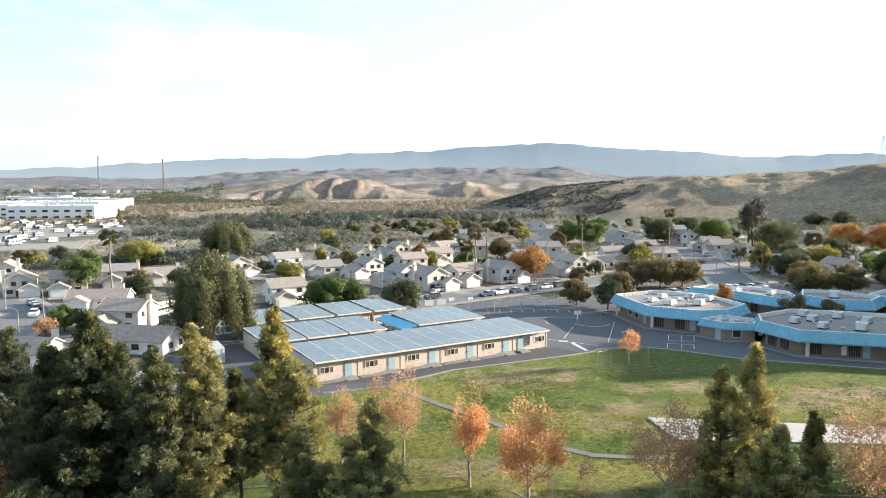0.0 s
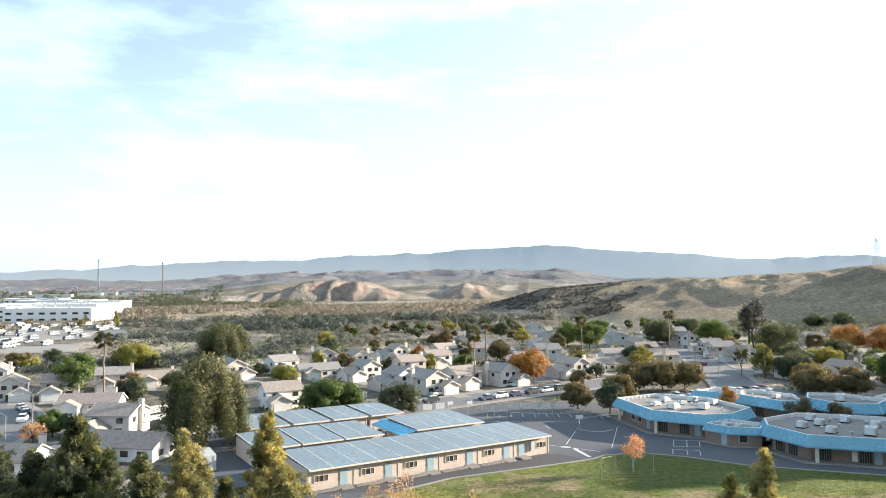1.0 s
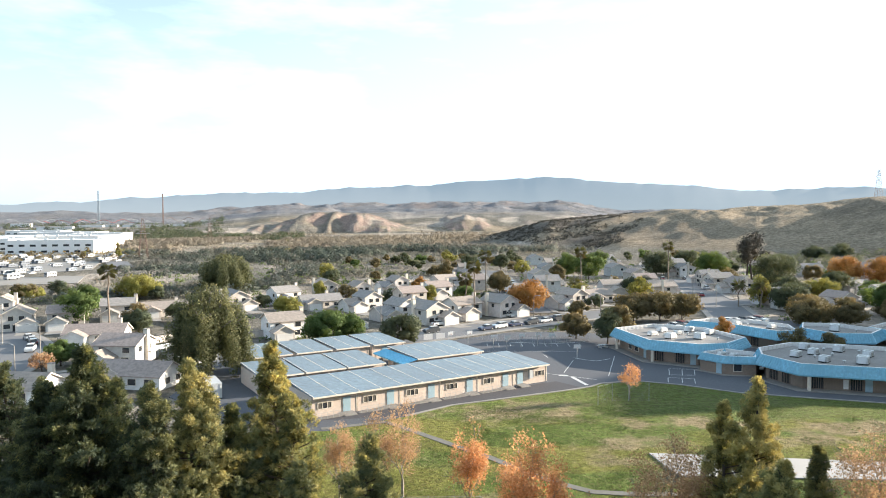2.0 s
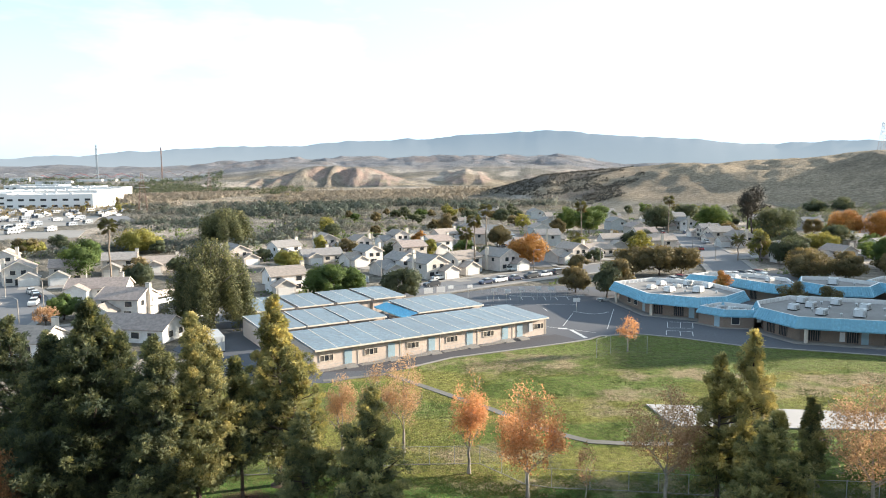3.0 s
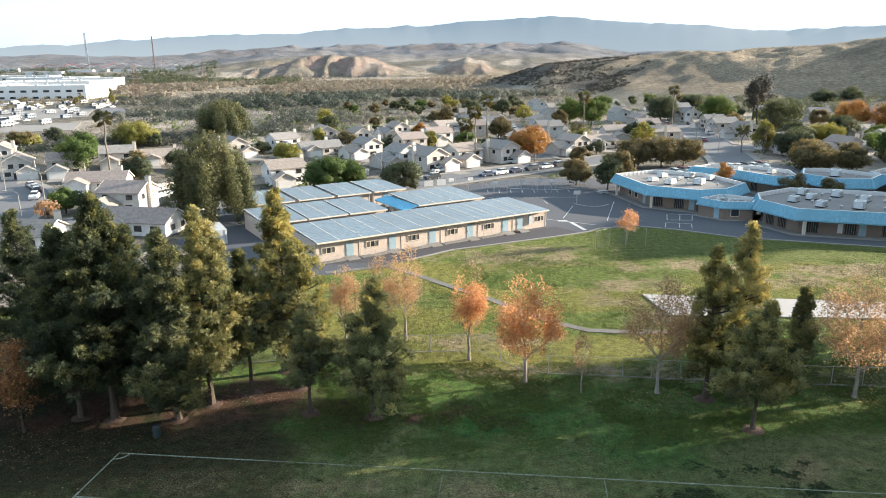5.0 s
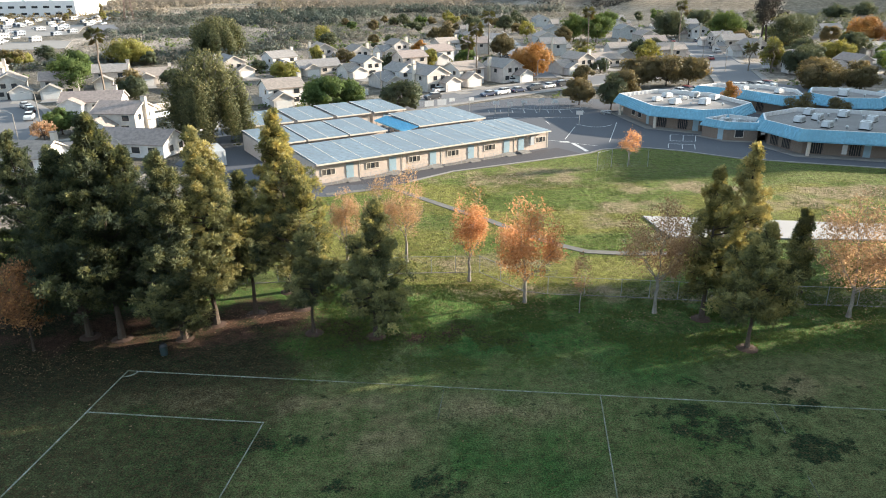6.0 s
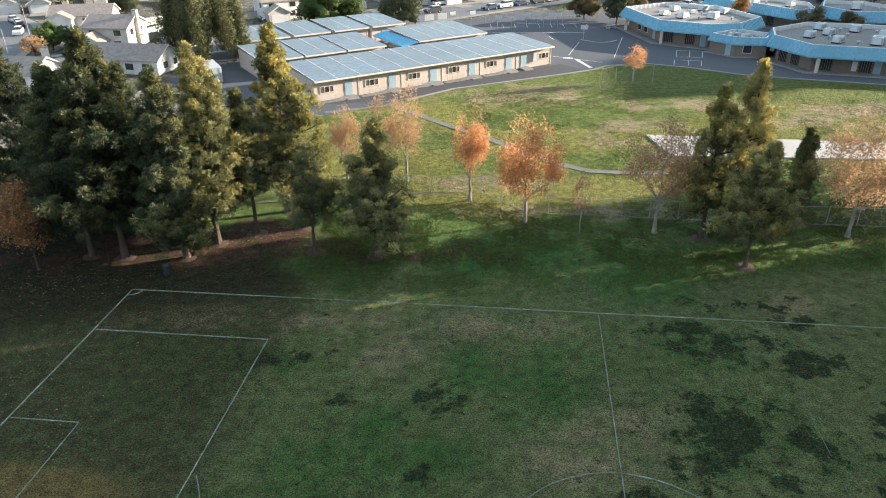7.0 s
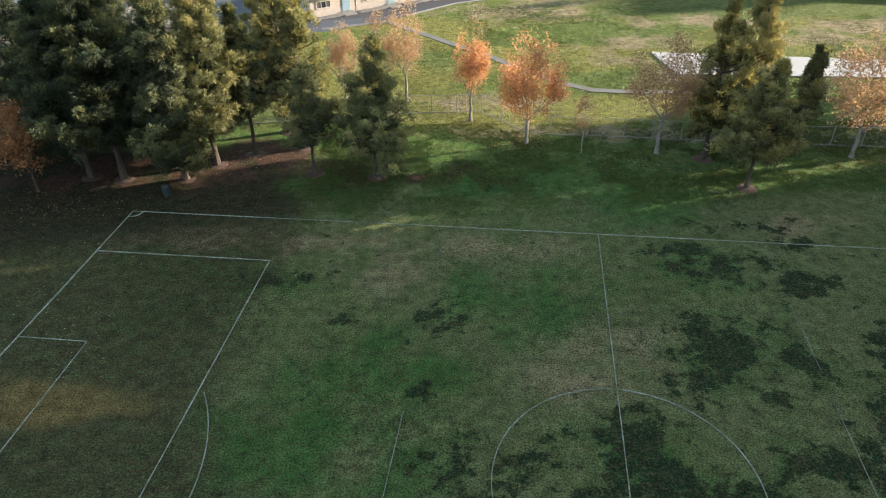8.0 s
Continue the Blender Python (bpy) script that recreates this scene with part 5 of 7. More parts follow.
broadleaf(-40.5, 51.5, 7.2, 4.6, 71, F_RED, label="low tree with dull red and bronze leaves", name="sweetgum_tree", leaves=9000, size=0.115, trunk_h=0.2, bark=M_BARK)
broadleaf(30.6, 115.0, 6.4, 3.6, 72, F_SYCAMORE, label="young tree with thin orange-brown leaves on the lawn", name="young_tree", leaves=900, size=0.14, trunk_h=0.3)

# trees of the neighbourhood
TOWN = "neighbourhood trees"
k = 100
for mat, label, rows in (
        (F_GREEN, "round green leafy street tree", [(-27, 167, 7.7, 13.5), (-22, 170, 7, 8), (68.8, 332, 12.7, 14.9), (-101.7, 196, 10.6, 10.7), (132.4, 346, 11.6, 19), (131, 209, 10, 8.9),
                                              (-78, 143.9, 5.3, 7.3), (60, 340, 13, 12), (150, 245.8, 7, 11), (138.8, 365, 9.5, 12), (85, 385, 12, 13), (-110, 218, 10, 10), (7, 233, 7.5, 8)]),
        (F_DARK, "dark green leafy garden tree", [(-9.3, 166, 7.1, 10.6), (70, 261, 7.5, 8), (74.5, 262, 8.2, 8), (106, 350, 13, 17.5), (130, 277, 15, 18.4), (109.5, 221, 8.4, 13.8),
                                            (-80.6, 187.5, 6.1, 9), (38.7, 165, 8.5, 6.5), (150, 268, 9, 12), (111.8, 357, 10.6, 12), (160.8, 336, 11.6, 14), (122, 247, 8.5, 12), (15, 390, 9.4, 11), (33, 397, 9, 10), (241, 459, 10, 16), (258, 457, 11, 15), (146, 424, 9, 17), (70, 386, 8, 13)]),
        (F_LIME, "bright yellow-green leafy garden tree", [(-48, 219, 5.7, 9.9), (-4.6, 248, 6.2, 6.4), (-114.5, 265, 9, 17.4), (-153, 262, 5.3, 12), (133.8, 250, 7.4, 12.5), (104, 231, 10, 7),
                                              (-44, 255, 7.5, 5)]),
        (F_ORANGE, "rounded tree in orange autumn leaf", [(26.2, 217, 10.9, 13.5), (141.8, 299, 6.7, 7.9), (164, 288, 13.0, 14.5), (178, 287, 12.4, 14.5), (-9.3, 282, 6.3, 6.3), (-60, 262, 4.5, 7), (143, 309, 6.4, 7)]),
        (F_OLIVE, "olive and bronze leafed street tree", [(22.5, 276, 9.3, 8.9), (32.6, 172, 6.5, 7.8), (42, 168, 8.6, 8), (54, 199, 8.1, 12), (62, 201, 9.0, 13), (69, 203, 8.0, 11), (40.6, 212, 4.6, 6.9),
                                                   (164, 313, 8, 8.5), (100, 192, 7.3, 13.9), (109, 188.5, 6.9, 9.6), (14, 300, 7, 7), (107, 206, 7, 11), (115, 200, 6.5, 8), (2, 323, 11, 7), (21.4, 275, 8, 8), (52, 320, 8, 8)])):
    for x, y, h, w in rows:
        k += 1
        clumped(x, y, h, w, k, mat, "street_tree", label, TOWN, leaves=int(4200 + 380 * w), clumps=26 + int(w * 1.4), size=0.20 + 0.005 * w, trunk_h=0.12)
for x, y, h, w in ((64.0, 160.2, 7.6, 3.4), (73.5, 147.6, 7.0, 6.6), (81.0, 145.8, 5.8, 5.2)):
    k += 1
    clumped(x, y, h, w, k, F_ORANGE if w < 4 else F_OLIVE, "courtyard_tree", "small autumn tree in the school court", "court trees", leaves=4200, clumps=24, size=0.15, trunk_h=0.12)
clumped(-78, 137, 4.2, 6, 171, F_DRY, "street_tree", "small half-bare tree with rusty leaves", TOWN, leaves=700, size=0.25)


def plumed_gum(x, y, h, width, seed, plumes, leaves, size, label, low=0.10, mat=None):
    """A big old gum: many leaning stems, each with a hanging plume of leaves."""
    rng = np.random.default_rng(seed)
    e = thing("eucalyptus_tree", label, "tree", at=pose(x, y, 0))
    b = Build()
    pts = bent_trunk(b, rng, h * 0.16, 0.55, 0.42, 0.2, 3, 8)
    cen, rad, tone = [], [], []
    for i in range(plumes):
        az, f = i * 2.399 + rng.normal() * 0.3, math.sqrt((i + 0.5) / plumes)
        top_z = h * (1.0 - 0.34 * f ** 2.2) * rng.uniform(0.88, 1.02)
        out = width * 0.5 * f * rng.uniform(0.72, 0.95)
        head = Vector((math.cos(az) * out, math.sin(az) * out, top_z))
        knee = pts[-1].lerp(head, 0.5) + Vector((0, 0, 0.12 * h))
        b.pipe([pts[-1] - Vector((0, 0, 0.5)), knee, head - Vector((0, 0, 0.8))], 0.11, 5)
        foot_z = max(low * h, top_z - h * rng.uniform(0.30, 0.62) - 0.1 * h * f)
        n = max(3, int((top_z - foot_z) / 0.8))
        own = rng.uniform(0.2, 0.6)
        for k in range(n):
            t = k / (n - 1)
            swell = math.sin(math.pi * (0.18 + 0.66 * t)) * width * (0.150 - 0.0008 * plumes) * rng.uniform(0.8, 1.25)
            cen.append((head.x * (1 + 0.10 * t) + rng.normal() * 0.35, head.y * (1 + 0.10 * t) + rng.normal() * 0.35, top_z + (foot_z - top_z) * t - 0.4))
            rad.append(swell), tone.append(own + rng.normal() * 0.12 - 0.12 * t)
    part("trunk", b, M_BARK_PALE, e)
    cen, rad, tone = np.array(cen), np.array(rad), np.array(tone)
    which = rng.choice(len(cen), leaves, p=rad ** 2 / (rad ** 2).sum())
    v = unit(rng.normal(size=(leaves, 3)))
    c = cen[which] + v * (rng.uniform(0, 1, (leaves, 1)) ** 0.35) * rad[which][:, None] * np.array([1, 1, 1.7])
    c[:, 2] = np.maximum(c[:, 2], low * h * 0.7)
    whole = (c - np.array([0, 0, h * 0.55])) / np.array([width * 0.5, width * 0.5, h * 0.5])
    # leaf tint rises towards the top of each clump and plume
    loose_faces("crown", leaf_quads(rng, c, size, 0.9), tone[which] + rng.normal(size=leaves) * 0.14 + v[:, 2] * 0.12, mat or F_EUCALYPT, e, away=v + whole * 0.4)


plumed_gum(-44.0, 133.0, 17.6, 15.4, 172, 78, 76000, 0.17, "huge drooping eucalyptus beside the classrooms", 0.08)
plumed_gum(-88, 288, 14.5, 22, 173, 40, 24000, 0.34, "broad eucalyptus at the edge of the river bed", 0.08)
# gums out of view, added so their high crowns shade the pitch
for x, y, h, w in ((59, 60.5, 24, 8), (64, 62, 27, 9), (70, 62.5, 27, 9), (76, 65, 30, 9)):
    k += 1
    clumped(x, y, h, w, k, F_EUCALYPT, "tall_gum_tree", "unseen high-crowned gum added to shade the pitch", "", 7000, 40, 0.30, 0.55)
clumped(66, 67.6, 29, 3.0, 188, F_EUCALYPT, "tall_gum_tree", "unseen high-crowned gum added to shade the pitch", "", 8000, 26, 0.26, 0.62)
clumped(66, 75.6, 28, 4.0, 190, F_EUCALYPT, "tall_gum_tree", "unseen high-crowned gum added to shade the pitch", "", 9000, 30, 0.26, 0.64)
for x, y, h, w in ((117, 272, 22, 6), (121, 276, 24, 7)):
    k += 1
    clumped(x, y, h, w, k, F_SHRUB_DARK, "tall_gum_tree", "tall thin gum with a dark crown on bare trunks", "", 3200, 20, 0.28, 0.5)


def palm(x, y, h, crown, seed, fan=True, label="tall fan palm with a thin bare trunk"):
    rng = np.random.default_rng(seed)
    e = thing("palm_tree", label, "palm", "palms", at=pose(x, y, 0))
    b = Build()
    pts = bent_trunk(b, rng, h - crown * 0.4, 0.26 if fan else 0.2, 0.17, 0.25, 6, 7, flare=1.3)
    part("trunk", b, M_PALM, e)
    top = np.array(pts[-1])
    quads, tn = [], []
    for i in range(74):
        az, el = i * 2.399, rng.uniform(-0.9, 1.2)
        d = np.array([math.cos(az) * math.cos(el), math.sin(az) * math.cos(el), math.sin(el)])
        s = unit(np.cross(d, [0, 0, 1.0]))
        ln = crown * 0.5 * rng.uniform(0.75, 1.1)
        for j in range(9):
            f = (j - 4) / 4
            dd = unit(d + s * f * (0.55 if fan else 0.15) + np.array([0, 0, -0.25 * abs(f)]))
            p0 = top + d * ln * (0.45 if fan else 0.15 + 0.09 * j)
            p1 = p0 + dd * ln * (0.6 if fan else 0.45) - np.array([0, 0, 0.12 * ln])
            w = unit(np.cross(dd, d + 0.01)) * 0.085
            quads.append([p0 - w * 0.5, p1 - w, p1 + w, p0 + w * 0.5]), tn.append(0.2 if el < -0.4 else 0.45 + 0.3 * rng.uniform())
    loose_faces("crown", np.array(quads), np.array(tn), F_PALM, e)
    return e


M_PALM = surface("palm_bark", (0.24, 0.19, 0.145), 0.95, 0, 1.0, 8.0, 0.3)
F_PALM = foliage("palm_fronds", [(0.20, 0.14, 0.07), (0.13, 0.14, 0.05), (0.24, 0.22, 0.08)], 0.35)
for i, (x, y, h, c) in enumerate(((9.5, 208, 17.2, 4.6), (17, 275, 17, 5.2), (7.2, 218, 12.8, 4.8), (60, 305, 16.5, 5.6), (105.3, 329.5, 18, 5.2), (-84, 178, 18.6, 4.6))):
    palm(x, y, h, c, 300 + i)
for i, (x, y, h, c) in enumerate(((3.6, 214, 6.4, 4.6), (6.5, 214, 6.0, 4.6), (9.6, 219, 5.6, 4.6), (53.7, 289, 5.2, 6), (97, 231, 9, 4.5), (102, 226, 9.5, 4.5))):
    palm(x, y, h, c, 320 + i, False, "short feather palm in a front garden")


# ---- houses ----
def gable(e, x0, x1, y0, y1, wall, ridge, along, over=0.45, thick=0.16):
    """A bent roof sheet in one piece with overhang. along: axis of the ridge."""
    b = Build()
    lo, hi, a0, a1 = (y0, y1, x0 - over, x1 + over) if along == "x" else (x0, x1, y0 - over, y1 + over)
    k = (ridge - wall) / ((hi - lo) / 2)
    z = wall - over * k
    prof = [(lo - over, z), ((lo + hi) / 2, ridge), (hi + over, z), (hi + over, z + thick), ((lo + hi) / 2, ridge + thick), (lo - over, z + thick)]
    n = 6
    for a in (a0, a1):
        b.v += [(a, p, q) if along == "x" else (p, a, q) for p, q in prof]
    b.f = [(i, n + i, n + (i + 1) % n, (i + 1) % n) for i in range(n)] + [(0, 1, 4, 5), (1, 2, 3, 4), (n + 5, n + 4, n + 1, n), (n + 4, n + 3, n + 2, n + 1)]
    part("roof", b, M_SHINGLE, e)
    # pale boards along the gable ends
    dz, rise = 0.20, k
    for a in (a0 - 0.035, a1 + 0.005):
        rake = Build()
        for p0, p1 in ((lo - over, (lo + hi) / 2), ((lo + hi) / 2, hi + over)):
            q0, q1 = (z, ridge) if p0 < p1 and p0 < (lo + hi) / 2 - 0.01 else (ridge, z)
            quad = [(p0, q0 - 0.06), (p1, q1 - 0.06), (p1, q1 + dz), (p0, q0 + dz)]
            n0 = len(rake.v)
            for w_ in (a, a + 0.03):
                rake.v += [(w_, p, q) if along == "x" else (p, w_, q) for p, q in quad]
            rake.f += [tuple(n0 + i for i in f) for f in ((0, 1, 2, 3), (7, 6, 5, 4), (0, 4, 5, 1), (1, 5, 6, 2), (2, 6, 7, 3), (3, 7, 4, 0))]
        part("rake_board", rake, M_TRIM, e, "pale painted gable board")


def gabled_body(e, x0, x1, y0, y1, wall, ridge, along):
    """Walls with their gable triangles, down to the ground."""
    b = Build()
    if along == "x":
        m = (y0 + y1) / 2
        for x, flip in ((x0, True), (x1, False)):
            p = [(x, y0, 0), (x, y1, 0), (x, y1, wall), (x, m, ridge), (x, y0, wall)]
            b.face(p[::-1] if flip else p)
        b.face([(x0, y0, 0), (x1, y0, 0), (x1, y0, wall), (x0, y0, wall)])
        b.face([(x1, y1, 0), (x0, y1, 0), (x0, y1, wall), (x1, y1, wall)])
    else:
        m = (x0 + x1) / 2
        for y, flip in ((y0, False), (y1, True)):
            p = [(x0, y, 0), (x1, y, 0), (x1, y, wall), (m, y, ridge), (x0, y, wall)]
            b.face(p[::-1] if flip else p)
        b.face([(x1, y0, 0), (x1, y1, 0), (x1, y1, wall), (x1, y0, wall)])
        b.face([(x0, y1, 0), (x0, y0, 0), (x0, y0, wall), (x0, y1, wall)])
    part("wall", b, M_STUCCO, e)


def house_window(e, x, z, w, h, y, nrm, axis="y"):
    """A framed window on a wall that faces -y or +y, or -x or +x."""
    def place(a0, z0, a1, z1, t0, t1):
        lo, hi = sorted((y + nrm * t0, y + nrm * t1))
        return Build().box(a0, lo, z0, a1, hi, z1) if axis == "y" else Build().box(lo, a0, z0, hi, a1, z1)
    fr = place(x - 0.08, z - 0.08, x + w + 0.08, z + h + 0.08, 0.004, 0.05)
    o = part("window", fr, M_TRIM, e)
    part("pane", place(x, z, x + w, z + h, 0.052, 0.06), M_GLASS, o)


def house(kind, label):
    """One of the tract house types; the street side faces local -y."""
    e = thing("house", label, "house", "tract houses")
    if kind == "two_storey":
        gabled_body(e, -5, 5, -4, 5, 4.9, 6.9, "x"), gable(e, -5, 5, -4, 5, 4.9, 6.9, "x")
        gabled_body(e, -5, 0.6, -8, -3.98, 2.6, 4.2, "y"), gable(e, -5, 0.6, -8, -4.4, 2.6, 4.2, "y")
        wins = [(-3.6, 3.2, 1.5, 1.2, -4, -1, "y"), (2.0, 3.2, 1.6, 1.2, -4, -1, "y"), (1.6, 0.9, 1.8, 1.3, -4, -1, "y"),
                (-2.5, 3.2, 1.3, 1.2, 5, 1, "x"), (1.5, 3.2, 1.3, 1.2, 5, 1, "x"), (0, 0.9, 1.5, 1.3, 5, 1, "x"), (-2, 3.2, 1.3, 1.2, -5, -1, "x")]
        garage, chim = (-4.4, -8), (5.3, 0.5, 7.9)
    elif kind == "two_gable":
        gabled_body(e, -4.2, 4.2, -5, 5.5, 4.9, 7.1, "y"), gable(e, -4.2, 4.2, -5, 5.5, 4.9, 7.1, "y")
        gabled_body(e, 0.2, 5.8, -8.4, -4.98, 2.6, 4.1, "y"), gable(e, 0.2, 5.8, -8.4, -5.4, 2.6, 4.1, "y")
        wins = [(-2.0, 3.2, 1.4, 1.3, -5, -1, "y"), (0.8, 3.2, 1.4, 1.3, -5, -1, "y"), (-3.2, 0.9, 1.7, 1.3, -5, -1, "y"),
                (-3, 3.1, 1.3, 1.2, 4.2, 1, "x"), (2, 3.1, 1.3, 1.2, 4.2, 1, "x"), (-2, 3.1, 1.3, 1.2, -4.2, -1, "x")]
        garage, chim = (0.75, -8.4), (-4.5, 1.5, 7.6)
    elif kind == "long_low":
        gabled_body(e, -7.5, 7.5, -4, 4.2, 2.8, 4.9, "x"), gable(e, -7.5, 7.5, -4, 4.2, 2.8, 4.9, "x")
        gabled_body(e, -6.8, -1.2, -7, -3.98, 2.6, 4.0, "y"), gable(e, -6.8, -1.2, -7, -4.4, 2.6, 4.0, "y")
        wins = [(0.6, 0.9, 1.7, 1.2, -4, -1, "y"), (4.2, 0.9, 1.7, 1.2, -4, -1, "y"), (-2, 0.9, 1.4, 1.2, 7.5, 1, "x"), (1.5, 0.9, 1.3, 1.2, 7.5, 1, "x")]
        garage, chim = (-6.2, -7), (4.5, 4.4, 5.7)
    else:  # split level
        gabled_body(e, -1, 6, -4.5, 5, 4.9, 6.8, "y"), gable(e, -1, 6, -4.5, 5, 4.9, 6.8, "y")
        gabled_body(e, -7, -1.02, -3.5, 4.5, 2.7, 4.6, "x"), gable(e, -7, -1.45, -3.5, 4.5, 2.7, 4.6, "x")
        gabled_body(e, -6.4, -0.9, -6.5, -3.48, 2.5, 3.9, "y"), gable(e, -6.4, -0.9, -6.5, -3.9, 2.5, 3.9, "y")
        wins = [(0.6, 3.1, 1.5, 1.3, -4.5, -1, "y"), (3.2, 3.1, 1.5, 1.3, -4.5, -1, "y"), (0.8, 0.9, 2.6, 1.3, -4.5, -1, "y"), (-2, 3.1, 1.3, 1.2, 6, 1, "x"), (2, 3.1, 1.3, 1.2, 6, 1, "x"),
                (-2, 3.1, 1.2, 1.2, -1, -1, "x")]
        garage, chim = (-5.8, -6.5), (6.3, -1.5, 7.6)
    for x, z, w, h, at, nrm, axis in wins:
        house_window(e, x, z, w, h, at, nrm, axis)
    gx, gy = garage
    g = Build()
    for k in range(4):
        g.box(gx, gy - 0.06, 0.02 + k * 0.54, gx + 4.4, gy - 0.004, 0.54 + k * 0.54)
    part("garage_door", g, M_GARAGE, e, "white panelled garage door")
    part("driveway", Build().prism([(gx - 0.3, gy - 6.5), (gx + 4.7, gy - 6.5), (gx + 4.7, gy - 0.1), (gx - 0.3, gy - 0.1)], 0.0, 0.05), M_CONCRETE, e)
    cx, cy, cz = chim
    c = part("chimney", Build().prism([(cx - 0.5, cy - 0.45), (cx + 0.5, cy - 0.45), (cx + 0.5, cy + 0.45), (cx - 0.5, cy + 0.45)], 0, cz), M_TRIM, e, "pale stucco chimney")
    part("chimney_cap", Build().box(cx - 0.6, cy - 0.55, cz + 0.002, cx + 0.6, cy + 0.55, cz + 0.14), M_CONCRETE, c)
    part("front_door", Build().box(gx + (5.6 if gx < 0 else -1.6), gy + 4.02 - (0 if kind != "two_gable" else 0.68), 0.05, gx + (6.6 if gx < 0 else -0.7), gy + 4.06, 2.1), M_DARK, e)
    return e


TYPES = {"A": house("two_storey", "two-storey stucco house with grey tiled gable roof"), "B": house("two_gable", "narrow two-storey stucco house with front gable"),
         "C": house("long_low", "long single-storey stucco house with low roof"), "D": house("split", "split-level stucco house with stepped grey roofs")}
USED = set()


def place_house(t, x, y, turn, s=0.9):
    m = pose(x, y, 0, 0, 0, turn)
    if t not in USED:
        USED.add(t)
        TYPES[t].matrix_basis = m @ Matrix.Scale(s, 4)
    else:
        copy_thing(TYPES[t], m).scale = (s, s, s)


for t, x, y, turn in (("B", -116, 193, 25), ("A", -104, 196, 22), ("C", -84, 172, 8), ("A", -97, 212, 20), ("C", -86, 218, 25), ("A", -66, 146, -6), ("C", -55, 127, -12),
                      ("C", -72, 118, -10), ("A", -40, 178, 30), ("A", -55, 246, 40), ("B", -45, 272, 25), ("D", -33, 264, 30), ("D", -20, 287, 30), ("A", -11, 243, 30),
                      ("D", -14, 207, 35), ("B", -4, 200, 37), ("A", 1, 291, 30), ("A", 6, 210, 37), ("B", 17.5, 215, 37)):
    place_house(t, x, y, turn)
for t, x, y, turn in (("D", 41, 232, 30), ("B", 42, 284, 100), ("A", 53, 357, 100), ("B", 12, 291, -80), ("A", 13, 330, -80), ("D", 12, 365, -80), ("A", 44, 318, 100),
                      ("C", -41, 236, 30), ("D", 64, 263, 100), ("A", 87, 354, 100), ("D", 101, 432, 100), ("B", 80, 259, 100), ("C", 53, 247, 30), ("A", 88, 320, 100),
                      ("D", 84, 290, 100), ("A", 119, 350, -82), ("D", 116, 312, -82), ("B", 114, 292, -82), ("A", 114, 272, -82), ("D", 112, 236, -70)):
    place_house(t, x, y, turn)
for t, x, y, turn in (("B", 111, 224, 20), ("D", 122, 220, 15), ("C", 160, 275, 20), ("A", 180, 346, 0), ("D", 210, 350, 10), ("A", 166, 372, -10), ("B", 127, 388, -82),
                      ("D", 131, 425, -82), ("A", 92, 395, 100), ("B", 62, 395, 100), ("A", 58, 440, 100), ("D", 30, 455, 20), ("B", -68, 232, 35), ("D", -26, 228, 35),
                      ("A", -2, 262, 30), ("B", 30, 250, -80), ("A", 150, 240, 20), ("D", 185, 300, 20), ("B", -130, 200, 20), ("D", -140, 222, 20)):
    place_house(t, x, y, turn)

# garden walls and fences behind the houses
for x0, y0, x1, y1 in ((-34, 186, -62, 166), (-62, 166, -50, 138), (-48, 150, -60, 132), (-74, 160, -64, 178), (-20, 190, -33, 214), (-78, 205, -60, 186), (24, 226, 34, 240)):
    L, ang = math.hypot(x1 - x0, y1 - y0), math.degrees(math.atan2(y1 - y0, x1 - x0))
    e = thing("garden_wall", "low tan block garden wall between houses", "wall", "garden walls", at=pose(x0, y0, 0, 0, 0, ang))
    part("wall", Build().box(0, -0.1, 0, L, 0.1, 1.6), M_STUCCO, e)
    part("coping", Build().box(0, -0.15, 1.602, L, 0.15, 1.7), M_CONCRETE, e)


# more trees in the gardens, kept off houses and streets
rng = np.random.default_rng(77)
spots = [o.matrix_basis.translation for o in scene.objects if o.name.startswith("house") and o.parent is None]
kinds = ((F_GREEN, "round green leafy garden tree"), (F_DARK, "dark green leafy garden tree"), (F_OLIVE, "olive and bronze leafed garden tree"), (F_LIME, "bright yellow-green leafy garden tree"),
         (F_OLIVE, "olive and bronze leafed garden tree"), (F_DARK, "dark green leafy garden tree"))
grown = []
for k in range(900):
    x, y = rng.uniform(-165, 225), rng.uniform(182, 500)
    if abs(math.degrees(math.atan2(x, y))) > 34 or inside(np.array([x]), np.array([y]), YARD)[0] or (y < 200 and -60 < x < 110) or (x < -60 and y > 300):
        continue
    near = min(math.hypot(x - p.x, y - p.y) for p in spots)
    road = 99.0
    for line in (STREET, SIDE_STREET, WEST_STREET, FAR_STREET):
        for (x0, y0), (x1, y1) in zip(line, line[1:]):
            t = max(0, min(1, ((x - x0) * (x1 - x0) + (y - y0) * (y1 - y0)) / ((x1 - x0) ** 2 + (y1 - y0) ** 2)))
            road = min(road, math.hypot(x - x0 - t * (x1 - x0), y - y0 - t * (y1 - y0)))
    if near < 8.5 or road < 9.5 or any(math.hypot(x - a, y - b) < 8 for a, b in grown) or len(grown) >= 85:
        continue
    grown.append((x, y))
    mat, lab = kinds[int(rng.integers(0, len(kinds)))]
    w = rng.uniform(4.5, 9.5)
    clumped(x, y, w * rng.uniform(0.6, 0.95), w, 500 + k, mat, "garden_tree", lab, TOWN, leaves=int(900 + 120 * w), clumps=18 + int(w), size=0.28 + 0.005 * w, trunk_h=0.1)


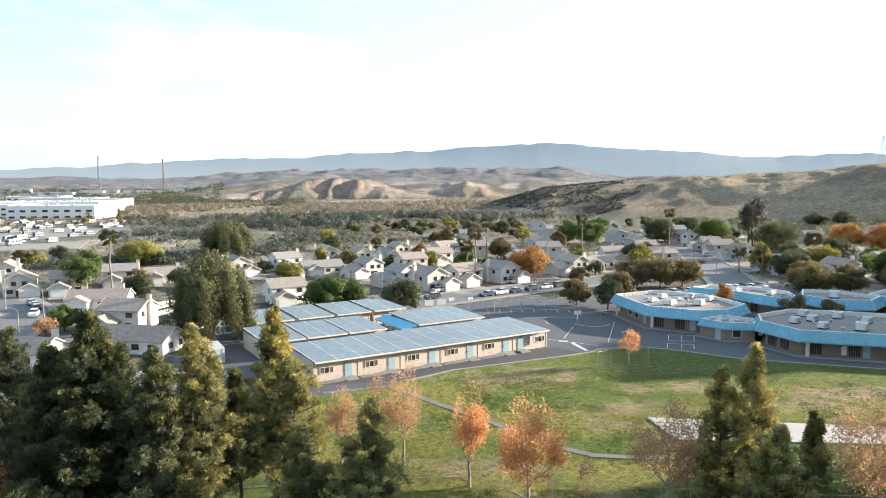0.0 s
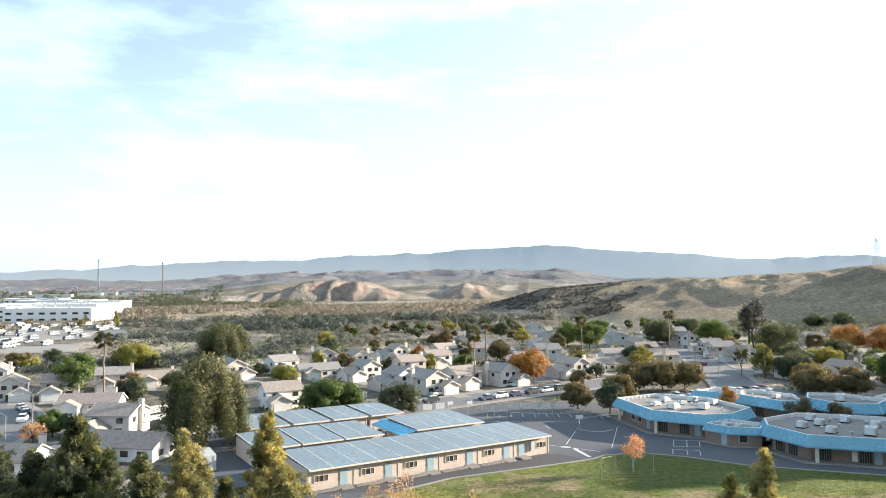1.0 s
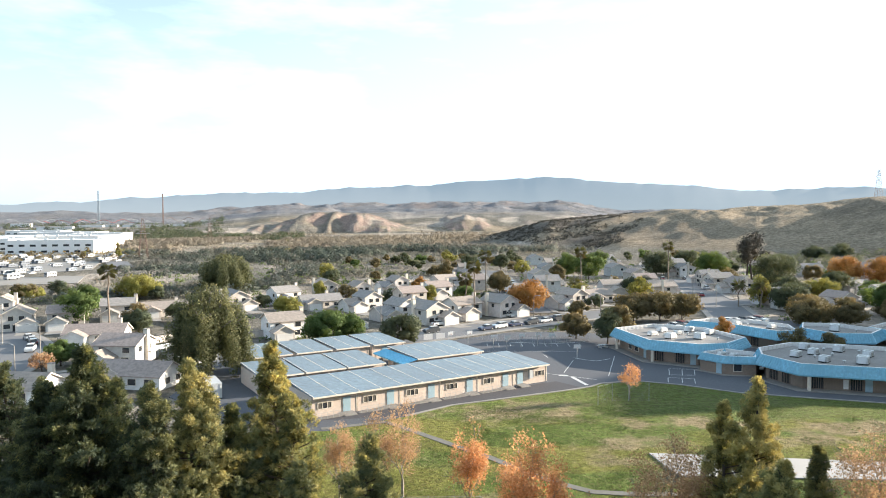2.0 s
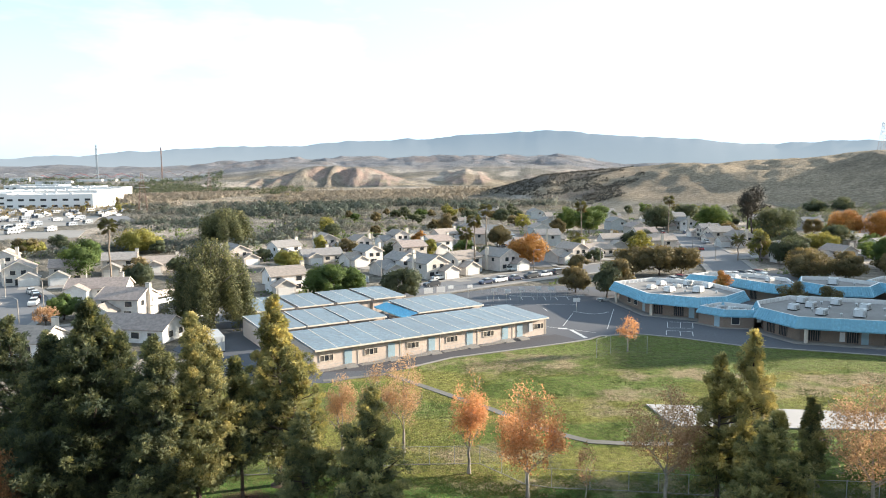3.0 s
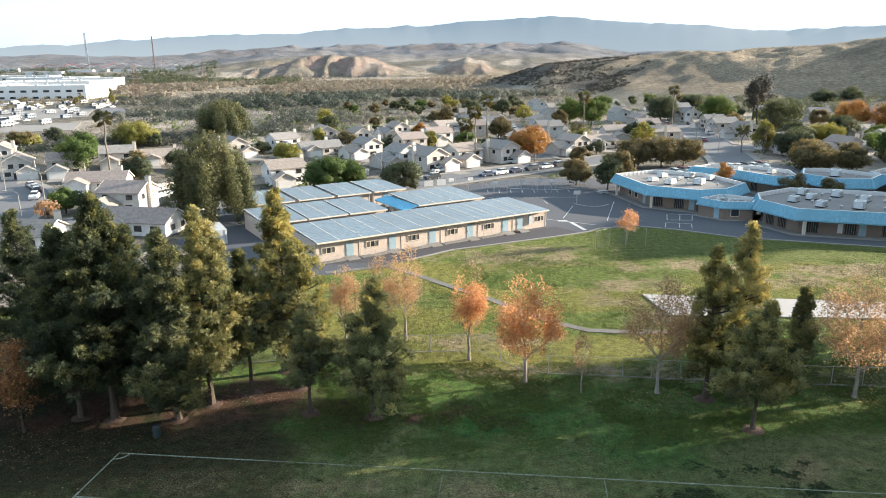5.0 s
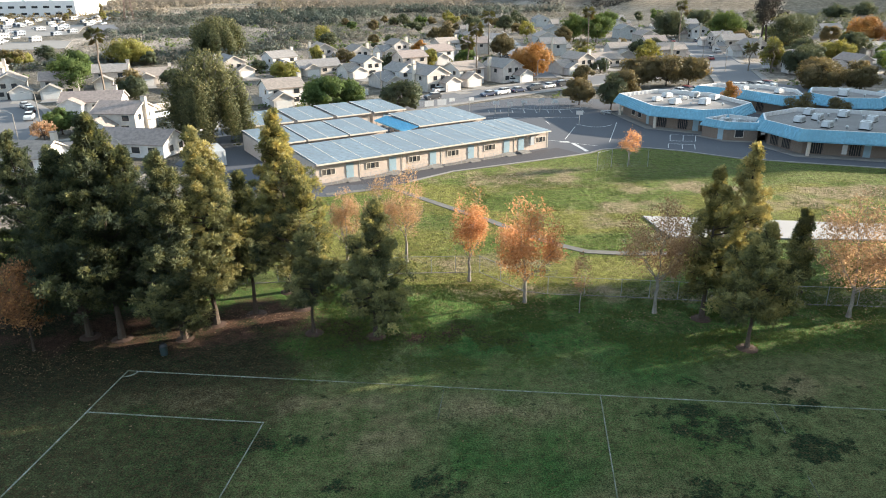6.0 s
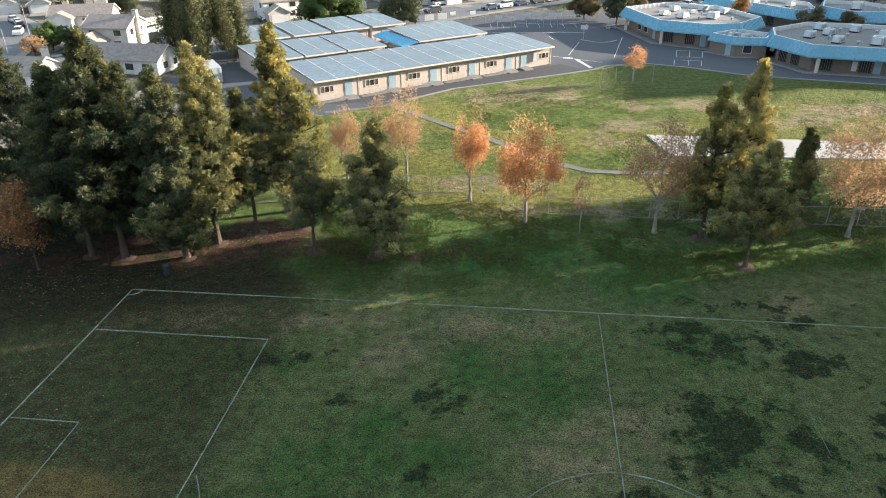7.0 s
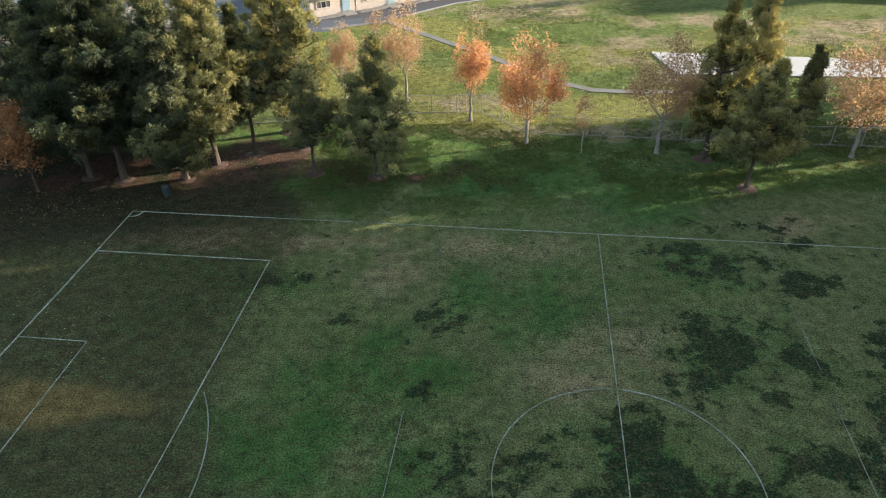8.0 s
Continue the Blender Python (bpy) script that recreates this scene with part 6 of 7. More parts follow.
# ---- vehicles ----
def extrude_y(prof, y0, y1, tuck=0.0, z_tuck=1e9):
    """An outline (x, z) across y; points above z_tuck lean inwards."""
    b, n = Build(), len(prof)
    for y, s in ((y0, 1), (y1, -1)):
        b.v += [(x, y + (tuck * s if z > z_tuck else 0), z) for x, z in prof]
    b.f = [(i, (i + 1) % n, n + (i + 1) % n, n + i) for i in range(n)] + [tuple(range(n))[::-1], tuple(range(n, 2 * n))]
    return b


def car(kind):
    suv = kind == "suv"
    e = thing("car", "parked sport utility vehicle at the kerb" if suv else "parked sedan car at the kerb", "car", "parked cars")
    up = 0.22 if suv else 0.0
    body = [(-2.2, 0.32), (-2.25, 0.62 + up), (-2.1, 0.86 + up), (-1.0, 0.98 + up), (1.5, 1.0 + up), (2.12, 0.92 + up), (2.22, 0.6 + up), (2.15, 0.32)]
    part("body", extrude_y(body, -0.88, 0.88, 0.07, 0.8 + up), M_CAR, e)
    cab = [(-0.95, 0.97 + up), (-0.35, 1.40 + up), (1.0 + 0.7 * suv, 1.42 + up), (1.7 + 0.25 * suv, 1.0 + up)]
    part("glass", extrude_y(cab, -0.78, 0.78, 0.14, 1.2 + up), M_GLASS, e)
    top = [(-0.42, 1.405 + up), (-0.3, 1.47 + up), (0.98 + 0.7 * suv, 1.48 + up), (1.08 + 0.7 * suv, 1.42 + up)]
    part("roof_panel", extrude_y(top, -0.64, 0.64), M_PLASTIC if not suv else M_CAR, e)
    for x in (-1.38, 1.38):
        for y in (-0.82, 0.82):
            w = part("wheel", Build().tube((x, y - 0.11, 0.33), (x, y + 0.11, 0.33), 0.33, 0.33, 14, True), M_TYRE, e)
            part("rim", Build().tube((x, y - 0.115, 0.33), (x, y + 0.115, 0.33), 0.2, 0.2, 10, True), M_RIM, w)
    for y in (-0.65, 0.65):
        part("headlight", Build().box(-2.24, y - 0.18, 0.62 + up, -2.16, y + 0.18, 0.78 + up), M_LAMP_CLEAR, e)
        part("tail_light", Build().box(2.14, y - 0.16, 0.65 + up, 2.22, y + 0.16, 0.85 + up), M_LAMP_RED, e)
    return e


CARS = [car("sedan"), car("suv")]
CARS[0].matrix_basis, CARS[1].matrix_basis = pose(11.6, 186.6, 0.01, 0, 0, 38), pose(15.4, 189.2, 0.01, 0, 0, 37)
for k, (x, y, turn) in enumerate(((20, 192.6, 36), (24.8, 196.2, 36), (29, 199.4, 36), (33.6, 202.8, 35), (20, 211, 127), (-2.8, 182.5, 36), (-1, 194.6, 36), (-31, 163.6, 36),
                                  (-103, 175.6, 130), (-97.5, 168, 125), (-100, 172, 125), (-93.5, 160, 110), (-84, 150, 100), (98, 300, 80), (103, 330, 80), (110, 300, 82),
                                  (113.5, 330, 82), (106.4, 284, 82), (96, 262, 80), (24, 250, 90), (24, 275, 90), (31.5, 262, 90), (24, 300, 90), (31, 310, 90))):
    copy_thing(CARS[k % 2], pose(x, y, 0.02, 0, 0, turn + 180 * (k % 3 == 0)))
for k in range(12):
    copy_thing(CARS[k % 2], pose(62 + 2.9 * k * 0.85, 188 + 2.9 * k * 0.30, 0.02, 0, 0, 115 + 5 * (k % 2)))
lot = part("parking_lot", Build().prism([(50, 178), (64, 177), (100, 180), (104, 196), (84, 208), (56, 196)], -0.2, 0.015), M_ROAD)
tagged(lot, "grey asphalt staff parking lot", "parking lot", kind="structure")

# ---- industrial estate at the left ----


def warehouse(x, y, w, d, h, turn):
    e = thing("warehouse", "white tilt-up concrete warehouse with flat roof", "warehouse", "industrial estate", at=pose(x, y, 0, 0, 0, turn))
    part("wall", Build().box(-w / 2, -d / 2, 0, w / 2, d / 2, h), M_WHITE, e)
    part("roof", Build().box(-w / 2 + 0.6, -d / 2 + 0.6, h + 0.004, w / 2 - 0.6, d / 2 - 0.6, h + 0.2), M_WHITE, e, "white coated flat roof")
    for k in range(int(w * d / 700)):
        part("roof_unit", Build().box(-w * 0.4 + (k * 17.3) % (w * 0.8), -d * 0.4 + (k * 11.1) % (d * 0.8), h + 0.204, -w * 0.4 + (k * 17.3) % (w * 0.8) + 2.6, -d * 0.4 + (k * 11.1) % (d * 0.8) + 2.0, h + 1.7), M_PLASTIC, e)
    p = Build()
    for a in ((-w / 2, -d / 2, w / 2, -d / 2 + 0.5), (-w / 2, d / 2 - 0.5, w / 2, d / 2), (-w / 2, -d / 2 + 0.5, -w / 2 + 0.5, d / 2 - 0.5), (w / 2 - 0.5, -d / 2 + 0.5, w / 2, d / 2 - 0.5)):
        p.box(a[0], a[1], h + 0.002, a[2], a[3], h + 1.0)
    part("parapet", p, M_WHITE, e)
    n = int(w / 9)
    for k in range(n):
        cx = -w / 2 + (k + 0.5) * w / n
        for z in (1.2, h * 0.58):
            o = part("window", Build().box(cx - 2.4, -d / 2 - 0.06, z, cx + 2.4, -d / 2 - 0.004, z + 1.9), M_STEEL, e)
            part("pane", Build().box(cx - 2.3, -d / 2 - 0.09, z + 0.1, cx + 2.3, -d / 2 - 0.064, z + 1.8), M_GLASS, o)
    for k in range(max(1, int(d / 14))):
        cy = -d / 2 + (k + 0.5) * 14
        part("dock_door", Build().box(w / 2 + 0.004, cy - 2, 0.3, w / 2 + 0.07, cy + 2, 4.2), M_STEEL, e)
    return e


for row in ((-338, 634, 72, 56, 11, 6), (-398, 762, 84, 90, 11.5, 8), (-446, 690, 76, 62, 10.5, 6), (-432, 905, 60, 50, 11, 10), (-520, 980, 96, 60, 11, 8), (-640, 1130, 80, 50, 11, 8),
            (-520, 800, 60, 80, 10, 6)):
    warehouse(*row)


def motorhome():
    e = thing("motorhome", "white parked motorhome in a storage yard", "motorhome", "storage yard vehicles")
    b = extrude_y([(-3.6, 0.5), (-3.7, 1.6), (-3.1, 1.8), (-3.5, 2.9), (-3.2, 3.15), (3.6, 3.15), (3.7, 2.9), (3.7, 0.5)], -1.2, 1.2)
    part("body", b, M_RV, e)
    part("windscreen", Build().box(-3.55, -1.0, 1.75, -3.22, 1.0, 2.4), M_GLASS, e)
    for x in (-1.8, 0.4, 2.2):
        part("window", Build().box(x, -1.24, 1.6, x + 1.1, -1.204, 2.3), M_GLASS, e)
    for x in (-2.3, 2.2):
        for y in (-1.1, 1.1):
            part("wheel", Build().tube((x, y - 0.14, 0.42), (x, y + 0.14, 0.42), 0.42, 0.42, 10, True), M_TYRE, e)
    part("roof_unit", Build().box(0.4, -0.4, 3.152, 1.4, 0.4, 3.45), M_WHITE, e)
    return e


storage = part("storage_yard", Build().prism([(-170, 330), (-225, 312), (-380, 440), (-440, 610), (-300, 600), (-262, 590), (-228, 470)], -0.2, 0.04), M_GREYLOT)
tagged(storage, "pale gravel vehicle storage yard", "yard", kind="structure")
rng = np.random.default_rng(5)
rv = motorhome()
spots = []
for r in range(12):
    for c in range(16):
        a, d = r / 11, c / 15
        x, y = -200 - 36 * a - d * (105 + 40 * a), 350 + 205 * a - d * 5
        if rng.uniform() < 0.56:
            spots.append((x + rng.normal() * 1.5, y + rng.normal() * 1.5, 72 + rng.normal() * 5))
rv.matrix_basis = pose(*spots[0][:2], 0.05, 0, 0, spots[0][2])
for i, (x, y, turn) in enumerate(spots[1:]):
    if i % 3 == 2:
        copy_thing(CARS[i % 2], pose(x, y, 0.05, 0, 0, turn))
    else:
        copy_thing(rv, pose(x, y, 0.05, 0, 0, turn)).scale = (0.85, 0.85, 0.68 + 0.17 * (i % 2))
tagged(part("street", ribbon([(-170, 395), (-215, 470), (-262, 570), (-330, 740), (-372, 850)], 14, 0.03), M_ROAD), "wide grey street past the warehouses", "road", kind="structure")
k = 700
for t in range(11):
    for side in (-11, 11):
        k += 1
        x, y = -250 - 12.5 * t + side, 520 + 27 * t + side * 0.45
        clumped(x, y, 4.5 + (k * 7 % 5) * 0.7, 4.2, k, F_OLIVE if k % 3 else F_LIME, "street_tree", "small yellowing tree beside the estate road", "estate trees", leaves=420, clumps=12, size=0.34)
for x, y, L, turn in ((-205, 322, 120, 140), (-232, 480, 90, 105)):
    e = thing("yard_wall", "long pale block wall round the storage yard", "wall", at=pose(x, y, 0, 0, 0, turn))
    part("wall", Build().box(0, -0.15, 0, L, 0.15, 2.6), M_CONCRETE, e)

# ---- thrill ride towers and track, far off ----


def lattice_tower(x, y, h, w, label, material, cap=False):
    e = thing("ride_tower", label, "tower", at=pose(x, y, float(land(x, y)), 0, 0, 20))
    for sx in (-1, 1):
        for sy in (-1, 1):
            part("leg", Build().tube((sx * w, sy * w, 0), (sx * w * 0.7, sy * w * 0.7, h), 0.6, 0.5, 6, True), material, e)
    br = Build()
    n = int(h / 8)
    for k in range(n):
        z0, z1 = k * h / n, (k + 1) * h / n
        s = w * (1 - 0.3 * k / n)
        for a, b in (((-s, -s), (s, -s)), ((s, -s), (s, s)), ((s, s), (-s, s)), ((-s, s), (-s, -s))):
            br.tube((*a, z0), (*b, z1), 0.35, 0.35, 4).tube((*a, z1), (*b, z1), 0.3, 0.3, 4)
    tagged(part("bracing", br, material, e), kind="stuff")
    if cap:
        part("crown", Build().tube((0, 0, h), (0, 0, h + 5), w * 1.5, w * 1.0, 12, True).tube((0, 0, h - 5), (0, 0, h), w * 1.0, w * 1.5, 12), material, e)
    return e


M_TOWER = surface("slate_blue_steel", (0.20, 0.24, 0.27), 0.6, 0.2, 0.1, 2.0, 0.2)
M_REDTRACK = surface("red_steel_track", (0.36, 0.08, 0.07), 0.6, 0.1, 0.1, 2.0, 0.2)
M_TANTOWER = surface("brown_steel", (0.22, 0.13, 0.10), 0.6, 0.1, 0.1, 2.0, 0.2)


def ray_place(az, r):
    return r * math.sin(radians(az)), r * math.cos(radians(az))


lattice_tower(*ray_place(-25.75, 2200), 107 - float(land(*ray_place(-25.75, 2200))), 2.3, "tall thin slate blue lattice ride tower", M_TOWER)
lattice_tower(*ray_place(-21.4, 2200), 96 - float(land(*ray_place(-21.4, 2200))), 1.5, "tall brown drop tower with round crown", M_TANTOWER, True)


def coaster(x, y, material, seed, label, n=7, h=26):
    rng = np.random.default_rng(seed)
    e = thing("roller_coaster", label, "roller coaster", at=pose(x, y, float(land(x, y)), 0, 0, 25))
    pts = [Vector((i * 7.0, 10 * math.sin(i * 0.5), 6 + h * abs(math.sin(i * 0.45 + seed)) * rng.uniform(0.7, 1.0))) for i in range(n * 4)]
    part("track", Build().pipe(pts, 0.5), material, e)
    for p in pts[::2]:
        part("column", Build().tube((p.x, p.y, 0), p, 0.35, 0.3, 5), M_TOWER, e)
    return e


coaster(*ray_place(-31.5, 2150), M_STEEL, 1, "pale looping roller coaster far away", 7, 12)
coaster(*ray_place(-29.3, 2100), M_REDTRACK, 2, "red roller coaster track far away", 8, 13)
coaster(*ray_place(-28.2, 2160), M_STEEL, 6, "pale wooden roller coaster far away", 7, 12)
coaster(*ray_place(-24.6, 2250), M_STEEL, 3, "pale roller coaster far away", 7, 10)
coaster(*ray_place(-21.2, 2150), M_TANTOWER, 4, "brown roller coaster far away", 4, 16)
for az, r, w, h in ((-23.3, 2000, 60, 7), (-20.3, 2050, 50, 7), (-27.5, 1950, 80, 6), (-18, 2100, 50, 8), (-28.5, 1700, 70, 7), (-30.6, 1900, 40, 8), (-26.2, 1800, 50, 5), (-25.0, 1880, 34, 7), (-22.0, 1780, 60, 5)):
    x, y = ray_place(az, r)
    e = thing("long_shed", "long pale shed on the far plain", "shed", at=pose(x, y, float(land(x, y)) - 1, 0, 0, 10))
    part("wall", Build().box(-w / 2, -9, 0, w / 2, 9, h), M_WHITE, e)
    part("roof", Build().prism([(-w / 2 - 0.5, -9.5), (w / 2 + 0.5, -9.5), (w / 2 + 0.5, 9.5), (-w / 2 - 0.5, 9.5)], h + 0.01, h + 1.5, [(-w / 2 + 2, -1), (w / 2 - 2, -1), (w / 2 - 2, 1), (-w / 2 + 2, 1)]), M_GRAVEL, e)


def pylon(x, y, h, label="steel lattice power pylon on the ridge"):
    e = thing("power_pylon", label, "pylon", at=pose(x, y, float(land(x, y)) - 0.5, 0, 0, 30))
    for sx in (-1, 1):
        for sy in (-1, 1):
            part("leg", Build().tube((sx * 3.2, sy * 3.2, 0), (sx * 0.5, sy * 0.5, h), 0.15, 0.10, 5), M_TANTOWER, e)
    for z in (0.62, 0.76, 0.9):
        part("cross_arm", Build().tube((-5, 0, h * z), (5, 0, h * z), 0.2, 0.2, 5).tube((-5, 0, h * z), (0, 0, h * z + 2), 0.12, 0.12, 4).tube((5, 0, h * z), (0, 0, h * z + 2), 0.12, 0.12, 4), M_STEEL, e)
    br = Build()
    for k in range(9):
        s0, s1 = 3.2 - 2.7 * k / 9, 3.2 - 2.7 * (k + 1) / 9
        for a, b in (((-1, -1), (1, -1)), ((1, -1), (1, 1)), ((1, 1), (-1, 1)), ((-1, 1), (-1, -1))):
            br.tube((a[0] * s0, a[1] * s0, h * k / 9), (b[0] * s1, b[1] * s1, h * (k + 1) / 9), 0.06, 0.06, 4)
    tagged(part("bracing", br, M_TANTOWER, e), kind="stuff")


pylon(*ray_place(31.6, 850), 30)
pylon(-221, 525, 30, "steel lattice power pylon beside the estate road")
pylon(-330, 1010, 32, "steel lattice power pylon on the river plain")

# ---- park and yard furniture ----


def chain_fence(name, line, h, gap, label, strip=True):
    """Posts, top rail and wire mesh over a concrete strip."""
    e = thing(name, label, "fence")
    wires = Build()
    rail = Build()
    for a, b in zip(line, line[1:]):
        L = math.hypot(b[0] - a[0], b[1] - a[1])
        n = max(1, round(L / gap))
        for k in range(n + 1):
            x, y = a[0] + (b[0] - a[0]) * k / n, a[1] + (b[1] - a[1]) * k / n
            if k < n or b == line[-1]:
                part("post", Build().tube((x, y, 0), (x, y, h + 0.05), 0.034, 0.034, 6, True), M_STEEL, e)
        rail.tube((*a, h), (*b, h), 0.022, 0.022, 5)
        m = int(L / 0.35)
        for k in range(m):
            s, d = k / m, h / L
            for q in (1, -1):
                s1 = s + q * d
                t = 1.0
                if s1 > 1 or s1 < 0:
                    t = (1 - s) / d if s1 > 1 else s / d
                    s1 = min(1, max(0, s1))
                wires.tube((a[0] + (b[0] - a[0]) * s, a[1] + (b[1] - a[1]) * s, 0.05), (a[0] + (b[0] - a[0]) * s1, a[1] + (b[1] - a[1]) * s1, 0.05 + (h - 0.05) * t), 0.0028, 0.0028, 3)
    part("top_rail", rail, M_STEEL, e)
    tagged(part("wire_mesh", wires, M_STEEL, e), kind="stuff")
    if strip:
        part("concrete_strip", ribbon(line, 0.10, 0.05), M_CONCRETE, e, "pale concrete mowing strip")
    return e


chain_fence("chain_link_fence", [(-30, 66.5), (-11.2, 68.7), (-4.1, 70), (3.7, 70.1), (7.8, 65.2), (10.2, 64.4), (17.3, 63.6), (28, 62.1), (42, 60.8), (60, 60)], 1.9, 3.0,
            "grey chain-link fence along the lawn edge")
chain_fence("backstop_fence", [(24.6, 111.2), (27.4, 113.5), (30.1, 113.6), (33.3, 113.3)], 3.0, 3.1, "tall chain-link ball backstop on the lawn", False)
chain_fence("yard_fence", [(-6, 171), (3, 174.5), (13, 169.5), (24, 165.8), (35, 168.5)], 1.6, 3.2, "chain-link fence beyond the school yard")


def street_lamp(x, y, h, turn):
    e = thing("street_lamp", "grey street lamp with a curved arm", "street lamp", "street lamps", at=pose(x, y, 0, 0, 0, turn))
    part("pole", Build().tube((0, 0, 0), (0, 0, h), 0.13, 0.08, 7), M_CONCRETE, e)
    a = part("arm", Build().tube((0, 0, h), (-0.9, 0, h + 0.45), 0.06, 0.05, 5).tube((-0.9, 0, h + 0.45), (-2.2, 0, h + 0.5), 0.05, 0.05, 5), M_STEEL, e)
    part("lamp_head", Build().box(-2.9, -0.16, h + 0.4, -2.15, 0.16, h + 0.56), M_STEEL, a)


for row in ((26, 200.4, 7.2, 120), (20.5, 316, 9, 0), (48.6, 216.6, 6, 30), (90, 232, 6.5, 0), (-106, 169.9, 7.2, 0), (-90, 157.8, 6, 0), (-81.4, 134, 6, 0), (93, 262, 7, 180), (121, 372, 7, 180),
            (-16, 184, 7, 40), (-250, 560, 9, 0), (-290, 640, 9, 0)):
    street_lamp(*row)


def hoop(x, y, turn):
    e = thing("basketball_hoop", "basketball hoop with white backboard on a post", "basketball hoop", "yard hoops", at=pose(x, y, 0.02, 0, 0, turn))
    part("post", Build().tube((0, 0, 0), (0, 0, 2.9), 0.07, 0.07, 6, True), M_STEEL, e)
    part("arm", Build().tube((0, 0, 2.8), (0.8, 0, 3.0), 0.05, 0.05, 5), M_STEEL, e)
    b = part("backboard", Build().box(0.8, -0.7, 2.4, 0.86, 0.7, 3.2), M_PLASTIC, e)
    part("rim", Build().tube((0.88, 0, 2.6), (1.4, 0, 2.6), 0.04, 0.04, 5), M_REDTRACK, b)


for row in ((28.2, 147.5, -100), (11.6, 160, -80), (14.5, 159, -80), (22, 163, -80), (18, 161.5, -80), (1.5, 165, -60), (6, 166, -60), (25, 162, -90)):
    hoop(*row)
for x, y in ((-4.5, 169), (-1.5, 170.6)):
    e = thing("banner", "white banner hung on the yard fence", "banner", at=pose(x, y - 0.15, 0, 0, 0, 22))
    part("sheet", Build().box(0, -0.03, 0.5, 2.3, 0, 1.9), M_WHITE, e)
    part("cord", Build().tube((0, 0.0, 1.9), (2.3, 0.0, 1.93), 0.02, 0.02, 4), M_DARK, e)


def litter_bin(x, y):
    e = thing("litter_bin", "dark round litter bin on the lawn", "bin", at=pose(x, y, 0.03))
    part("drum", Build().tube((0, 0, 0), (0, 0, 0.85), 0.3, 0.33, 12, True), surface("bin_green", (0.03, 0.05, 0.05), 0.6, 0, 2, 10, 0.2), e)
    part("lid", Build().tube((0, 0, 0.852), (0, 0, 1.05), 0.36, 0.2, 12, True), M_DARK, e)


litter_bin(-23.9, 52.9)
bench = thing("picnic_bench", "pale metal bench near the school wall", "bench", at=pose(36.5, 160, 0.02, 0, 0, 20))
part("top", Build().box(-1.1, -0.4, 0.72, 1.1, 0.4, 0.78), M_PLASTIC, bench)
for y in (-0.75, 0.6):
    part("seat", Build().box(-1.1, y, 0.42, 1.1, y + 0.25, 0.46), M_PLASTIC, bench)
for x in (-0.8, 0.8):
    part("leg", Build().box(x - 0.04, -0.7, 0, x + 0.04, 0.8, 0.41), M_STEEL, bench)

# ---- river scrub, hill brush and grass ----


def scatter_clumps(name, xs, ys, zs, rad, tint, per, size, material, label, category, seed, flat=0.75):
    rng = np.random.default_rng(seed)
    n = len(xs)
    v = unit(rng.normal(size=(n, per, 3))) * rng.uniform(0.3, 1, (n, per, 1)) ** 0.5
    v[..., 2] = np.abs(v[..., 2]) * flat * 1.4
    c = np.stack([xs, ys, zs], 1)[:, None, :] + v * rad[:, None, None]
    c = c.reshape(-1, 3)
    s = np.repeat(rad, per) * size
    a = unit(rng.normal(size=(len(c), 3))) * s[:, None]
    b = unit(np.cross(a, rng.normal(size=(len(c), 3)))) * s[:, None] * 0.8
    tris = np.stack([c - a * 0.6 - b * 0.5, c + a * 0.8, c - a * 0.3 + b], 1)
    # tint rises with height inside a clump
    tn = np.repeat(tint, per) + rng.normal(size=len(c)) * 0.10 + (v[..., 2].reshape(-1) - 0.4) * 0.12
    ob = loose_faces(name, tris, tn, material, None, away=unit(v.reshape(-1, 3)) + np.array([0, 0, 0.3]))
    return tagged(ob, label, category, kind="stuff")


def polar_spots(rng, n, az0, az1, r0, r1, power=1.0):
    az = np.radians(rng.uniform(az0, az1, n))
    r = r0 * (r1 / r0) ** (rng.uniform(0, 1, n) ** power)
    return r * np.sin(az), r * np.cos(az), np.degrees(az), r


rng = np.random.default_rng(21)
x, y, az, r = polar_spots(rng, 10500, -36, 12, 285, 660)
homes = [o.matrix_basis.translation for o in scene.objects if o.name.startswith("house") and o.parent is None]
by_home = np.min([np.hypot(x - p.x, y - p.y) for p in homes], 0) < 11
town = by_home | ((x > -75) & (x < 30) & (y < 296)) | ((x > 33) & (y < 480)) | (np.abs(x - 28) < 8) & (y < 430) | inside(x, y, [(-165, 325), (-225, 305), (-400, 440), (-470, 640), (-290, 640), (-225, 500), (-205, 470)]) | ((x < -60) & (y < 240))
wet = smooth((r - 440) / 60) * smooth((680 - r) / 60) * smooth((az + 19) / 5)  # the green belt along the stream
ok = ~town & (fbm(x, y, 45, 3, 14) > 0.43 - 0.16 * wet) & ~((np.hypot((x + 118) / 38, (y - 352) / 22)) < 1)
x, y, r, wet = x[ok], y[ok], r[ok], wet[ok]
grove = fbm(x, y, 60, 3, 15)
tall = smooth((grove - 0.46) / 0.2)
scatter_clumps("river_scrub", x, y, land(x, y) - 0.3, rng.uniform(0.9, 2.7, len(x)) ** 1.2 * (0.65 + 1.7 * tall * (0.5 + 0.6 * wet)),
               0.42 - 0.42 * tall * (0.5 + 0.5 * wet) + (0.5 - grove) * 0.8 + rng.normal(size=len(x)) * 0.16, 56, 0.150,
               F_SCRUB, "grey-green river scrub and willows", "scrub", 31)
x, y, az, r = polar_spots(rng, 13000, -36, 9, 600, 1330)
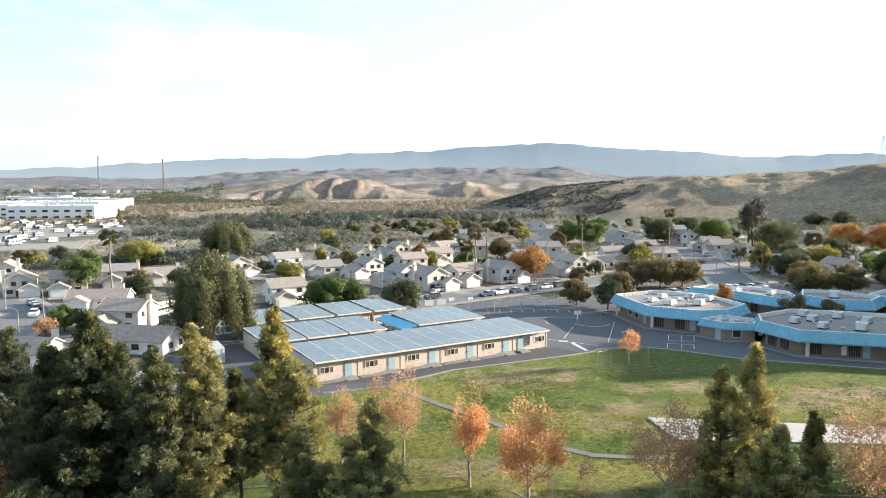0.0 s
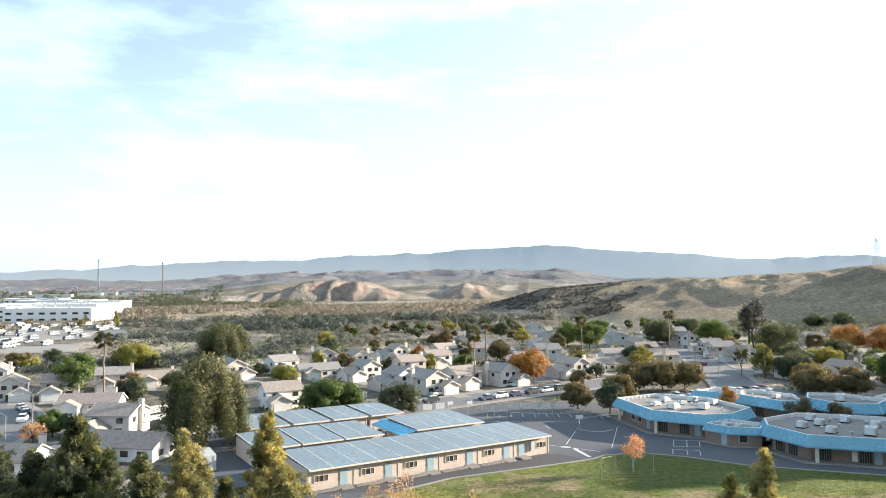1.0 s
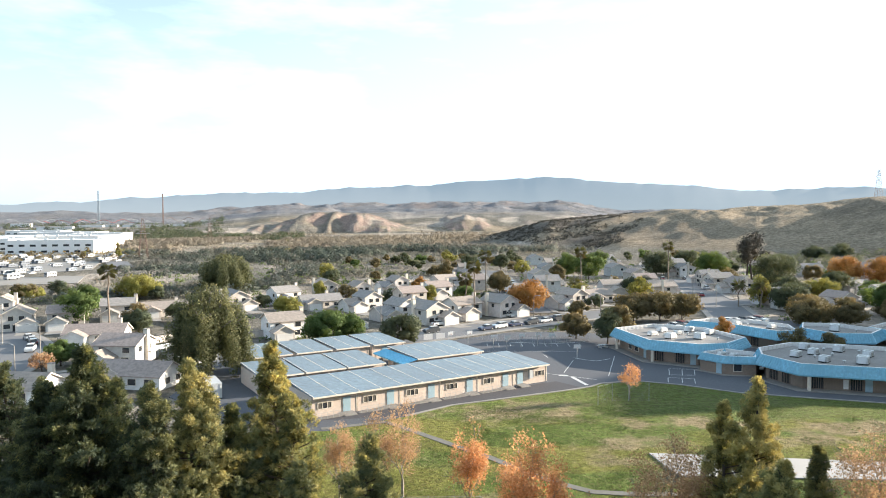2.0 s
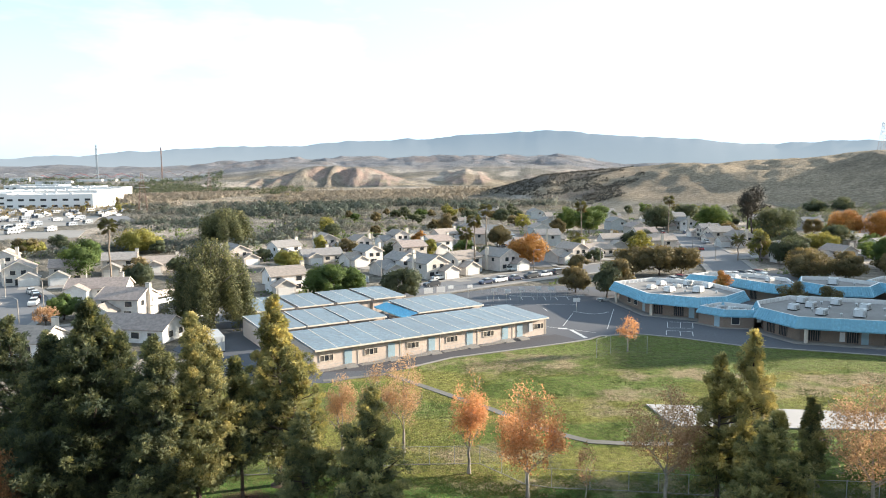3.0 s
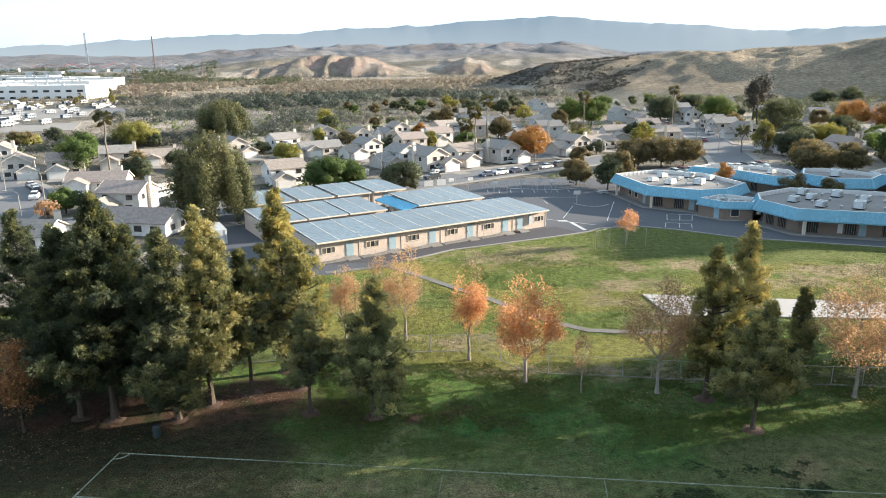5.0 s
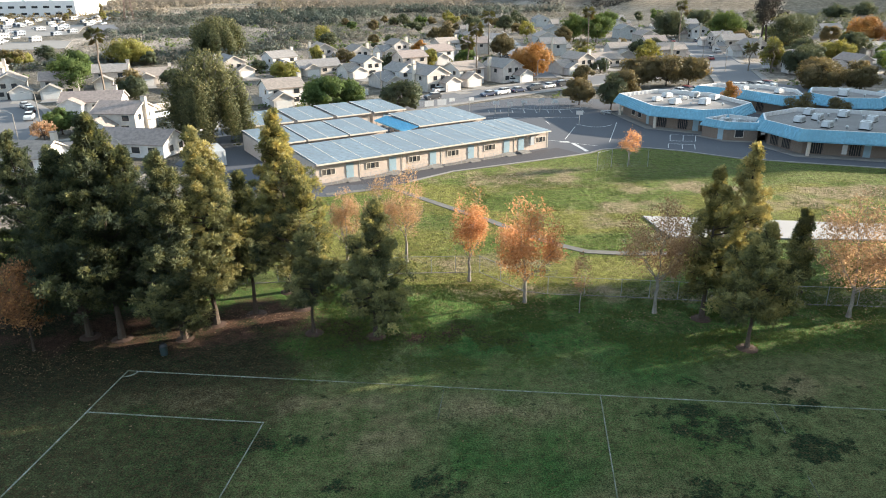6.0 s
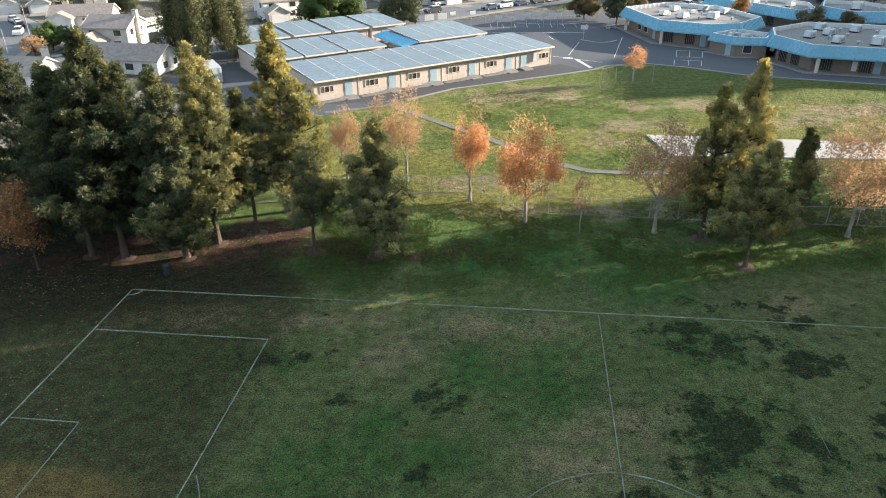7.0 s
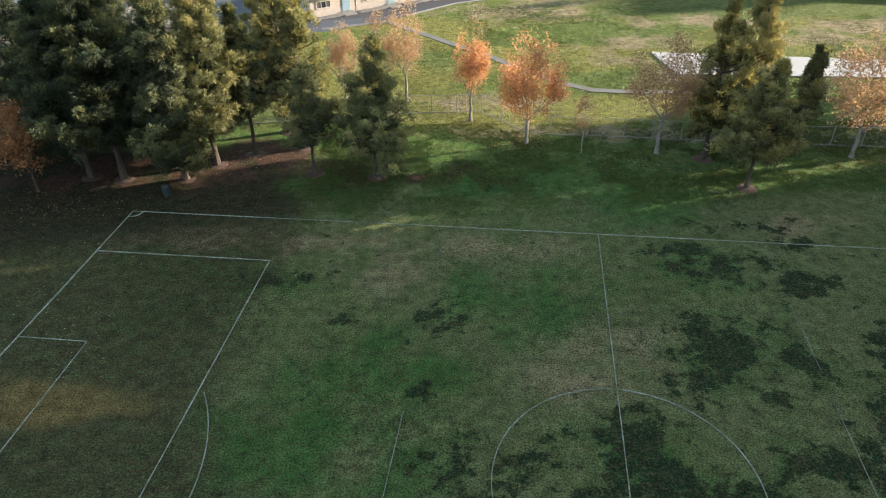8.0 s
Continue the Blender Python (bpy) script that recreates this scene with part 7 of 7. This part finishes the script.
ok = (fbm(x, y * 0.5, 80, 4, 16) > 0.34 + 0.14 * smooth((r - 1080) / 60)) & ~((x < -232 - (y - 510) * 0.46) & (y < 900) & (x > -520)) & (land(x, y) < 4)
x, y, r, az = x[ok], y[ok], r[ok], az[ok]
band = smooth((r - 640 + (fbm(x * 0.4, y, 120, 3, 18) - 0.5) * 420) / 120)
lime = smooth((fbm(x, y, 90, 3, 28) - 0.56) / 0.1) * smooth((-9 - az) / 5)
scatter_clumps("river_scrub", x, y, land(x, y) - 0.3, rng.uniform(1.8, 6.0, len(x)) * (1 - 0.35 * smooth((r - 1000) / 100)), 0.14 + 0.66 * band + rng.normal(size=len(x)) * 0.13 - 0.2 * lime, 34, 0.20,
               F_SCRUB, "tan and olive brush along the river bed", "scrub", 32)
few = (lime > 0.6) & (r < 900)
scatter_clumps("willow_thicket", x[few], y[few], land(x[few], y[few]) - 0.3, rng.uniform(2.2, 4.8, int(few.sum())), rng.uniform(0, 0.7, int(few.sum())), 40, 0.2,
               F_LIME, "yellow-green willows along the river bed", "scrub", 37)
x, y, az, r = polar_spots(rng, 20000, 3, 36, 430, 950)
dark = (az < 14.5 + (fbm(x, y, 60, 3, 20) - 0.5) * 9) & (fbm(x, y, 80, 3, 38) > 0.36) | (fbm(x, y, 90, 4, 19) > 0.60) & (r < 640)
ok = dark & (land(x, y) > 2.0) & (fbm(x, y, 26, 3, 22) > 0.42)
x, y = x[ok], y[ok]
scatter_clumps("hill_brush", x, y, land(x, y) - 0.2, rng.uniform(0.8, 2.6, len(x)), rng.uniform(0, 0.8, len(x)), 20, 0.34, F_SHRUB_DARK, "dark low brush on the dry hills", "brush", 33)
x, y, az, r = polar_spots(rng, 2600, -35, -11, 960, 1330)  # the dark tree line before the rides
ok = (fbm(x, y, 60, 3, 23) > 0.42)
x, y = x[ok], y[ok]
scatter_clumps("tree_line", x, y, land(x, y) - 0.5, rng.uniform(2.5, 6.5, len(x)), rng.uniform(0.0, 0.6, len(x)), 30, 0.22, F_DARK, "dark trees along the far side of the river", "trees", 34, 0.9)
x, y, az, r = polar_spots(rng, 1500, -36, -17, 1350, 2300)  # trees among the rides
ok = (fbm(x, y, 90, 3, 26) > 0.46)
x, y = x[ok], y[ok]
scatter_clumps("tree_line", x, y, land(x, y) - 0.5, rng.uniform(4, 9, len(x)), rng.uniform(0.0, 0.7, len(x)), 26, 0.24, F_DARK, "dark trees among the far rides", "trees", 38, 0.9)
x, y, az, r = polar_spots(rng, 130, -33, -23, 560, 700)  # round the warehouses
scatter_clumps("tree_line", x, y, land(x, y) - 0.5, rng.uniform(2.0, 4.0, len(x)), rng.uniform(0.0, 1, len(x)), 40, 0.2, F_OLIVE, "small trees round the warehouses", "trees", 36, 0.9)
x, y, az, r = polar_spots(rng, 90, 19, 36, 425, 540)  # at the foot of the hills
scatter_clumps("tree_line", x, y, land(x, y) - 0.5, rng.uniform(1.8, 5.0, len(x)), rng.uniform(0.0, 0.8, len(x)), 150, 0.13, F_DARK, "dark trees at the foot of the dry hills", "trees", 39, 0.95)
# gardens between the houses
x, y = rng.uniform(-150, 215, 2600), rng.uniform(150, 470, 2600)
ok = (np.hypot(x, y) < 480) & (np.degrees(np.arctan2(x, y)) < 33) & (np.degrees(np.arctan2(x, y)) > -35) & (fbm(x, y, 18, 3, 24) > 0.5) & (y > 0.7 * np.abs(x) + 120)
for line, half in ((STREET, 9), (SIDE_STREET, 8), (WEST_STREET, 8), (FAR_STREET, 8)):
    for (x0, y0), (x1, y1) in zip(line, line[1:]):
        L2 = (x1 - x0) ** 2 + (y1 - y0) ** 2
        t = np.clip(((x - x0) * (x1 - x0) + (y - y0) * (y1 - y0)) / L2, 0, 1)
        ok &= np.hypot(x - x0 - t * (x1 - x0), y - y0 - t * (y1 - y0)) > half
ok &= ~inside(x, y, YARD) & ~inside(x, y, [(50, 178), (64, 177), (100, 180), (104, 196), (84, 208), (56, 196)]) & ~inside(x, y, [(55, 150), (125, 135), (125, 170), (60, 180)])
x, y = x[ok], y[ok]
scatter_clumps("garden_shrubs", x, y, np.zeros_like(x), rng.uniform(0.6, 1.9, len(x)), rng.uniform(0, 1, len(x)), 26, 0.30, F_GREEN, "mixed green garden shrubs and hedges", "shrubs", 35)


# ---- grass tufts and fallen leaves on the lawn ----
def tufts(name, label, n, box, dense, height, material, seed, per=4):
    rng = np.random.default_rng(seed)
    x, y = rng.uniform(box[0], box[2], n), rng.uniform(box[1], box[3], n)
    keep = rng.uniform(0, 1, n) < dense(x, y)
    x, y = x[keep], y[keep]
    m = len(x)
    root = np.stack([x, y, np.full(m, -0.03)], 1)[:, None, :] + rng.normal(size=(m, per, 3)) * np.array([0.06, 0.06, 0.0])
    up = unit(rng.normal(size=(m, per, 3)) * np.array([0.55, 0.55, 0.1]) + np.array([0, 0, 1.0]))
    tip = root + up * height * rng.uniform(0.5, 1.3, (m, per, 1))
    w = unit(np.cross(up, rng.normal(size=(m, per, 3)))) * height * 0.32
    v = np.stack([root - w, root + w, tip], 2).reshape(-1, 3, 3)
    tn = np.repeat(np.clip(0.5 + rng.normal(size=m) * 0.25, 0, 1), per)
    tagged(loose_faces(name, v, tn, material, None), label, "grass", kind="stuff")


F_TUFT = foliage("coarse_grass", [(0.070, 0.118, 0.026), (0.115, 0.175, 0.038), (0.20, 0.215, 0.060)], 0.4, (1.3, 1.2, 0.8))
F_TURF = foliage("dark_turf", [(0.030, 0.052, 0.026), (0.050, 0.085, 0.034), (0.085, 0.115, 0.05)], 0.3)
tufts("grass_tufts", "coarse green grass tufts along the fence", 60000, (-12, 47, 48, 67),
      lambda x, y: smooth((fbm(x, y, 2.2, 3, 41) - 0.35) / 0.25) * smooth((y - 48 - 0.12 * x) / 4 + 0.2), 0.15, F_TUFT, 901)
tufts("grass_tufts", "yellowing grass tufts on the back lawn", 40000, (-10, 66, 70, 110),
      lambda x, y: smooth((fbm(x, y, 3.5, 3, 43) - 0.4) / 0.2) * inside(x, y, LAWN), 0.13, F_TUFT, 902)
tufts("turf_clumps", "dark clumps of thicker turf on the worn pitch", 42000, (-30, 20, 40, 53),
      lambda x, y: smooth((fbm(x, y, 5.0, 4, 45) - 0.56) / 0.1) * smooth((fbm(x, y, 0.9, 2, 46) - 0.35) / 0.2), 0.10, F_TURF, 903)


def fallen_leaves():
    rng = np.random.default_rng(77)
    spots = [(-33, 52, 9, 4, 500), (-28, 38, 8, 9, 260), (-18, 60, 8, 3, 500), (7.5, 62, 4, 3, 500), (2.5, 67, 2.5, 2, 200), (19, 59, 5, 3, 400), (37, 58, 5, 3, 500),
             (0, 45, 25, 10, 250), (-8, 72, 5, 3, 400)]
    c = np.concatenate([np.stack([rng.normal(x, rx * 0.5, n), rng.normal(y, ry * 0.5, n), np.full(n, 0.06)], 1) for x, y, rx, ry, n in spots])
    q = leaf_quads(rng, c, 0.085)
    q[:, :, 2] = 0.055 + np.abs(q[:, :, 2] - 0.06) * 0.5
    tagged(loose_faces("fallen_leaves", q, rng.uniform(0, 1, len(c)), F_DRY, None), "scattered dry leaves fallen on the grass", "leaves", kind="stuff")


fallen_leaves()


# ---- patio covers behind the houses ----
def patio_cover(x, y, w, d, turn, label):
    e = thing("patio_cover", label, "patio cover", at=pose(x, y, 0, 0, 0, turn))
    part("roof", Build().box(-w / 2, -d / 2, 2.5, w / 2, d / 2, 2.62), M_PLASTIC, e)
    for k in range(int(w / 0.5)):
        part("roof_rib", Build().box(-w / 2 + 0.25 + k * 0.5, -d / 2, 2.622, -w / 2 + 0.31 + k * 0.5, d / 2, 2.66), M_PLASTIC, e)
    for a in (-w / 2 + 0.15, w / 2 - 0.15):
        for b in (-d / 2 + 0.15, d / 2 - 0.15):
            part("post", Build().box(a - 0.06, b - 0.06, 0, a + 0.06, b + 0.06, 2.498), M_WHITE, e)


patio_cover(-60.4, 150, 3.6, 8.5, -20, "white ribbed patio cover behind a house")
patio_cover(-50.5, 139.5, 4.2, 4.5, -20, "white ribbed patio cover behind a house")
